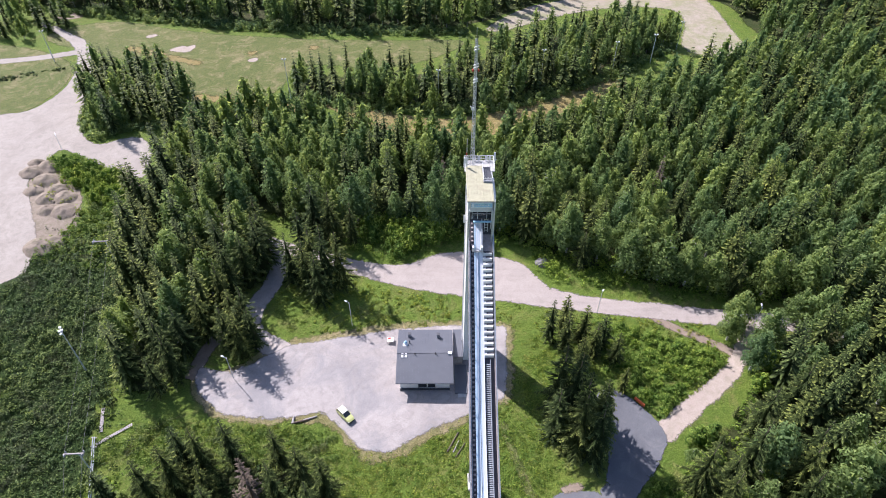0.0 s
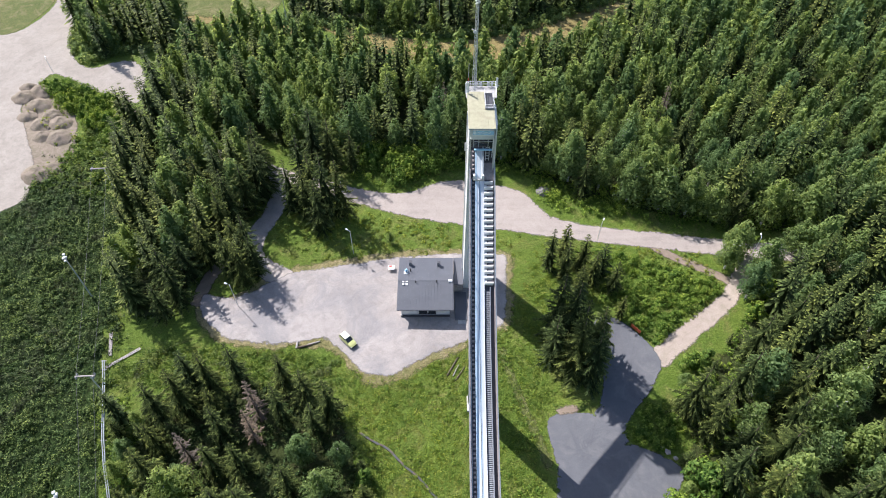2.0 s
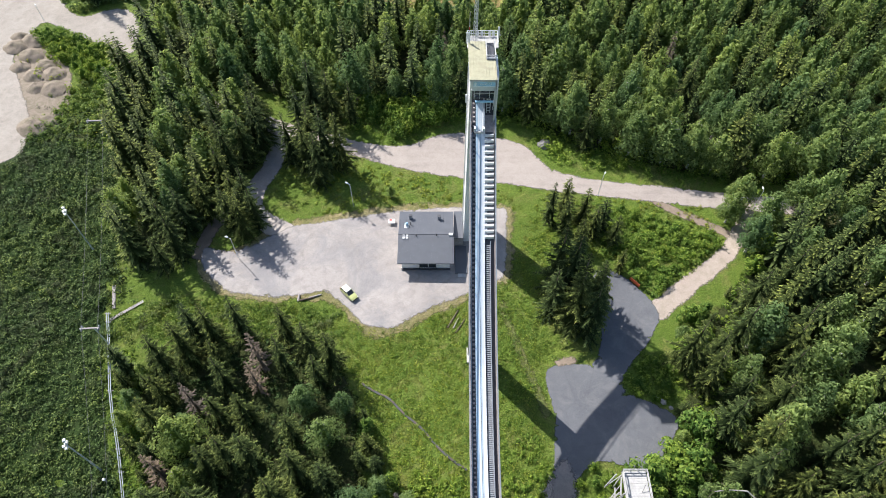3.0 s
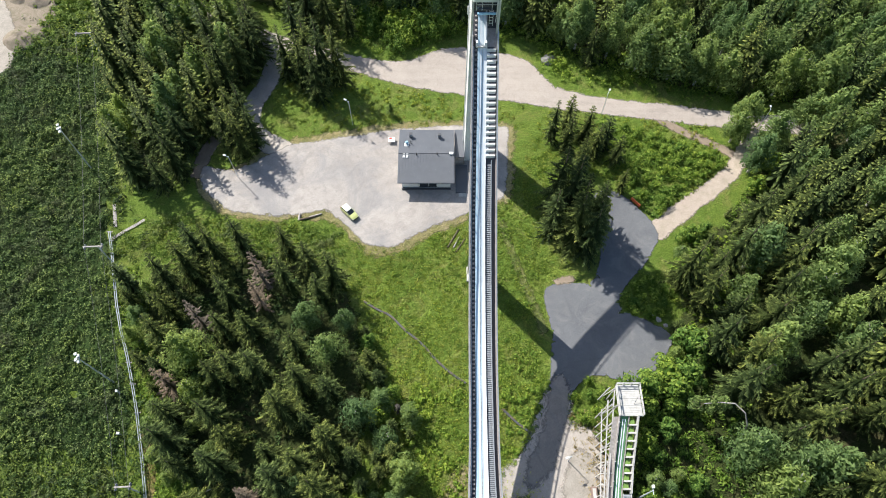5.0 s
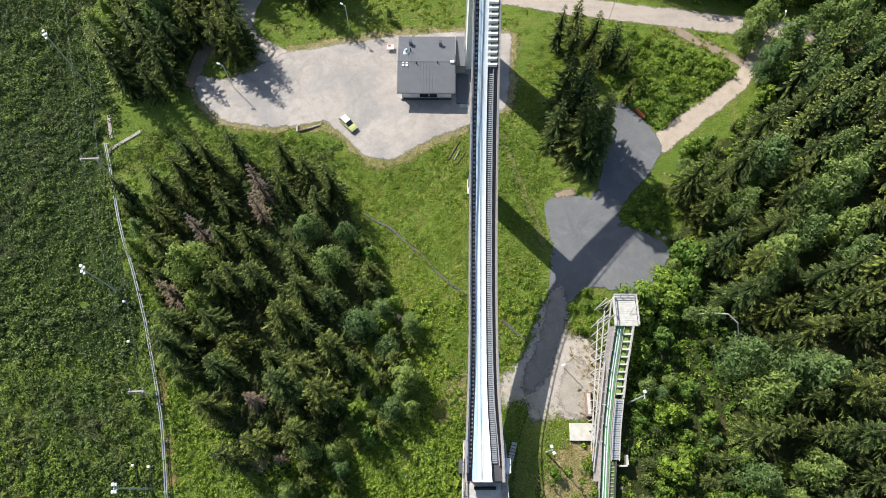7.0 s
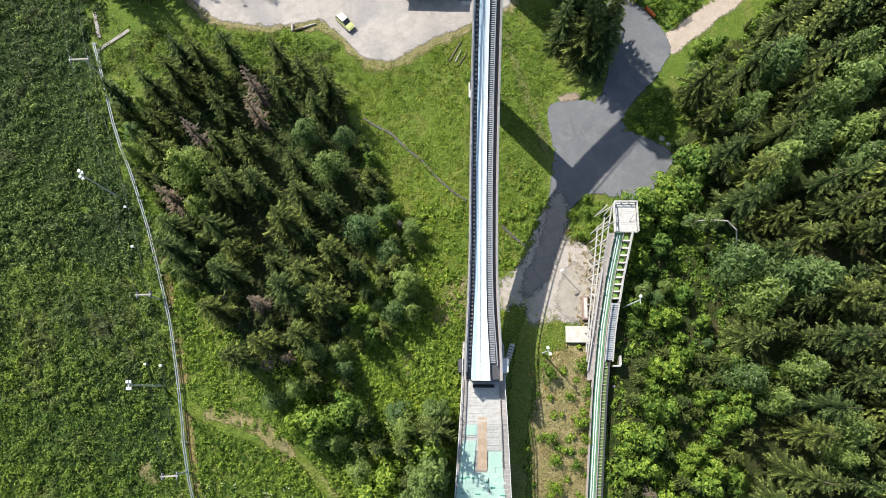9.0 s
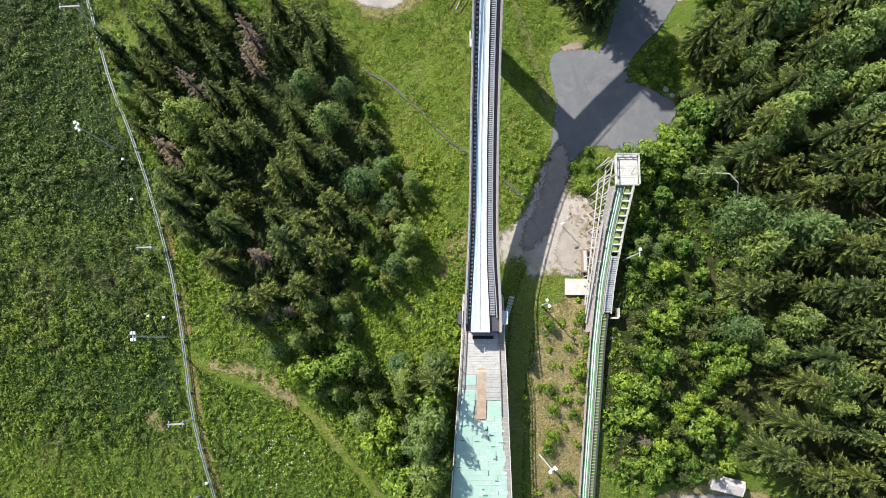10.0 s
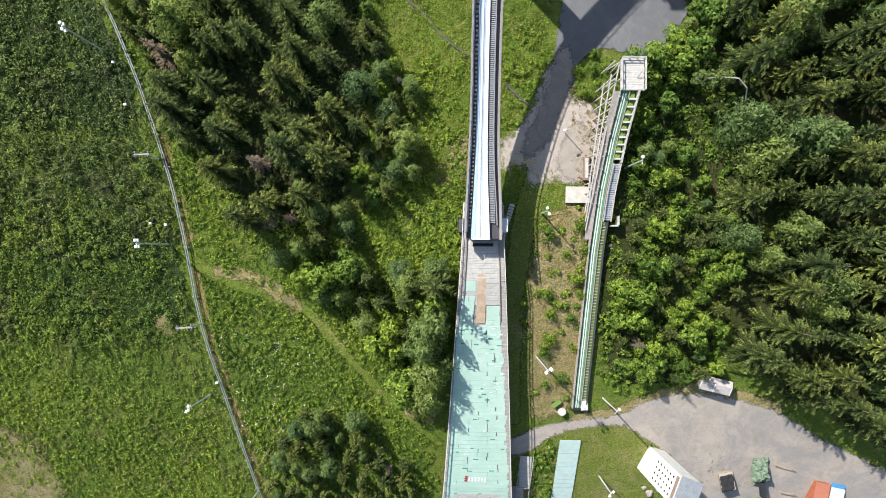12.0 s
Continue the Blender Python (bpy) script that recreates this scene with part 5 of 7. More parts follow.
# ---------------------------------------------------------------- tower
tower = thing("ski_jump_tower", "tall white ski jump tower with cream cabin roof", "tower")
part("shaft", box(B(), (4.45, 80.7, -0.3), (9.0, 86.2, 42.9)), M["white_paint"], tower)
for z in along(3, 42, 3.0):
    part("panel_joint", box(B(), (4.42, 80.66, z), (4.46, 86.24, z + 0.06)), M["steel"], tower)
part("corner_pipe", beam(B(), (4.25, 84.0, 0), (4.25, 84.0, 43), 0.22, n=8), M["white_paint"], tower)
part("cabin_wall", box(B(), (4.25, 77.0, 42.9), (8.2, 86.0, 45.25)), M["white_paint"], tower)
roof = part("cabin_roof", box(box(B(), (4.1, 76.4, 45.25), (8.3, 81.5, 45.45)), (4.1, 81.5, 45.25), (6.85, 86.1, 45.45)), M["roof_cream"], tower, "cream sheet roof with streaks")
rib = mesh_of("roof_rib", box(B(), (-0.02, 0, 0), (0.02, 9.6, 0.05)), M["roof_cream"])
short = mesh_of("roof_rib", box(B(), (-0.02, 0, 0), (0.02, 5.0, 0.05)), M["roof_cream"])
for i in range(9):
    x = 4.3 + i * 0.475
    shared("roof_rib", rib if x < 6.8 else short, pose(x, 76.45, 45.45), roof)
part("eaves_gutter", beam(B(), (4.1, 76.36, 45.3), (8.3, 76.36, 45.3), 0.12, n=8), M["steel"], tower)
part("roof_well", box(B(), (6.9, 81.6, 44.2), (8.2, 86.0, 45.26)), M["dark_steel"], tower, "dark recess in the roof corner")
bm = B()
for x, y0, y1 in ((6.9, 81.6, 86.0), (8.3, 81.6, 86.0)):
    for z in (45.7, 46.1):
        beam(bm, (x, y0, z), (x, y1, z), 0.06)
    for y in along(y0, y1, 1.0):
        beam(bm, (x, y, 45.2), (x, y, 46.1), 0.06)
for z in (45.7, 46.1):
    beam(bm, (6.9, 81.6, z), (8.3, 81.6, z), 0.06)
part("well_railing", bm, M["white_paint"], tower)
part("well_sill", box(B(), (6.85, 81.3, 45.46), (8.3, 81.62, 45.7)), M["grid_steel"], tower)
part("terrace", box(B(), (4.0, 86.4, 43.9), (9.1, 89.6, 44.1)), M["concrete"], tower)
bm = B()
for z in (44.6, 45.1):
    beam(bm, (4.1, 89.5, z), (9.0, 89.5, z), 0.07)
    beam(bm, (9.0, 86.4, z), (9.0, 89.5, z), 0.07)
    beam(bm, (4.1, 86.4, z), (4.1, 89.5, z), 0.07)
for x in along(4.1, 9.0, 0.7):
    beam(bm, (x, 89.5, 44.1), (x, 89.5, 45.1), 0.07)
part("terrace_railing", bm, M["white_paint"], tower)
for x in (5.6, 6.3, 7.6, 8.2):
    part("rail_panel", bevel(box(B(), (x, 89.35, 44.2), (x + 0.42, 89.48, 45.0)), 0.02), M["white_paint"], tower)
bm = B()
for x in (5.2, 8.6):
    beam(bm, (x, 88, 30.0), (x, 88, 44), 0.2)
    beam(bm, (x, 86.2, 36.0), (x, 89.2, 43.8), 0.16)
part("terrace_strut", bm, M["steel"], tower)
# start house under the cabin
for x in (4.35, 8.1):
    part("start_portal", box(B(), (x, 76.3, 36.4), (x + 0.2, 76.7, 43.6)), M["steel"], tower)
part("start_beam", beam(B(), (5.1, 76.6, 41.2), (8.1, 76.6, 41.2), 0.24), M["blue_sign"], tower, "pale blue cross beam over the start")
win_ = part("start_window", box(B(), (4.9, 77.2, 41.3), (8.1, 77.26, 43.7)), M["glass"], tower)
for x in (4.9, 5.75, 7.25, 8.0):
    part("mullion", box(B(), (x, 77.08, 41.3), (x + 0.1, 77.2, 43.7)), M["steel"], win_)
part("window_rail", beam(B(), (4.9, 77.0, 42.5), (8.1, 77.0, 42.5), 0.10), M["wood_pale"], tower)
part("start_wall", box(B(), (4.5, 79.6, 38.0), (8.6, 79.8, 42.9)), M["dark_steel"], tower, "shaded wall behind the start gate")
part("side_wall", box(B(), (8.3, 76.6, 36.4), (8.5, 80.6, 45.2)), M["white_paint"], tower)
for x in (5.05, 6.45):
    part("gate_box", bevel(box(B(), (x, 74.6, 36.4), (x + 0.32, 75.2, 37.4)), 0.03), M["white_paint"], tower)
part("gate_bar", beam(B(), (5.2, 74.45, 36.75), (6.6, 74.45, 36.75), 0.26), M["wood_pale"], tower)
part("start_cheek", loft(B(), [[(6.55, y, z), (6.75, y, z), (6.75, y, z + 1.1), (6.55, y, z + 1.1)] for y, z in ((75.2, 36.6), (79.0, 39.2))]), M["steel"], tower)
bm = B()
for x in (7.05, 7.6):
    beam(bm, (x, 77.5, 38.2), (x, 77.9, 41.0), 0.09)
for k in range(5):
    beam(bm, (7.05, 77.55 + 0.07 * k, 38.6 + 0.5 * k), (7.6, 77.55 + 0.07 * k, 38.6 + 0.5 * k), 0.08)
part("ladder", bm, M["white_paint"], tower, "white ladder behind the start")
part("slanted_pole", beam(B(), (7.85, 75.9, 40.2), (8.05, 76.3, 43.9), 0.12, n=8), M["white_paint"], tower)
part("landing_board", loft(B(), [[(6.8, y, z), (8.4, y, z), (8.4, y, z + 0.2), (6.8, y, z + 0.2)] for y, z in ((74.7, 36.2), (77.4, 37.6))]), M["side_wood"], tower, "reddish wooden landing")
part("landing_step", box(B(), (6.9, 74.4, 36.0), (8.3, 74.75, 36.5)), M["dark_steel"], tower)

sign = thing("tower_sign", "pale blue name board with white letters on the tower cabin", "sign")
part("board", bevel(box(B(), (4.75, 76.62, 44.10), (8.05, 76.72, 44.95)), 0.02), M["blue_sign"], sign)
fill = plain("sign_white", (0.85, 0.87, 0.88), 0.5, var=0.05)
part("border", box(box(B(), (4.75, 76.60, 44.88), (8.05, 76.63, 45.0)), (4.75, 76.60, 44.02), (8.05, 76.63, 44.14)), fill, sign)
part("emblem", box(B(), (4.85, 76.60, 44.22), (5.2, 76.63, 44.8)), fill, sign)
text = bpy.data.curves.new("lettering", "FONT")
text.body, text.size, text.extrude, text.align_x = "JYVÄSKYLÄ", 0.46, 0.012, "LEFT"
text.materials.append(fill)
letters = new("lettering", text)
letters.parent = sign
letters.matrix_basis = pose(5.3, 76.60, 44.34, 90, 0, 0)

antennas = (((4.25, 85.6, 45.6), 1.9), ((9.15, 88.6, 44.4), 2.0), ((4.0, 82.6, 36.0), 1.7), ((4.0, 87.4, 44.2), 2.0))
for p, h in antennas:
    a = thing("panel_antenna", "white panel antenna bracketed to the tower", "antenna", p, group="antennas on the tower")
    part("panel", bevel(box(B(), (-0.16, -0.09, 0), (0.16, 0.09, h)), 0.04), M["white_paint"], a)
    part("bracket", box(B(), (-0.05, 0.09, 0.3), (0.4, 0.2, 0.45)), M["steel"], a)

mast = thing("lattice_mast", "slender steel lattice mast with white antennas", "mast", (5.35, 88.1, 44.1))
legs = [(0.38 * math.cos(a), 0.38 * math.sin(a)) for a in (0.5, 2.6, 4.7)]
TOPZ = 22.4
for x, y in legs:
    part("leg", beam(B(), (x, y, 0), (x * 0.45, y * 0.45, TOPZ), 0.09, n=6), M["steel"], mast)
bm = B()
for i in range(32):
    z0, z1 = i * 0.7, i * 0.7 + 0.7
    for k in range(3):
        (x0, y0), (x1, y1) = legs[k], legs[(k + 1) % 3]
        f0, f1 = 1 - 0.55 * z0 / TOPZ, 1 - 0.55 * z1 / TOPZ
        beam(bm, (x0 * f0, y0 * f0, z0), (x1 * f1, y1 * f1, z1), 0.045)
        beam(bm, (x0 * f0, y0 * f0, z0), (x1 * f0, y1 * f0, z0), 0.04)
part("bracing", bm, M["steel"], mast)
part("whip", beam(B(), (0, 0, TOPZ - 0.5), (0, 0, TOPZ + 1.6), 0.06, n=6), M["steel"], mast)
for z in (15.4, 17.8, 20.6):
    bm = B()
    beam(bm, (-0.35, -0.25, z), (0.4, -0.25, z + 0.35), 0.16)
    beam(bm, (-0.35, -0.25, z + 0.45), (0.4, -0.25, z + 0.8), 0.16)
    part("antenna_bay", bm, M["white_paint"], mast)
red = plain("signal_red", (0.5, 0.06, 0.04), 0.5)
for x in (-0.45, 0.45):
    part("warning_lamp", bevel(box(B(), (x - 0.12, -0.2, 17.2), (x + 0.12, 0.1, 17.6)), 0.05), red, mast, "red warning lamp")
bm = B()
beam(bm, (-0.25, -0.5, 11.0), (-0.25, -0.25, 11.0), 0.5, n=14)
beam(bm, (-0.7, -0.4, 11.5), (-0.3, -0.3, 11.2), 0.12)
part("dish", bm, M["white_paint"], mast, "small white dish antenna")
whip = thing("whip_antenna", "thin banded whip antenna on the tower corner", "antenna", (4.35, 87.6, 44.1))
part("rod", beam(B(), (0, 0, 0), (0, 0, 5.6), 0.09, n=6), M["steel"], whip)
part("band", beam(B(), (0, 0, 2.4), (0, 0, 2.9), 0.16, n=6), red, whip, "red band")

pillar = thing("ski_jump_pillar", "pale concrete pillar under the inrun", "pillar")
part("pillar_shaft", box(B(), (4.8, 52.6, -0.3), (7.7, 55.0, 21.2)), M["white_paint"], pillar)
part("pillar_head", box(B(), (4.4, 52.2, 20.8), (8.1, 55.4, 21.9)), M["concrete"], pillar)
part("pillar_foot", box(B(), (4.5, 52.3, -0.4), (8.0, 55.3, 0.5)), M["concrete"], pillar)
part("drain_pipe", beam(B(), (4.7, 53.8, 0), (4.7, 53.8, 21.4), 0.2, n=8), M["steel"], pillar)


# ---------------------------------------------------------------- landing ramp
def ramp_z(y):
    return float(np.interp(y, (-90, -75, -60, -45, -30, -15, -5, 0.5, 8), (-35.5, -28.5, -20.5, -13.4, -7.6, -2.6, 0.7, 1.6, 1.9)))


def ramp_x(y, s):
    a, b = float(np.interp(y, (-90, -45, 0.5, 8), (-3.5, 0.4, 3.05, 3.3))), float(np.interp(y, (-90, -45, 0.5, 8), (17.0, 13.2, 10.1, 9.9)))
    return a + (b - a) * s


def lane(s0, s1, z0, z1, y0, y1, step=3.0, bm=None):
    return loft(bm or B(), [[(ramp_x(y, s0), y, ramp_z(y) + z0), (ramp_x(y, s1), y, ramp_z(y) + z0), (ramp_x(y, s1), y, ramp_z(y) + z1), (ramp_x(y, s0), y, ramp_z(y) + z1)] for y in along(y0, y1, step)])


def mat_green():
    m = Mat("plastic_mat", 0.6, spec=0.25)
    r = m.rand()
    col = m.mix(m.noise(0.2, 6, 0.7, distort=0.6), (0.34, 0.50, 0.42), (0.47, 0.62, 0.53))
    col = m.mix(m.math("MULTIPLY", r, 0.22), col, (0.42, 0.60, 0.51))
    stripe = m.noise(1.0, 4, 0.7, at=m.stretch(m.pos, (1.6, 9, 1.2)))
    col = m.mix(m.math("MULTIPLY", stripe, 0.3), col, (0.48, 0.62, 0.54))
    col = m.mix(m.math("MULTIPLY", m.noise(0.25, 6, 0.75, distort=1.0, lo=0.55, hi=0.75), 0.3), col, (0.36, 0.50, 0.33))
    m.color(col)
    m.bump(m.noise(3.0, 3, at=m.stretch(m.pos, (12, 2, 2))), 0.4, 0.03)
    return m.m


M["mat"] = mat_green()
landing = thing("landing_ramp", "broad raised landing ramp covered with worn mint-green mats", "ski jump")
part("deck", lane(0.0, 1.0, -0.5, -0.1, -88, 8), M["wood_grey"], landing)
part("beam", lane(0.05, 0.09, -1.1, -0.5, -88, 6), M["wood_grey"], landing)
part("beam", lane(0.91, 0.95, -1.1, -0.5, -88, 6), M["wood_grey"], landing)
board = mesh_of("plank", box(B(), (-0.5, -0.5, -0.5), (0.5, 0.5, 0.5)), M["wood_pale"])
slope_of = lambda y: math.degrees(math.atan2(ramp_z(y + 0.5) - ramp_z(y - 0.5), 1.0))
for i in range(26):
    y = 1.4 - i * 0.42
    a, b = ramp_x(y, 0.13), ramp_x(y, 0.87)
    shared("plank", board, pose((a + b) / 2, y, ramp_z(y) - 0.05, slope_of(y)) @ Matrix.Diagonal((b - a, 0.40, 0.1 + 0.02 * (i % 3), 1)), landing)
stain = plain("rust_stain", (0.52, 0.385, 0.27), 0.8, scale=1.5, var=0.3, dirt=(0.52, 0.48, 0.44), dirt_amount=0.6)
part("stained_board", lane(0.40, 0.58, 0.0, 0.025, -12.5, -4.0, 1.0), stain, landing, "orange-stained boards")
piece = mesh_of("mat", bevel(box(B(), (-0.5, -0.5, -0.5), (0.5, 0.5, 0.5)), 0.04), M["mat"])
rm = np.random.default_rng(5)
y = -5.6
while y > -49:
    cols = 6
    for c in range(cols):
        left, right = np.interp(y, (-14, -6), (0.04, 0.12)), np.interp(y, (-45, -25, -10), (0.955, 0.93, 0.87)) + rm.normal(0, 0.012)
        s0, s1 = left + (right - left) * c / cols, left + (right - left) * (c + 1) / cols
        mid = (s0 + s1) / 2
        if y > -12.5 and 0.38 < mid < 0.60 or y > -9 and mid > 0.6 or (y > -8.0 and rm.random() < 0.35):
            continue
        a, b = ramp_x(y, s0), ramp_x(y, s1)
        shared("mat", piece, pose((a + b) / 2 + rm.normal(0, 0.03), y, ramp_z(y) + 0.03, slope_of(y) + rm.normal(0, 0.15), 0, rm.normal(0, 0.2)) @ Matrix.Diagonal((b - a + 0.03, 0.88, 0.08, 1)), landing)
    y -= 0.85
strip_green = mesh_of("mat_strip", box(B(), (-0.5, -0.5, 0), (0.5, 0.5, 0.03)), plain("green_mat_strip", (0.09, 0.33, 0.23), 0.6, scale=2))
strip_pale = mesh_of("mat_strip", box(B(), (-0.5, -0.5, 0), (0.5, 0.5, 0.03)), plain("pale_mat_strip", (0.62, 0.70, 0.66), 0.6, scale=2))
for k in range(90):
    y, s_ = -13.5 - 35 * rm.random() ** 1.2, rm.uniform(0.08, 0.90)
    if k % 3 == 0:
        y, s_ = rm.uniform(-26, -11), rm.uniform(0.5, 0.90)
    shared("mat_strip", strip_pale if k % 3 == 0 or k % 2 else strip_green, pose(ramp_x(y, s_), y, ramp_z(y) + 0.075, slope_of(y), 0, rm.normal(0, 1.5)) @ Matrix.Diagonal((rm.uniform(0.4, 1.0), rm.uniform(0.14, 0.28), 1, 1)), landing)
part("lower_mats", lane(0.04, 0.955, -0.1, 0.06, -88, -49.6), M["mat"], landing)
for s0, s1 in ((0.0, 0.115), (0.885, 1.0)):
    part("walkway", lane(s0, s1, -0.1, 0.02, -88, 8), M["wood_grey"], landing, "grey side walkway")
rung = mesh_of("walkway_slat", box(B(), (-0.5, -0.04, 0), (0.5, 0.04, 0.03)), M["wood_pale"])
for y in along(-50, 7, 0.8):
    for s in (0.058, 0.942):
        w = ramp_x(y, 0.10) - ramp_x(y, 0.0)
        shared("walkway_slat", rung, pose(ramp_x(y, s), y, ramp_z(y) + 0.02, slope_of(y)) @ Matrix.Diagonal((w, 1, 1, 1)), landing)
fence_post = mesh_of("fence_post", beam(B(), (0, 0, -0.5), (0, 0, 1.1), 0.1), M["wood_grey"])
for y in along(-86, 7, 2.2):
    for s in (0.004, 0.996):
        shared("fence_post", fence_post, pose(ramp_x(y, s), y, ramp_z(y)), landing)
for s in (0.0, 0.992):
    part("fence_rail", lane(s, s + 0.010, 0.98, 1.12, -88, 7.5), M["white_paint"], landing)
    part("fence_rail", lane(s, s + 0.008, 0.45, 0.60, -88, 7.5), M["wood_grey"], landing)
    part("kick_board", lane(0.118 if s < 0.5 else 0.872, 0.128 if s < 0.5 else 0.882, -0.1, 0.28, -8 if s < 0.5 else -12, 6), M["wood_grey"], landing)
bm = B()
for y in along(-84, 4, 6.0):
    for s in (0.06, 0.35, 0.65, 0.94):
        x = ramp_x(y, s)
        g0 = float(land(x, y))
        if ramp_z(y) - 0.5 > g0:
            beam(bm, (x, y, g0 - 0.3), (x, y, ramp_z(y) - 0.45), 0.25)
part("trestle_posts", bm, M["wood_grey"], landing)
# painted marks across the mats
bm = B()
for k in range(3):
    box(bm, (0, 0, 0), (0.5, 0.32, 0.03), pose(ramp_x(-43, 0.30) + 0.06 * k, -43.6 + 0.45 * k, ramp_z(-43.3) + 0.09 + 0.2 * k, slope_of(-43.3)))
part("painted_mark", bm, red, landing, "red painted mark")
bm = B()
for k in range(6):
    box(bm, (0, 0, 0), (0.42, 0.95, 0.03), pose(ramp_x(-43, 0.36) + 0.6 * k, -43.7, ramp_z(-43.7) + 0.09, slope_of(-43.3)))
part("painted_mark", bm, M["white_paint"], landing, "white painted bars")
part("banner_patch", lane(0.16, 0.84, 0.08, 0.11, -51.5, -46.6, 1.0), M["wood_pale"], landing, "pale board field with dark ring")
bm = B()
for i in range(20):
    a0, a1 = i * math.pi / 10, (i + 1) * math.pi / 10
    yy = -48.4
    P = [(ramp_x(yy, 0.5) + 1.0 * math.cos(a), yy + 0.9 * math.sin(a), ramp_z(yy + 0.9 * math.sin(a)) + 0.14) for a in (a0, a1)]
    beam(bm, P[0], P[1], 0.22, 0.04)
part("painted_ring", bm, M["rubber"], landing, "black painted ring")
# ---------------------------------------------------------------- house by the car park
house = thing("ski_jump_lodge", "low white house with dark standing-seam metal roof", "house")
X0, X1, Y0, Y1, EAVE, RIDGE = -9.1, 2.3, 72.7, 86.3, 3.35, 4.25
YM = (Y0 + Y1) / 2
part("plinth", box(B(), (-8.4, 73.5, -0.1), (1.6, 85.6, 0.45)), M["concrete"], house)
part("wall", box(B(), (-8.3, 73.6, 0.45), (1.5, 85.5, 3.3)), M["white_paint"], house)
part("gable", loft(B(), [[(x, 73.6, 3.3), (x, 85.5, 3.3), (x, YM, 4.1)] for x in (-8.3, 1.5)]), M["white_paint"], house)
roof = part("roof", loft(B(), [[(x, Y0, EAVE), (x, YM, RIDGE), (x, Y1, EAVE), (x, Y1, EAVE - 0.2), (x, YM, RIDGE - 0.2), (x, Y0, EAVE - 0.2)] for x in (X0, X1)]), M["roof_dark"], house, "dark grey standing-seam roof")
run = math.hypot(Y1 - YM, RIDGE - EAVE)
seam = mesh_of("roof_seam", box(B(), (-0.02, 0, 0), (0.02, run, 0.05)), M["roof_dark"])
tilt = math.degrees(math.atan2(RIDGE - EAVE, YM - Y0))
for i in range(19):
    x = X0 + 0.3 + i * 0.6
    shared("roof_seam", seam, pose(x, Y0, EAVE, tilt), roof)
    shared("roof_seam", seam, pose(x, YM, RIDGE, -tilt), roof)
part("ridge_cap", beam(B(), (X0, YM, RIDGE + 0.03), (X1, YM, RIDGE + 0.03), 0.3, 0.06), M["roof_dark"], house)
part("gutter", beam(B(), (X0, Y0 - 0.06, EAVE - 0.1), (X1, Y0 - 0.06, EAVE - 0.1), 0.14, n=8), M["roof_dark"], house)
for a, b, mat, nm in ((-8.2, -5.0, "white_paint", "front_panel"), (-4.7, -3.0, "glass", "window"), (-2.8, -1.3, "glass", "window"), (-1.1, 1.4, "white_paint", "front_panel")):
    w = part(nm, bevel(box(B(), (a, 73.42, 1.0), (b, 73.6, 2.7)), 0.02), M[mat], house)
    if nm == "window":
        part("window_frame", box(box(B(), (a - 0.1, 73.38, 0.9), (b + 0.1, 73.5, 1.0)), (a - 0.1, 73.38, 2.7), (b + 0.1, 73.5, 2.8)), M["dark_steel"], w)
part("front_board", box(B(), (-8.4, 73.2, 0.25), (1.6, 73.5, 0.55)), M["dark_steel"], house)
part("dark_band", box(B(), (-8.35, 73.46, 2.72), (1.55, 73.6, 3.1)), M["dark_steel"], house)
for x, y in ((-6.7, 84.2), (-0.7, 84.0)):
    c = part("chimney", bevel(box(B(), (x - 0.3, y - 0.3, 3.4), (x + 0.3, y + 0.3, 4.6)), 0.03), M["grid_steel"], house, "dark sheet-clad chimney")
    part("chimney_cap", bevel(box(B(), (x - 0.34, y - 0.34, 4.6), (x + 0.34, y + 0.34, 4.7)), 0.02), M["dark_steel"], c)
for x, y in ((-5.4, 79.0), (-1.2, 79.1), (-6.6, 82.2)):
    part("vent_pipe", beam(B(), (x, y, 3.8), (x, y, 4.75), 0.2, n=8), M["rubber"], house)
for x in (-8.2, -7.5):
    for y in (78.3, 79.1):
        part("roof_hatch", bevel(box(B(), (x, y, 3.85), (x + 0.45, y + 0.55, 4.25)), 0.03), M["white_paint"], house, "small white roof hatch")
bm = B()
box(bm, (-8.0, 81.2, 3.7), (-7.0, 82.2, 4.0))
beam(bm, (-7.5, 81.7, 3.9), (-7.5, 81.7, 5.2), 0.08, n=6)
part("aerial_base", bm, M["white_paint"], house)
part("aerial_drum", beam(B(), (-7.7, 81.9, 4.3), (-7.2, 82.2, 4.5), 0.6, n=12), M["blue_sign"], house, "blue and white aerial")
part("ridge_hatch", bevel(box(B(), (1.3, 79.0, 4.15), (2.1, 79.6, 4.5)), 0.03), M["white_paint"], house)

annex = thing("link_building", "flat dark-roofed link between house and tower", "building")
part("wall", box(B(), (2.5, 79.8, -0.1), (4.3, 86.6, 2.5)), M["wood_grey"], annex)
part("roof", box(B(), (2.4, 79.6, 2.5), (4.35, 86.9, 2.7)), M["roof_dark"], annex)
porch = thing("wooden_terrace", "grey wooden terrace beside the house", "terrace")
part("deck", box(B(), (2.6, 72.4, 0.05), (5.0, 79.4, 0.35)), M["roof_dark"], porch)
part("step", box(B(), (3.2, 71.5, 0.02), (4.8, 72.4, 0.22)), M["concrete"], porch)
pallet = thing("patio_table", "red and white garden table beside the house", "table")
part("top", bevel(box(B(), (-11.7, 85.2, 0.7), (-10.3, 86.4, 0.78)), 0.02), M["white_paint"], pallet)
part("cloth", box(B(), (-11.5, 85.9, 0.78), (-10.9, 86.3, 0.82)), red, pallet, "red cloth")
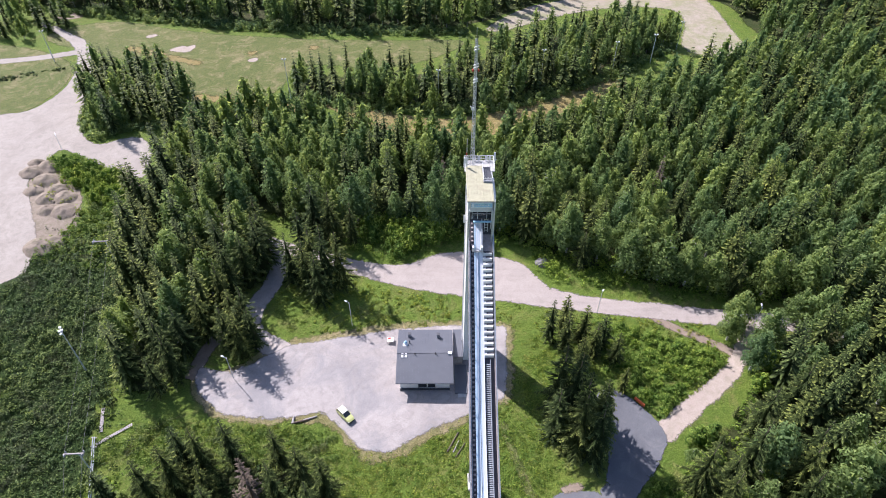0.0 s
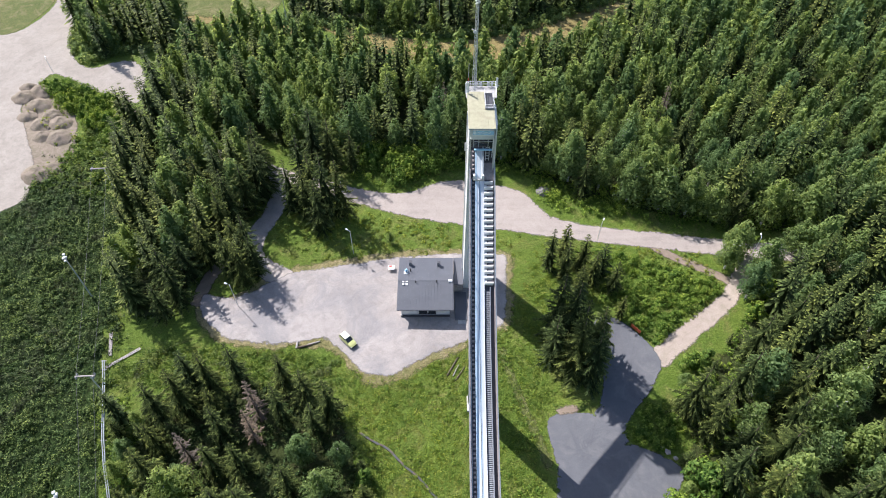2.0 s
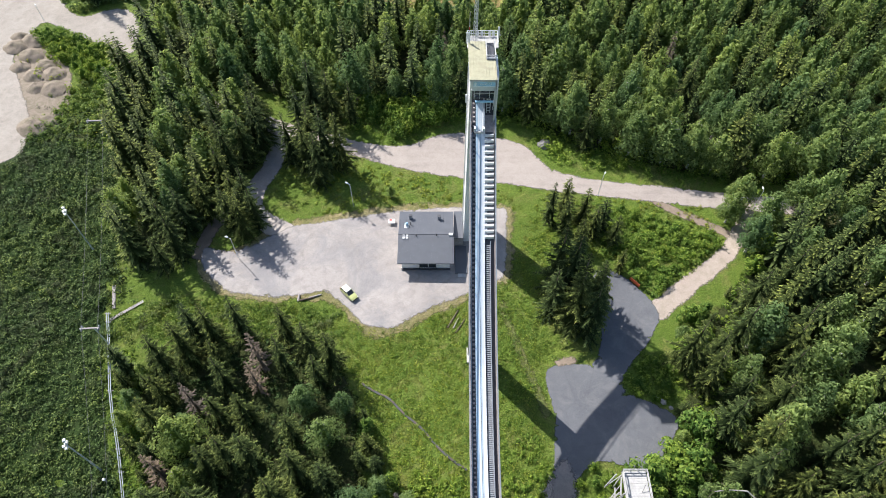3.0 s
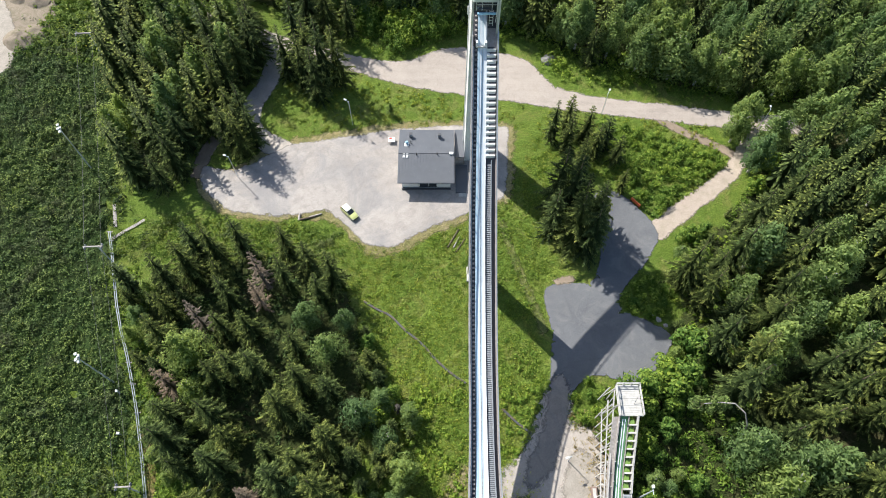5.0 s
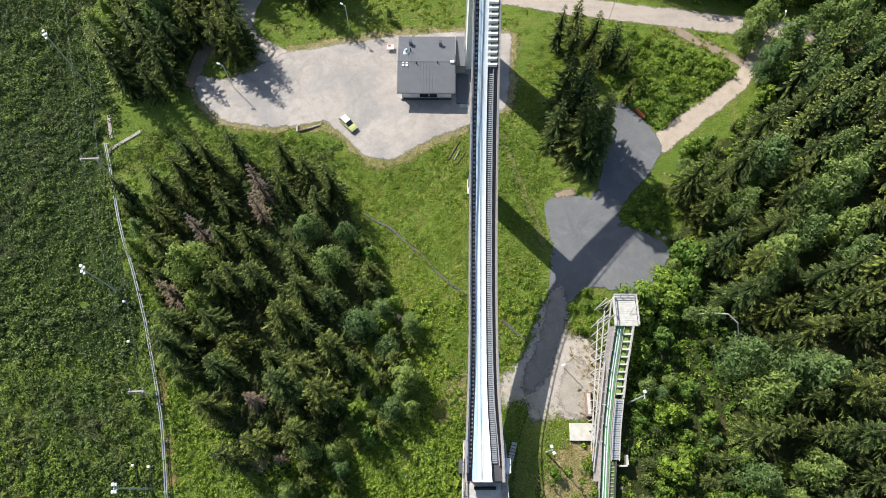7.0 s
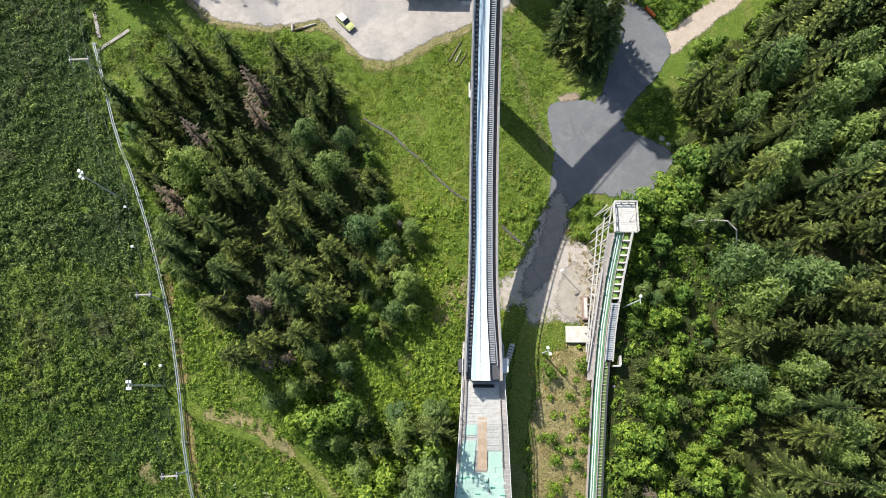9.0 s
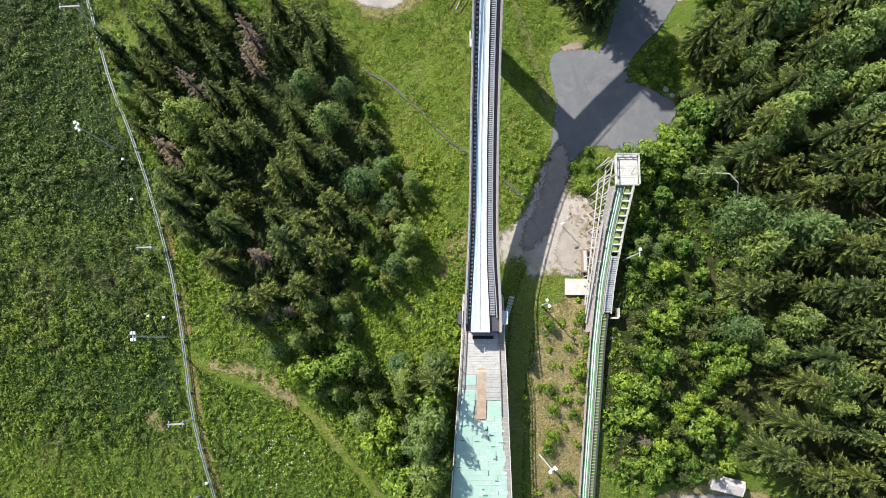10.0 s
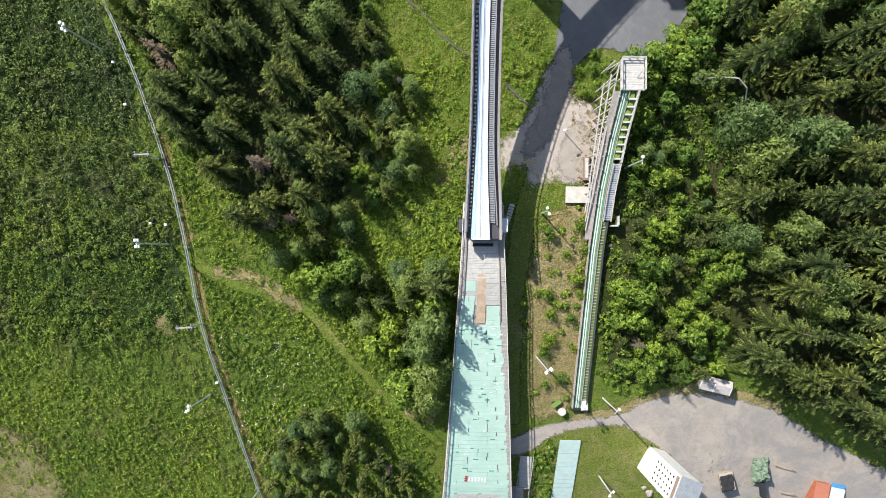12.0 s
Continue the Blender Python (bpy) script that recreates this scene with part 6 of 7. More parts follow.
for x, y in ((-11.6, 85.3), (-10.4, 85.3), (-11.6, 86.3), (-10.4, 86.3)):
    part("leg", beam(B(), (x, y, 0), (x, y, 0.7), 0.08), M["wood_pale"], pallet)


# ---------------------------------------------------------------- car
def hatchback(at, turn):
    lime = plain("lime_paint", (0.48, 0.50, 0.20), 0.3, scale=0.8, var=0.05, dirt_amount=0.08, spec=0.5)
    cream = plain("cream_paint", (0.72, 0.72, 0.58), 0.3, scale=0.8, var=0.05, dirt_amount=0.08, spec=0.5)
    c = thing("hatchback_car", "small lime-yellow hatchback with cream roof, parked on gravel", "car", at, turn)

    def ring(x, w, lo, hi):
        return [(x, -w, lo), (x, w, lo), (x, w * 1.02, (lo + hi) / 2), (x, w * 0.9, hi), (x, -w * 0.9, hi), (x, -w * 1.02, (lo + hi) / 2)]
    part("body", loft(B(), [ring(-2.0, 0.70, 0.40, 0.75), ring(-1.85, 0.80, 0.28, 0.92), ring(-0.8, 0.84, 0.25, 0.95), ring(0.9, 0.84, 0.25, 0.92), ring(1.6, 0.80, 0.27, 0.82), ring(2.0, 0.66, 0.38, 0.66)]), lime, c)
    part("cabin", loft(B(), [ring(-1.85, 0.72, 0.90, 0.95), ring(-1.5, 0.70, 0.90, 1.42), ring(0.05, 0.70, 0.90, 1.46), ring(0.85, 0.72, 0.90, 0.94)]), M["glass"], c, "dark glass cabin")
    part("roof", bevel(box(B(), (-1.55, -0.62, 1.42), (0.1, 0.62, 1.50)), 0.03), cream, c)
    for y in (-0.66, 0.66):
        part("pillar", beam(B(), (0.05, y, 1.44), (0.85, y, 0.93), 0.07), lime, c)
        part("pillar", beam(B(), (-0.75, y * 1.03, 0.95), (-0.75, y, 1.44), 0.09), lime, c)
        part("pillar", beam(B(), (-1.9, y, 0.93), (-1.5, y, 1.44), 0.09), lime, c)
        part("headlight", bevel(box(B(), (1.86, y - 0.14, 0.55), (1.98, y + 0.12, 0.70)), 0.02), M["white_paint"], c)
        part("tail_light", bevel(box(B(), (-2.0, y - 0.08, 0.65), (-1.9, y + 0.1, 0.88)), 0.02), red, c)
        part("mirror", bevel(box(B(), (0.55, y * 1.3 - 0.08, 0.95), (0.70, y * 1.3 + 0.08, 1.07)), 0.02), lime, c)
        for x in (-1.3, 1.3):
            w = part("wheel", beam(B(), (x, y * 1.1 - 0.1, 0.3), (x, y * 1.1 + 0.1, 0.3), 0.6, n=16), M["rubber"], c)
            part("rim", beam(B(), (x, y * 1.1 - 0.105, 0.3), (x, y * 1.1 + 0.105, 0.3), 0.36, n=12), M["steel"], w)
    part("bumper", bevel(box(B(), (1.93, -0.6, 0.35), (2.06, 0.6, 0.5)), 0.03), M["rubber"], c)
    part("bumper", bevel(box(B(), (-2.08, -0.65, 0.38), (-1.95, 0.65, 0.55)), 0.03), M["rubber"], c)
    return c


hatchback((-18.6, 67.4, 0.14), -46)


# ---------------------------------------------------------------- small ski jump
_sy = np.array((25.4, 18, 10, 0, -14, -29.2))
_sz = np.array((6.6, 3.2, 0.6, -2.2, -5.9, -10.9))
_sx = np.array((28.7, 27.6, 26.6, 25.9, 25.4, 25.1))


def hop(y, dx=0.0, dz=0.0):
    return (float(np.interp(y, _sy[::-1], _sx[::-1])) + dx, y, float(np.interp(y, _sy[::-1], _sz[::-1])) + dz)


def hop_bar(x0, x1, z0, z1, y0, y1, step=1.8):
    out = []
    for y in along(y0, y1, step):
        (a, _, z), (b, _, _) = hop(y, x0), hop(y, x1)
        out.append([(a, y, z + z0), (b, y, z + z0), (b, y, z + z1), (a, y, z + z1)])
    return loft(B(), out)


turf = plain("green_turf", (0.16, 0.26, 0.06), 0.9, scale=4, var=0.35, dirt_amount=0.2)
track_green = plain("green_track", (0.13, 0.29, 0.13), 0.75, scale=1.5, var=0.3, dirt=(0.3, 0.40, 0.26), dirt_amount=0.45)
small = thing("small_ski_jump", "small wooden ski jump with green track and start platform", "ski jump")
part("track_bed", hop_bar(-0.55, 0.55, -0.35, 0.0, -29.2, 25.4), track_green, small, "green plastic track")
for x in (-0.30, 0.08):
    part("track_rail", hop_bar(x, x + 0.16, 0.0, 0.05, -29.2, 25.0), M["track_white"], small, "white ski rail")
part("edge_board", hop_bar(-0.95, -0.75, -0.5, 0.35, -29.2, 25.4), M["wood_grey"], small)
part("edge_board", hop_bar(0.62, 0.74, -0.4, 0.25, -29.2, 25.4), M["wood_grey"], small)
part("side_board", hop_bar(1.55, 1.75, -0.5, 0.35, -29.2, 5), M["dark_steel"], small)
part("left_walk", hop_bar(-0.75, -0.55, -0.4, -0.1, -29.2, 25.4), M["dark_steel"], small)
part("left_deck", hop_bar(-1.75, -0.95, -0.42, -0.12, 2.0, 25.4), M["wood_grey"], small, "weathered grey boards beside the track")
part("platform", box(B(), (27.8, 25.4, 6.7), (31.5, 30.4, 7.0)), M["wood_pale"], small)
deckboard = mesh_of("platform_board", box(B(), (27.85, -0.17, 7.0), (31.45, 0.17, 7.04)), M["wood_pale"])
for y in along(25.7, 30.2, 0.38):
    shared("platform_board", deckboard, pose(0, y, 0), small)
bm = B()
for (xa, ya), (xb, yb) in (((27.8, 25.4), (27.8, 30.4)), ((27.8, 30.4), (31.5, 30.4)), ((31.5, 30.4), (31.5, 25.4))):
    for z in (7.5, 8.0):
        beam(bm, (xa, ya, z), (xb, yb, z), 0.10, 0.14)
    for k in range(4):
        beam(bm, (xa + (xb - xa) * k / 3, ya + (yb - ya) * k / 3, 6.7), (xa + (xb - xa) * k / 3, ya + (yb - ya) * k / 3, 8.05), 0.12)
part("platform_railing", bm, M["wood_pale"], small)
part("handle_bar", beam(B(), (30.3, 27.2, 7.1), (30.8, 28.0, 7.9), 0.06, n=6), M["dark_steel"], small)
bench2 = mesh_of("start_bench", box(B(), (0.05, -0.12, -0.4), (1.2, 0.12, 0.05)), M["wood_pale"])
turf2 = mesh_of("turf_step", box(B(), (-0.08, 0.12, -0.55), (0.92, 0.92, -0.02)), turf)
for i in range(9):
    y = 15.2 + i * 1.12
    m = pose(*hop(y, 0.78, 0.35))
    shared("start_bench", bench2, m, small)
    shared("turf_step", turf2, m, small)
part("stair_side", hop_bar(1.95, 2.15, -0.6, 0.9, 14.5, 25.4), M["wood_pale"], small)
grate = mesh_of("stair_tread", box(B(), (-0.62, -0.15, -0.03), (0.62, 0.15, 0.03)), M["steel"])
for y in along(5.4, 14.3, 0.36):
    shared("stair_tread", grate, pose(*hop(y, 1.45, 0.15)), small)
part("stair_rail", hop_bar(0.75, 0.85, 0.5, 0.65, 5, 14.5), M["wood_pale"], small)
part("stair_rail", hop_bar(2.05, 2.15, 0.3, 0.7, 5, 14.5), M["wood_pale"], small)
part("rung_bed", hop_bar(0.78, 1.55, -0.4, -0.08, -29.0, 5), turf, small)
rung2 = mesh_of("rung", box(B(), (-0.32, -0.06, -0.05), (0.32, 0.06, 0.05)), M["wood_grey"])
for y in along(-28.6, 4.6, 0.55):
    shared("rung", rung2, pose(*hop(y, 1.15, 0.0)), small)
for y in along(8, 30, 2.7):
    top = 6.7 if y > 25.4 else hop(y)[2] - 0.4
    x = 27.9 if y > 25.4 else hop(y)[0] - 0.8
    for dx in (0.0, -1.4):
        g0 = float(land(x + dx, y))
        part("trestle_post", beam(B(), (x + dx, y, g0 - 0.2), (x + dx * 0.7, y, top + (1.0 if dx == 0 else 0.2)), 0.16), M["wood_pale"], small)
    if top > 1:
        part("trestle_strut", beam(B(), (x - 1.4, y, float(land(x, y)) + 0.3), (x, y, top), 0.12), M["wood_pale"], small)
        g1 = float(land(x + 3, y))
        part("trestle_post", beam(B(), (x + 3.2, y, g1 - 0.2), (x + 3.2, y, top - 0.3), 0.18), M["wood_pale"], small)
def leaning(k, f):
    """A point on one of the three long timbers beside the trestle, f = 0 at the foot."""
    foot, head = Vector(hop(3.5 + 1.5 * k, -1.9 - 0.25 * k, 0.1)), Vector((27.6 - 0.85 * k, 29.6 - 1.2 * k, 6.9 - 1.5 * k))
    return foot.lerp(head, f)


for k in range(3):
    part("trestle_brace", beam(B(), leaning(k, 0), leaning(k, 1), 0.17), M["wood_pale"], small)
for i in range(12):
    f = 0.16 + 0.075 * i
    part("trestle_tie", beam(B(), leaning(0, f) + Vector((0.5, 0, 0)), leaning(2, f), 0.10), M["wood_pale"], small)
    q = leaning(2, f)
    part("trestle_post", beam(B(), (q.x - 0.25, q.y, float(land(q.x, q.y)) - 0.2), q + Vector((0, 0, 0.15)), 0.14), M["wood_pale"], small)
    if i % 2 == 0:
        part("trestle_strut", beam(B(), leaning(0, f), leaning(2, min(1, f + 0.14)), 0.09), M["wood_grey"], small)
part("end_plate", box(B(), (24.0, -29.6, -11.6), (26.2, -29.1, -10.8)), M["rubber"], small)
part("mount_frame", box(box(B(), (28.5, 4.2, -2.3), (29.8, 4.45, -0.2)), (29.6, 4.2, -2.3), (29.8, 6.0, -0.2)), M["wood_pale"], small)

locker = thing("locker_box", "white metal box at the foot of the small jump", "box", (26.4, -28.6, float(land(26.4, -28.6))))
part("body", bevel(box(B(), (-0.55, -0.85, 0), (0.55, 0.85, 1.0)), 0.04), M["white_paint"], locker)
part("lid", bevel(box(B(), (-0.6, -0.9, 1.0), (0.6, 0.9, 1.08)), 0.02), M["white_paint"], locker)
reel = thing("cable_reel", "grey cable reel lying on grass", "reel", (22.4, -30.0, float(land(22.4, -30.0))))
part("disc", beam(B(), (0, 0, 0.75), (0, 0, 0.85), 1.5, n=20), M["concrete"], reel)
part("disc", beam(B(), (0, 0, 0.0), (0, 0, 0.1), 1.5, n=20), M["concrete"], reel)
part("core", beam(B(), (0, 0, 0.1), (0, 0, 0.75), 0.8, n=14), M["wood_grey"], reel)
cart = thing("green_cart", "green steel cart beside the path", "cart", (21.3, -28.4, float(land(21.3, -28.4))), 35)
part("frame", box(B(), (-0.9, -0.4, 0.4), (0.9, 0.4, 0.7)), turf, cart)
part("handle", beam(B(), (0.9, 0, 0.6), (2.0, 0, 0.9), 0.08), turf, cart)
for y in (-0.5, 0.5):
    part("wheel", beam(B(), (-0.4, y - 0.06, 0.3), (-0.4, y + 0.06, 0.3), 0.6, n=12), M["rubber"], cart)
slab = tagged(part("concrete_slab", bevel(box(B(), (20.9, 8.2, -2.2), (26.1, 11.0, -1.15)), 0.04), plain("chalky_slab", (0.52, 0.49, 0.44), 0.85, scale=1.2, var=0.25, dirt=(0.22, 0.22, 0.12), dirt_amount=0.6)), "pale concrete slab beside the small jump", "slab")
bin_ = thing("tool_bench", "dark timber bench box at the trestle", "bench", (24.2, 14.0, float(land(24.2, 14.0))))
part("box", bevel(box(B(), (-0.45, -2.0, 0), (0.45, 2.0, 1.0)), 0.03), M["wood_red"], bin_)
part("lid", box(B(), (-0.25, -1.7, 1.0), (0.25, 1.7, 1.06)), M["wood_pale"], bin_)


# ---------------------------------------------------------------- lamps, lift and pipes
lamp_metal = plain("lamp_grey", (0.62, 0.64, 0.66), 0.4, 0.3, var=0.1, dirt_amount=0.1)


def floodlight(x, y, h, heads, face):
    z = float(land(x, y))
    m = thing("floodlight_mast", "grey steel floodlight mast with white lamp heads", "floodlight", (x, y, z - 0.1), face, group="floodlight masts")
    part("pole", loft(B(), [[(r * math.cos(k * math.pi / 4), r * math.sin(k * math.pi / 4), zz) for k in range(8)] for r, zz in ((0.17, 0), (0.13, h * 0.5), (0.08, h))]), lamp_metal, m)
    part("cross_arm", beam(B(), (0, -0.6, h - 0.2), (0, 0.6, h - 0.2), 0.1), lamp_metal, m)
    if heads > 2:
        part("cross_arm", beam(B(), (0, -0.5, h - 1.0), (0, 0.5, h - 1.0), 0.1), lamp_metal, m)
    for k in range(heads):
        yy, zz = (-0.5 if k % 2 else 0.5), h + 0.1 - 0.8 * (k // 2)
        hd = part("lamp_head", bevel(box(B(), (-0.18, yy - 0.24, zz - 0.16), (0.26, yy + 0.24, zz + 0.12)), 0.05), M["white_paint"], m, "white floodlight head")
        part("lens", box(B(), (0.26, yy - 0.19, zz - 0.12), (0.28, yy + 0.19, zz + 0.08)), M["glass"], hd)
    return m


for x, y, h, n, a in ((-56.7, 32.8, 13.1, 4, 200), (-47.4, 0.7, 12.1, 4, 190), (-42.9, -27.1, 10.9, 3, 160), (17.1, -19.3, 13.5, 3, 300), (29.9, -27.3, 9.8, 1, 320), (31.0, -44.2, 9.0, 2, 320),
                      (16.9, 6.4, 6.5, 2, 20), (30.9, 14.2, 9.5, 1, 0), (-73.4, 78.6, 13.1, 4, 200), (-51.0, 191.8, 14.3, 2, 90), (-144.5, 220.6, 12.0, 2, 120), (-0.7, 191.7, 10.5, 2, 90), (36.0, 205.8, 11.0, 2, 90), (62.8, 212.0, 11.0, 2, 90), (78.0, 217.7, 11.0, 2, 90), (91.0, 229.3, 11.0, 2, 90)):
    floodlight(x, y, h, n, a)


def street_lamp(x, y, h, face):
    z = float(land(x, y))
    m = thing("street_lamp", "slim grey lamp post beside the path", "street lamp", (x, y, z - 0.05), face, group="street lamps")
    part("pole", beam(B(), (0, 0, 0), (0, 0, h), 0.13, n=8), lamp_metal, m)
    part("arm", beam(B(), (0, 0, h - 0.05), (0.7, 0, h + 0.12), 0.08, n=6), lamp_metal, m)
    part("lamp_head", bevel(box(B(), (0.5, -0.16, h + 0.06), (1.15, 0.16, h + 0.24)), 0.05), M["white_paint"], m)


for x, y, h, a in ((-24.3, 109.9, 4.5, 80), (-19.7, 90.5, 7.3, 150), (-42.3, 76.2, 7.1, 160), (35.0, 93.8, 6.6, 60), (68.3, 89.3, 6.4, 80), (-115.1, 161.0, 5.1, 120), (20.5, 20.0, 4.0, 200)):
    street_lamp(x, y, h, a)


def lift_pylon(x, y, h, arm):
    z = float(land(x, y))
    m = thing("ski_lift_pylon", "ski lift pylon with timber cross arm and pulleys", "lift pylon", (x, y, z - 0.1), 3, group="ski lift pylons")
    part("post", beam(B(), (0, 0, 0), (0, 0, h), 0.26, n=10), lamp_metal, m)
    part("cross_arm", beam(B(), (0.9, 0, h), (-arm, 0, h), 0.22, 0.26), M["wood_grey"], m)
    for px in (0.75, -arm + 0.3):
        for dy in (-0.35, 0.35):
            part("pulley", beam(B(), (px - 0.05, dy, h + 0.1), (px + 0.05, dy, h + 0.1), 0.42, n=14), M["grid_steel"], m)
        part("pulley_frame", bevel(box(B(), (px - 0.14, -0.5, h - 0.2), (px + 0.14, 0.5, h)), 0.03), M["grid_steel"], m)
    return z + h


PYLONS = ((-62.9, 56.2, 6.5, 2.6), (-48.0, 15.0, 6.5, 1.6), (-43.1, -13.4, 6.5, 1.9), (-79.0, 110.0, 8.0, 3.0), (-36.2, -48.0, 6.5, 2.8))
tops_ = [(x, y, lift_pylon(x, y, h, a), a) for x, y, h, a in PYLONS]
tops_.sort(key=lambda p: p[1])
rope = thing("lift_rope", "thin steel ski lift rope between pylons", "cable")
bm = B()
for (xa, ya, za, a0), (xb, yb, zb, a1) in zip(tops_, tops_[1:]):
    for side in (0, 1):
        pa = Vector((xa + (0.75 if side else -a0 + 0.3), ya, za + 0.35))
        pb = Vector((xb + (0.75 if side else -a1 + 0.3), yb, zb + 0.35))
        last = pa
        for k in range(1, 7):
            p = pa.lerp(pb, k / 6) - Vector((0, 0, 3.2 * (k / 6) * (1 - k / 6)))
            beam(bm, last, p, 0.022, n=4)
            last = p
part("strand", bm, M["dark_steel"], rope)

PIPE = smooth_loop([(-65.1, 62.8), (-63.3, 57.8), (-58.9, 44.8), (-55.5, 38), (-53.6, 33.3), (-51.2, 27.1), (-47.6, 16.3), (-45.9, 9.6), (-44.1, -1), (-43.2, -13.1), (-40.1, -27.3), (-36.4, -45.7), (-34, -60)], 2.0, 0.08, 2, closed=False)
pipes = thing("snowmaking_pipes", "pair of galvanised pipes running down the slope", "pipeline")
for off in (-0.17, 0.17):
    part("pipe", loft(B(), [[(x + off + 0.10 * math.cos(k * 0.785), y, float(land(x, y)) + 0.75 + 0.10 * math.sin(k * 0.785)) for k in range(8)] for x, y in PIPE]), M["steel"], pipes)
cradle = mesh_of("pipe_cradle", box(box(B(), (-0.55, -0.08, 0.45), (0.55, 0.08, 0.60)), (-0.08, -0.08, -0.2), (0.08, 0.08, 0.45)), M["wood_grey"])
for x, y in PIPE[::3]:
    shared("pipe_cradle", cradle, pose(x, y, float(land(x, y))), pipes)
sheet("pipe_trail", strip([(x + 0.9, y) for x, y in PIPE[len(PIPE) // 2 - 6::4]], 1.5), M["straw"], 0.07, "dry trodden strip beside the pipes", "path", 2.0, 0.25)
for x, y in ((-52.5, 24.0), (-46.4, 4.0), (-54.4, 31.0), (-40.2, -24.5), (-49.0, 4.2)):
    hyd = thing("snow_hydrant", "white hydrant cap beside the pipes", "hydrant", (x - 0.9, y, float(land(x, y))))
    part("post", beam(B(), (0, 0, 0), (0, 0, 1.2), 0.2, n=8), lamp_metal, hyd)
    part("cap", bevel(box(B(), (-0.25, -0.2, 1.2), (0.25, 0.2, 1.5)), 0.05), M["white_paint"], hyd)
walk_a = thing("board_walk", "weathered boardwalk beside the slope", "boardwalk")
plankb = mesh_of("plank", box(B(), (-0.32, -0.17, 0), (0.32, 0.17, 0.06)), M["wood_grey"])
for (xa, ya), (xb, yb) in (((-66.1, 69.3), (-64.4, 63.6)), ((-64.3, 61.7), (-58.8, 66.3))):
    d = math.hypot(xb - xa, yb - ya)
    for k in range(int(d / 0.4)):
        f = k * 0.4 / d
        x, y = xa + (xb - xa) * f, ya + (yb - ya) * f
        shared("plank", plankb, pose(x, y, float(land(x, y)) + 0.12, 0, 0, math.degrees(math.atan2(yb - ya, xb - xa)) - 90), walk_a)

# ---------------------------------------------------------------- meadow details
for line in ([(-14.7, 48.3), (-11.9, 46.5), (-9.4, 45.5), (-7.2, 42.8), (-3.7, 40.1), (-1.2, 36.9), (1.6, 34.4), (4.0, 32.8)], [(10.1, 28.5), (12.2, 26.3), (14.6, 24.5)]):
    p = smooth_loop(line, 1.2, 0.05, 2, closed=False)
    ditch = thing("drain_channel", "open concrete drain channel across the meadow", "drain")
    for (xa, ya), (xb, yb) in zip(p, p[1:]):
        part("trough", beam(B(), (xa, ya, float(land(xa, ya)) + 0.12), (xb, yb, float(land(xb, yb)) + 0.12), 0.38, 0.12), M["drain"], ditch)
    for i, ((xa, ya), (xb, yb)) in enumerate(zip(p, p[1:])):
        if i % 3 == 1:
            part("cover", beam(B(), (xa, ya, float(land(xa, ya)) + 0.2), (xb, yb, float(land(xb, yb)) + 0.2), 0.2, 0.08), M["bark"], ditch)


def rock(name, label, at, size, seed, material, squash=0.6, group=""):
    bm = B()
    bmesh.ops.create_icosphere(bm, subdivisions=3, radius=1)
    for v in bm.verts:
        k = 1 + 0.34 * noise.noise(v.co * 1.3 + Vector((seed, 0, 0))) + 0.22 * noise.noise(v.co * 3.2 + Vector((seed, 3, 0)))
        v.co = Vector((v.co.x * k * size[0], v.co.y * k * size[1], v.co.z * k * squash * size[0]))
    ob = part(name, bm, material)
    ob.matrix_world = pose(at[0], at[1], float(land(*at)) + 0.12 * size[0], 0, 0, seed * 40)
    return tagged(ob, label, name.replace("_", " "), group)


rock("boulder", "large grey boulder at the road edge", (24.4, 109.9), (1.6, 1.4), 1, plain("grey_rock", (0.24, 0.225, 0.21), 0.9, scale=2.0, var=0.4))
heap_mat = gravel_mat("soil_heap", (0.29, 0.235, 0.18), (0.215, 0.172, 0.13), (0.115, 0.11, 0.06), 0.9)


def mound(label, at, size, seed):
    """A tipped heap: a rounded lump of loose soil with a slumped foot."""
    rings, sides = 9, 22
    V, F = [(0.0, 0.0, 0.0)], []
    for i in range(1, rings + 1):
        for k in range(sides):
            a, u = 6.283 * k / sides, i / rings
            q = size * u * (1 + 0.22 * noise.noise(Vector((math.cos(a), math.sin(a), seed))))
            V.append((q * math.cos(a), 0.8 * q * math.sin(a), 0.0))
    V = [(x, y, 0.42 * size * (1 - min(1, math.hypot(x, y / 0.8) / size) ** 1.7) + 0.42 * noise.noise(Vector((x * 0.7, y * 0.7, seed))) + 0.14 * noise.noise(Vector((x * 3, y * 3, seed))) - 0.15) for x, y, z in V]
    F = [(0, 1 + k, 1 + (k + 1) % sides) for k in range(sides)]
    for i in range(rings - 1):
        for k in range(sides):
            p, q = 1 + i * sides + k, 1 + i * sides + (k + 1) % sides
            F += [(p, p + sides, q), (q, p + sides, q + sides)]
    ob = arrays("soil_mound", V, F, heap_mat)
    ob.data.shade_smooth()
    ob.matrix_world = pose(at[0], at[1], float(land(*at)) + 0.1, 0, 0, -32 + 25 * math.sin(seed * 3.1))
    return tagged(ob, label, "soil mound", "soil mounds")


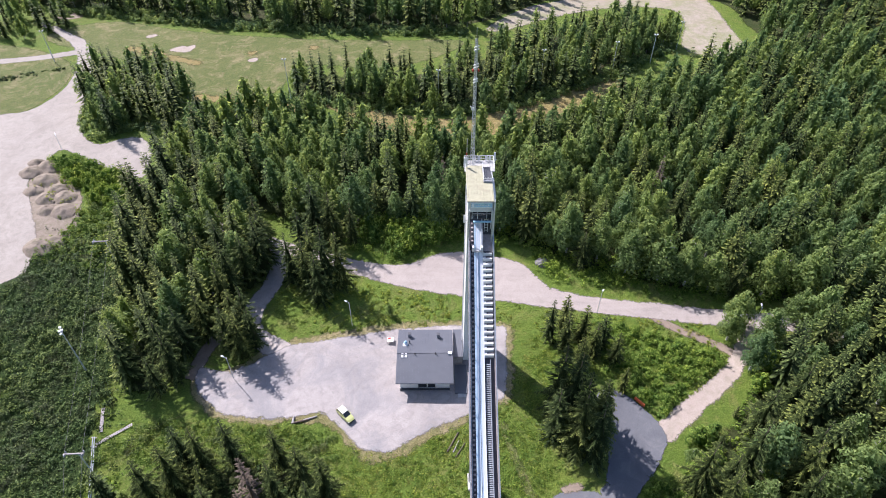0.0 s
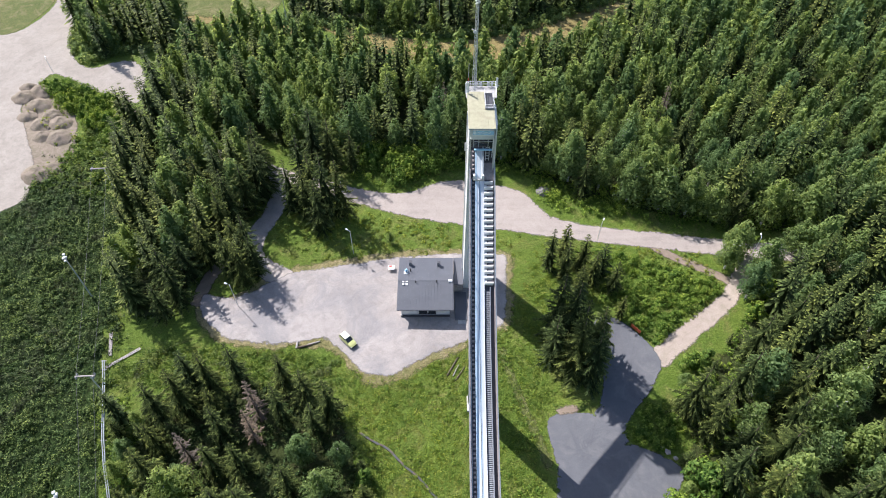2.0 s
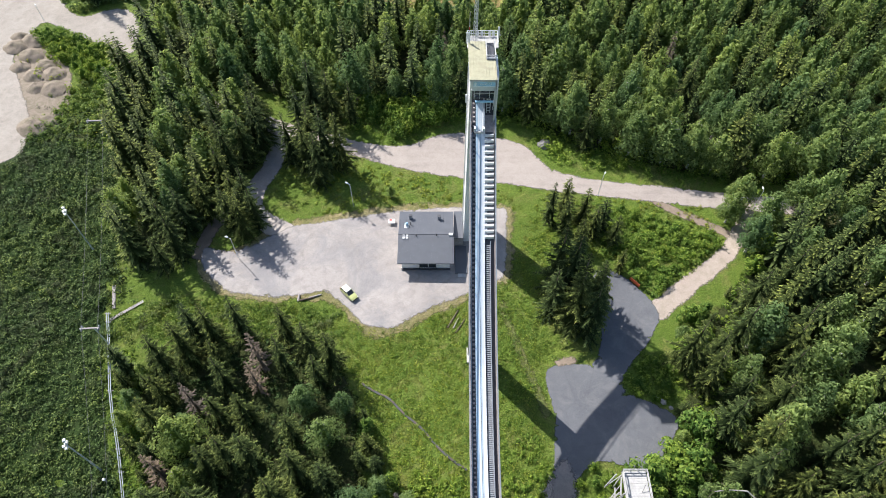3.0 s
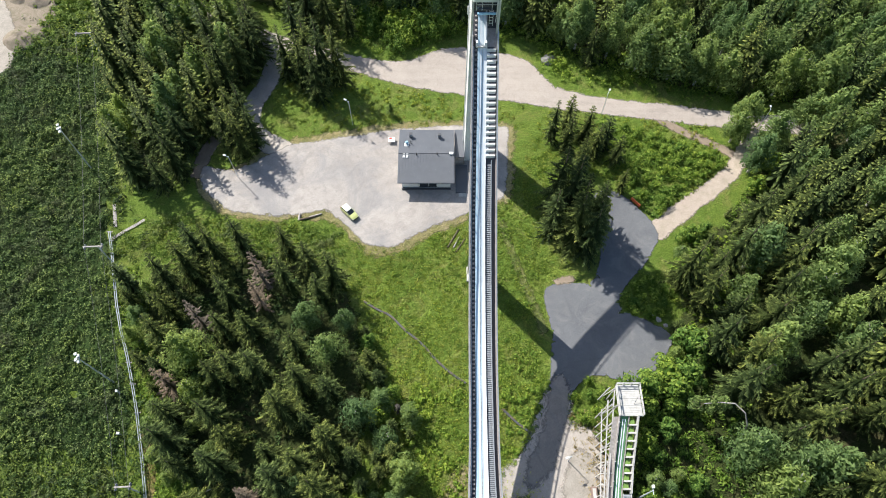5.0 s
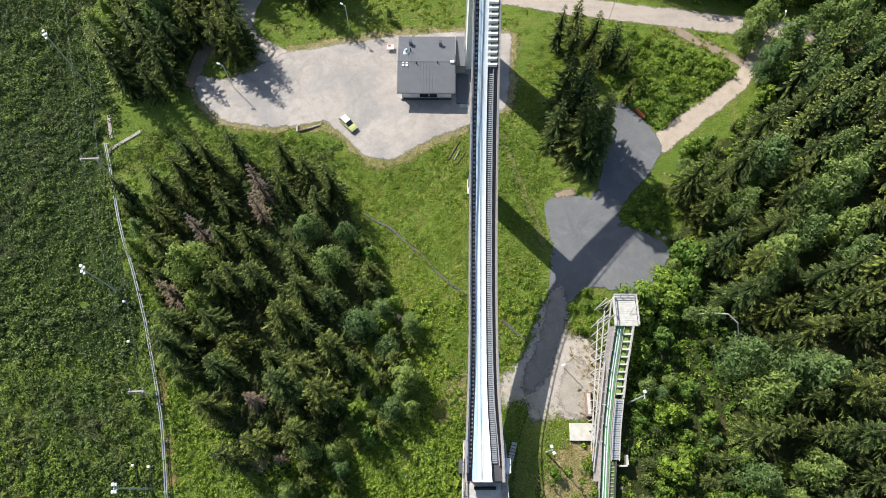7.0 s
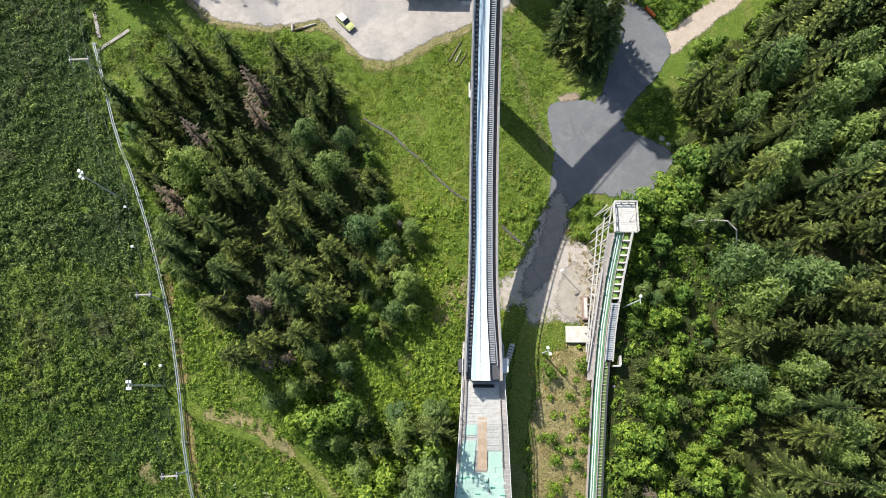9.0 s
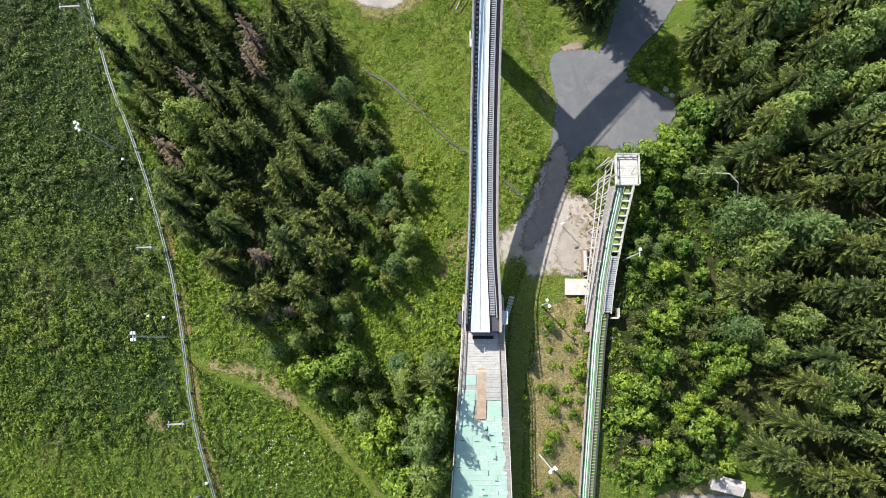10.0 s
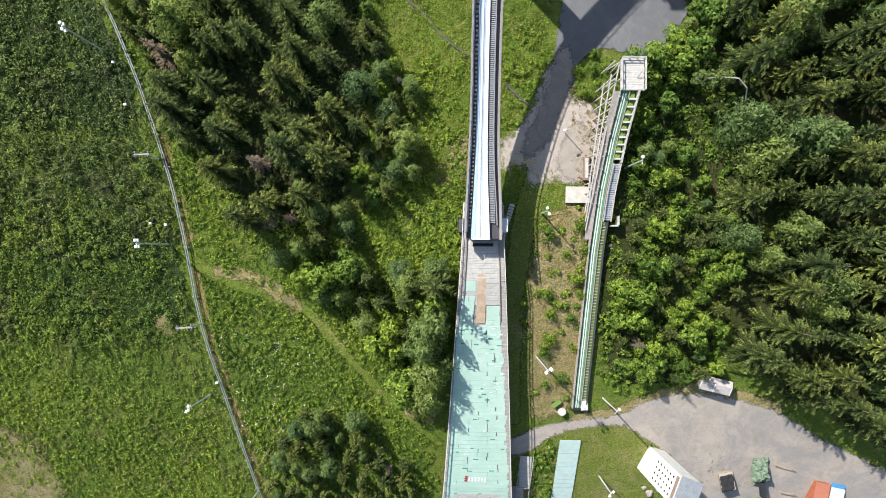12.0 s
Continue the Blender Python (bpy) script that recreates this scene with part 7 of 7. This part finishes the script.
for i, (x, y, s) in enumerate(((-118.4, 149.0, 3.4), (-112.8, 145.2, 3.6), (-107.0, 141.0, 3.0), (-113.8, 140.2, 2.7), (-108.6, 136.5, 3.0), (-103.4, 137.2, 3.2), (-101.3, 131.0, 3.4),
                               (-114.5, 151.8, 3.6), (-106.0, 131.4, 2.6), (-100.8, 116.6, 4.0), (-97.9, 118.6, 3.0), (-119.6, 154.0, 2.2))):
    mound("brown mound of tipped soil on the yard", (x, y), s * 1.22, i + 2)
brush("heap_weeds", [(-120, 150), (-114, 155), (-104, 144), (-98, 134), (-97, 124), (-101, 126), (-110, 136)], 2.2, 0.25, 1.6, "green weeds growing between the soil mounds", M["weed"], 51, avoid=(), patch=1.0)
sheet("earth_bank", [(-121, 152), (-112, 157), (-104, 146), (-97, 134), (-94, 118), (-100, 112), (-103, 120), (-112, 134)], heap_mat, 0.12, "brown soil bank below the heaps", "ground", 3, 0.8)
for i, (x, y, s) in enumerate(((39.2, 44.6, 0.9), (40.3, 43.5, 0.7), (38.4, 45.5, 0.6), (16.2, 27.2, 0.8), (41.4, -48.0, 1.4), (43.0, -47.2, 0.9), (40.2, -46.8, 0.8), (29.0, 1.0, 0.5))):
    rock("loose_stone", "pale loose stone lying at the yard edge", (x, y), (s * 0.6, s * 0.5), i + 30, M["wood_grey"], 0.6, "loose stones")
sheet("sand_pit", [(20.4, 51.8), (21.2, 53.4), (22.6, 53.2), (24.0, 54.0), (25.6, 52.6), (23.6, 51.9)], M["earth"], 0.14, "orange sandy dug-out at the asphalt edge", "ground", 1.0, 0.3)
barrier = thing("orange_barrier", "orange plastic barrier at the asphalt edge", "barrier", (38.8, 70.0, 0.1), -52)
part("panel", bevel(box(B(), (-1.2, -0.12, 0.1), (1.2, 0.12, 0.85)), 0.03), plain("orange_plastic", (0.75, 0.16, 0.05), 0.5, var=0.1), barrier)
for x in (-0.9, 0.9):
    part("foot", bevel(box(B(), (x - 0.12, -0.3, 0), (x + 0.12, 0.3, 0.12)), 0.02), M["rubber"], barrier)


def log(x, y, length, r, turn, label="weathered grey log lying on grass", mat=None):
    ob = thing("fallen_log", label, "log", (x, y, float(land(x, y)) + r), turn, group="logs")
    part("stem", loft(B(), [[(xx, rr * math.cos(k * 0.785), rr * math.sin(k * 0.785)) for k in range(8)] for xx, rr in ((-length / 2, r), (0, r * 0.9), (length / 2, r * 0.7))]), mat or M["wood_grey"] if length < 3 else M["bark"], ob)


for x, y, l_, r, a in ((2.0, 61.8, 4.5, 0.15, 62), (3.4, 60.2, 3.4, 0.13, 58), (2.6, 60.9, 2.6, 0.12, 65), (-27.2, 66.3, 3.0, 0.22, 15), (-25.4, 67.0, 2.6, 0.2, 20), (-28.6, 66.6, 1.6, 0.25, 90),
                       (-32, 6.2, 4.0, 0.2, 40), (-30.6, 5.2, 3.4, 0.16, 100), (-29.6, 6.4, 3.0, 0.14, 10), (-38.6, 14.2, 2.5, 0.18, 70), (-38.0, 15.3, 2.2, 0.15, 20)):
    log(x, y, l_, r, a)
sheet("brash_pile", [(-34, 6), (-32, 9), (-28.5, 7), (-28, 3.5), (-31, 3)], M["earth"], 0.10, "brown patch of cut brash in the wood", "ground", 1.5, 0.6)
sheet("bare_spot", [(-51.6, -5.4), (-50.9, -5.2), (-49.6, -6.6), (-50.2, -7.0)], M["moss"], 0.25, "small bare stony spot", "ground", 1.0, 0.3)


# ---------------------------------------------------------------- lower yard
def flat_z(x, y):
    return float(land(x, y))


kiosk = thing("storage_shed", "small shed with ribbed grey-white roof at the yard edge", "shed", (49.7, -24.2, flat_z(49.7, -25)), -13)
part("wall", box(B(), (-2.6, -1.0, -0.4), (2.6, 1.0, 2.1)), M["wood_pale"], kiosk)
rf = part("roof", loft(B(), [[(x, -1.3, 2.1), (x, 0.2, 2.6), (x, 1.3, 2.2), (x, 1.3, 2.1), (x, 0.2, 2.5), (x, -1.3, 2.0)] for x in (-2.9, 2.9)]), plain("roof_pinkish", (0.48, 0.44, 0.43), 0.7, scale=1.5, var=0.3), kiosk)
for x in (-2.8, -0.3, 2.8):
    part("batten", loft(B(), [[(xx, -1.32, 2.12), (xx, 0.2, 2.66), (xx, 0.2, 2.58), (xx, -1.32, 2.05)] for xx in (x - 0.06, x + 0.06)]), M["white_paint"], rf)
part("door", bevel(box(B(), (-0.5, -1.06, -0.3), (0.4, -1.0, 1.7)), 0.02), M["wood_grey"], kiosk)

jt = thing("judges_tower", "tall white judges tower with rows of small windows", "tower", (40.6, -40.3, flat_z(40.6, -40.3) - 0.6), -20)
HT = 18.5
part("shaft", bevel(box(B(), (-1.7, -2.6, 0), (1.7, 2.6, HT)), 0.05), M["white_paint"], jt)
win = mesh_of("window", box(B(), (-0.03, -0.18, -0.22), (0.03, 0.18, 0.22)), M["glass"])
for i in range(6):
    for j in range(4):
        shared("window", win, pose(-1.71, -1.6 + j * 1.05, 8.0 + i * 1.5), jt)
part("cornice", box(B(), (-1.85, -2.75, HT - 0.2), (1.85, 2.75, HT)), M["wood_pale"], jt)
part("gallery_window", box(B(), (-1.74, -2.2, HT - 1.9), (-1.69, 2.2, HT - 0.8)), M["wood_red"], jt)
part("roof", box(B(), (-1.9, -2.8, HT), (1.9, 2.8, HT + 0.15)), M["steel"], jt)

skip = thing("waste_skip", "squat skip under a black tarpaulin with bare beige end", "skip", (55.6, -44.8, flat_z(55.6, -44.8)), 12)
part("body", loft(B(), [[(-1.1, -1.5, 0), (1.1, -1.5, 0), (1.1, 1.6, 0), (-1.1, 1.6, 0)], [(-1.35, -1.6, 1.5), (1.35, -1.6, 1.5), (1.35, 1.9, 1.5), (-1.35, 1.9, 1.5)]]), plain("beige_skip", (0.46, 0.40, 0.32), 0.7, var=0.3), skip)
bm = B()
bmesh.ops.create_grid(bm, x_segments=10, y_segments=10, size=0.5)
for v in bm.verts:
    x, y = v.co.x * 2.8, v.co.y * 3.4 - 0.05
    v.co = Vector((x, y, 1.62 + 0.16 * noise.noise(Vector((x, y, 2.0)) * 1.3) - (0.25 if max(abs(v.co.x), abs(v.co.y)) > 0.49 else 0.0)))
part("tarpaulin", bm, M["rubber"], skip, "black tarpaulin")

net = thing("covered_machine", "machine on a stand under green camouflage tarpaulin", "machine", (62.0, -42.0, flat_z(62, -42)), 5)
bm = B()
bmesh.ops.create_grid(bm, x_segments=14, y_segments=22, size=0.5)
for v in bm.verts:
    x, y = v.co.x * 3.4, v.co.y * 5.6
    edge = max(abs(v.co.x), abs(v.co.y)) * 2
    v.co = Vector((x, y, 1.9 * (1 - edge ** 3) + 0.7 * noise.noise(Vector((x, y, 0)) * 1.1) + 0.35 * noise.noise(Vector((x, y, 4)) * 3.0) + 0.2))
part("tarpaulin", bm, plain("camouflage_green", (0.20, 0.27, 0.19), 0.85, scale=1.6, var=0.55, dirt=(0.10, 0.13, 0.08), dirt_amount=0.7), net)
part("stand", box(B(), (-0.35, -5.6, 0), (0.35, -2.6, 1.2)), M["rubber"], net)
part("arm", beam(B(), (-0.4, 2.6, 0.5), (-0.6, 3.8, 0.7), 0.12), M["dark_steel"], net)

box_red = thing("shipping_container", "rust-red container with white end on gravel", "container", (74.2, -48.6, flat_z(74.2, -48.6)), -12)
part("body", bevel(box(B(), (-1.6, -3.4, 0), (1.3, 3.6, 2.4)), 0.03), plain("rust_red", (0.36, 0.11, 0.06), 0.6, scale=1.2, var=0.25), box_red)
part("roof_sheet", box(B(), (-1.55, -3.35, 2.4), (1.25, 3.55, 2.46)), plain("faded_red", (0.42, 0.16, 0.10), 0.6, var=0.2), box_red)
trail = thing("white_trailer", "white box trailer with blue tarpaulin edge", "trailer", (77.4, -49.4, flat_z(77.4, -49.4)), -12)
part("body", bevel(box(B(), (-1.3, -3.0, 0.5), (1.2, 3.2, 2.4)), 0.06), M["white_paint"], trail)
part("tarpaulin", bevel(box(B(), (-1.35, 3.2, 0.5), (1.3, 3.9, 2.2)), 0.06), plain("blue_tarp", (0.06, 0.25, 0.6), 0.5, var=0.2), trail, "blue tarpaulin")
for y in (-1.6, 1.6):
    part("wheel", beam(B(), (-1.4, y, 0.35), (1.3, y, 0.35), 0.7, n=14), M["rubber"], trail)
heap_blue = thing("tarpaulin_heap", "crumpled blue tarpaulin on the gravel", "tarpaulin", (86.0, -49.5, flat_z(86, -49.5)))
bm = B()
bmesh.ops.create_grid(bm, x_segments=12, y_segments=12, size=1.6)
for v in bm.verts:
    v.co.z = 0.5 * max(0, 1 - v.co.length / 2.2) + 0.25 * abs(noise.noise(v.co * 1.4))
part("sheet", bm, plain("blue_sheet", (0.05, 0.28, 0.62), 0.45, var=0.2), heap_blue)
for (x, y, l_, a) in ((66.5, -41.5, 4.0, -12), (68.5, -47.5, 3.2, -8)):
    pole_ = thing("barrier_pole", "striped wooden barrier pole on the gravel", "barrier", (x, y, flat_z(x, y) + 0.9), a)
    part("bar", beam(B(), (-l_ / 2, 0, 0), (l_ / 2, 0, 0), 0.1), plain("ochre_wood", (0.45, 0.28, 0.12), 0.7), pole_)
    for k in (-1, 1):
        part("stake", beam(B(), (k * l_ * 0.4, 0, -1.0), (k * l_ * 0.4, 0, 0), 0.1), M["wood_grey"], pole_)

mat2 = plain("pale_blue_mat", (0.45, 0.57, 0.55), 0.6, scale=1.0, var=0.15, dirt=(0.3, 0.36, 0.3), dirt_amount=0.3)
lower = thing("lower_mat_run", "narrow run of pale blue mats on the slope", "ski run")
cell = mesh_of("mat", bevel(box(B(), (-0.5, -0.5, -0.5), (0.5, 0.5, 0.5)), 0.04), mat2)
y = -36.6
while y > -60:
    xc = float(np.interp(y, (-60, -36), (23.4, 24.6)))
    sl = math.degrees(math.atan2(flat_z(xc, y + 1) - flat_z(xc, y - 1), 2))
    for k in range(4):
        shared("mat", cell, pose(xc - 1.5 + k * 1.0, y, flat_z(xc, y) + 0.22 + 0.008 * (k % 2), sl) @ Matrix.Diagonal((0.995, 0.98, 0.1, 1)), lower)
    y -= 0.97

st = thing("wooden_stairs", "grey timber stairs with railing beside the landing ramp", "stairs")
step2 = mesh_of("tread", box(B(), (-1.1, -0.19, 0), (1.1, 0.19, 0.07)), M["wood_pale"])
for y in along(-46.5, -39.8, 0.4):
    shared("tread", step2, pose(16.3, y, flat_z(16.3, y) + 0.5, 0, 0, -6), st)
part("landing_deck", box(B(), (13.6, -52.0, flat_z(15, -50) + 0.2), (16.2, -46.6, flat_z(15, -46.6) + 0.5)), M["wood_grey"], st)
bm = B()
for x in (15.1, 17.6):
    beam(bm, (x, -39.6, flat_z(x, -39.6) + 1.4), (x - 0.6, -52, flat_z(x, -52) + 1.4), 0.12)
    for y in along(-52, -39.6, 2.0):
        beam(bm, (x - 0.6 * (y + 39.6) / -12.4, y, flat_z(x, y) - 0.2), (x - 0.6 * (y + 39.6) / -12.4, y, flat_z(x, y) + 1.4), 0.1)
beam(bm, (14.8, -46.6, flat_z(15, -46.6) + 1.4), (17.2, -46.6, flat_z(17, -46.6) + 1.4), 0.12)
part("railing", bm, M["wood_pale"], st)
ladder = thing("path_stairs", "narrow pale stair along the inrun foot", "stairs")
tr2 = mesh_of("tread", box(B(), (-0.45, -0.2, 0), (0.45, 0.2, 0.1)), M["concrete"])
for k in range(14):
    x, y = 9.9 + k * 0.14, 1.2 + k * 0.5
    shared("tread", tr2, pose(x, y, flat_z(x, y) + 0.25 + 0.02 * k, 0, 0, -16), ladder)


# ---------------------------------------------------------------- bent birch in the eastern wood
bent = thing("bent_birch", "bent dead birch trunk arching over undergrowth", "tree")
curve = [(47.6, 21.6, -0.4), (47.9, 22.6, 3.0), (47.9, 24.2, 6.2), (47.2, 25.6, 8.0), (45.6, 26.9, 8.7), (43.2, 27.2, 8.3), (41.4, 27.3, 7.2)]
rings = []
for i, p in enumerate(curve):
    d = (Vector(curve[min(i + 1, len(curve) - 1)]) - Vector(curve[max(i - 1, 0)])).normalized()
    u = d.cross(Vector((0.3, -0.9, 0.1))).normalized()
    w = d.cross(u)
    r = 0.17 - 0.017 * i
    rings.append([tuple(Vector(p) + r * (math.cos(k * 1.047) * u + math.sin(k * 1.047) * w)) for k in range(6)])
part("trunk", loft(B(), rings), M["wood_grey"], bent)
for i, (dx, dy) in ((5, (-0.8, 1.2)), (6, (-1.6, 0.4)), (6, (-1.2, -0.8))):
    x, y, z = curve[i]
    part("limb", beam(B(), (x, y, z), (x + dx, y + dy, z - 0.4), 0.07, n=5), M["bark"], bent)
for i, (dx, dy, dz, k) in enumerate(((-0.4, 0.1, -2.6, 1.0), (-2.4, 0.5, -3.4, 0.8), (1.4, 0.2, -1.9, 0.7))):
    v, f, t = leafy_arrays(3.4 * k, 1.8 * k, 22, 620, 0.19, np.random.default_rng(900 + i), 0.0, peak=0.45, tall=1.0)
    crown = arrays("crown", v + np.array([curve[5][0] + dx, curve[5][1] + dy, curve[5][2] + dz]), f, M["birch"], bent, np.full(len(v), 0.55), t)
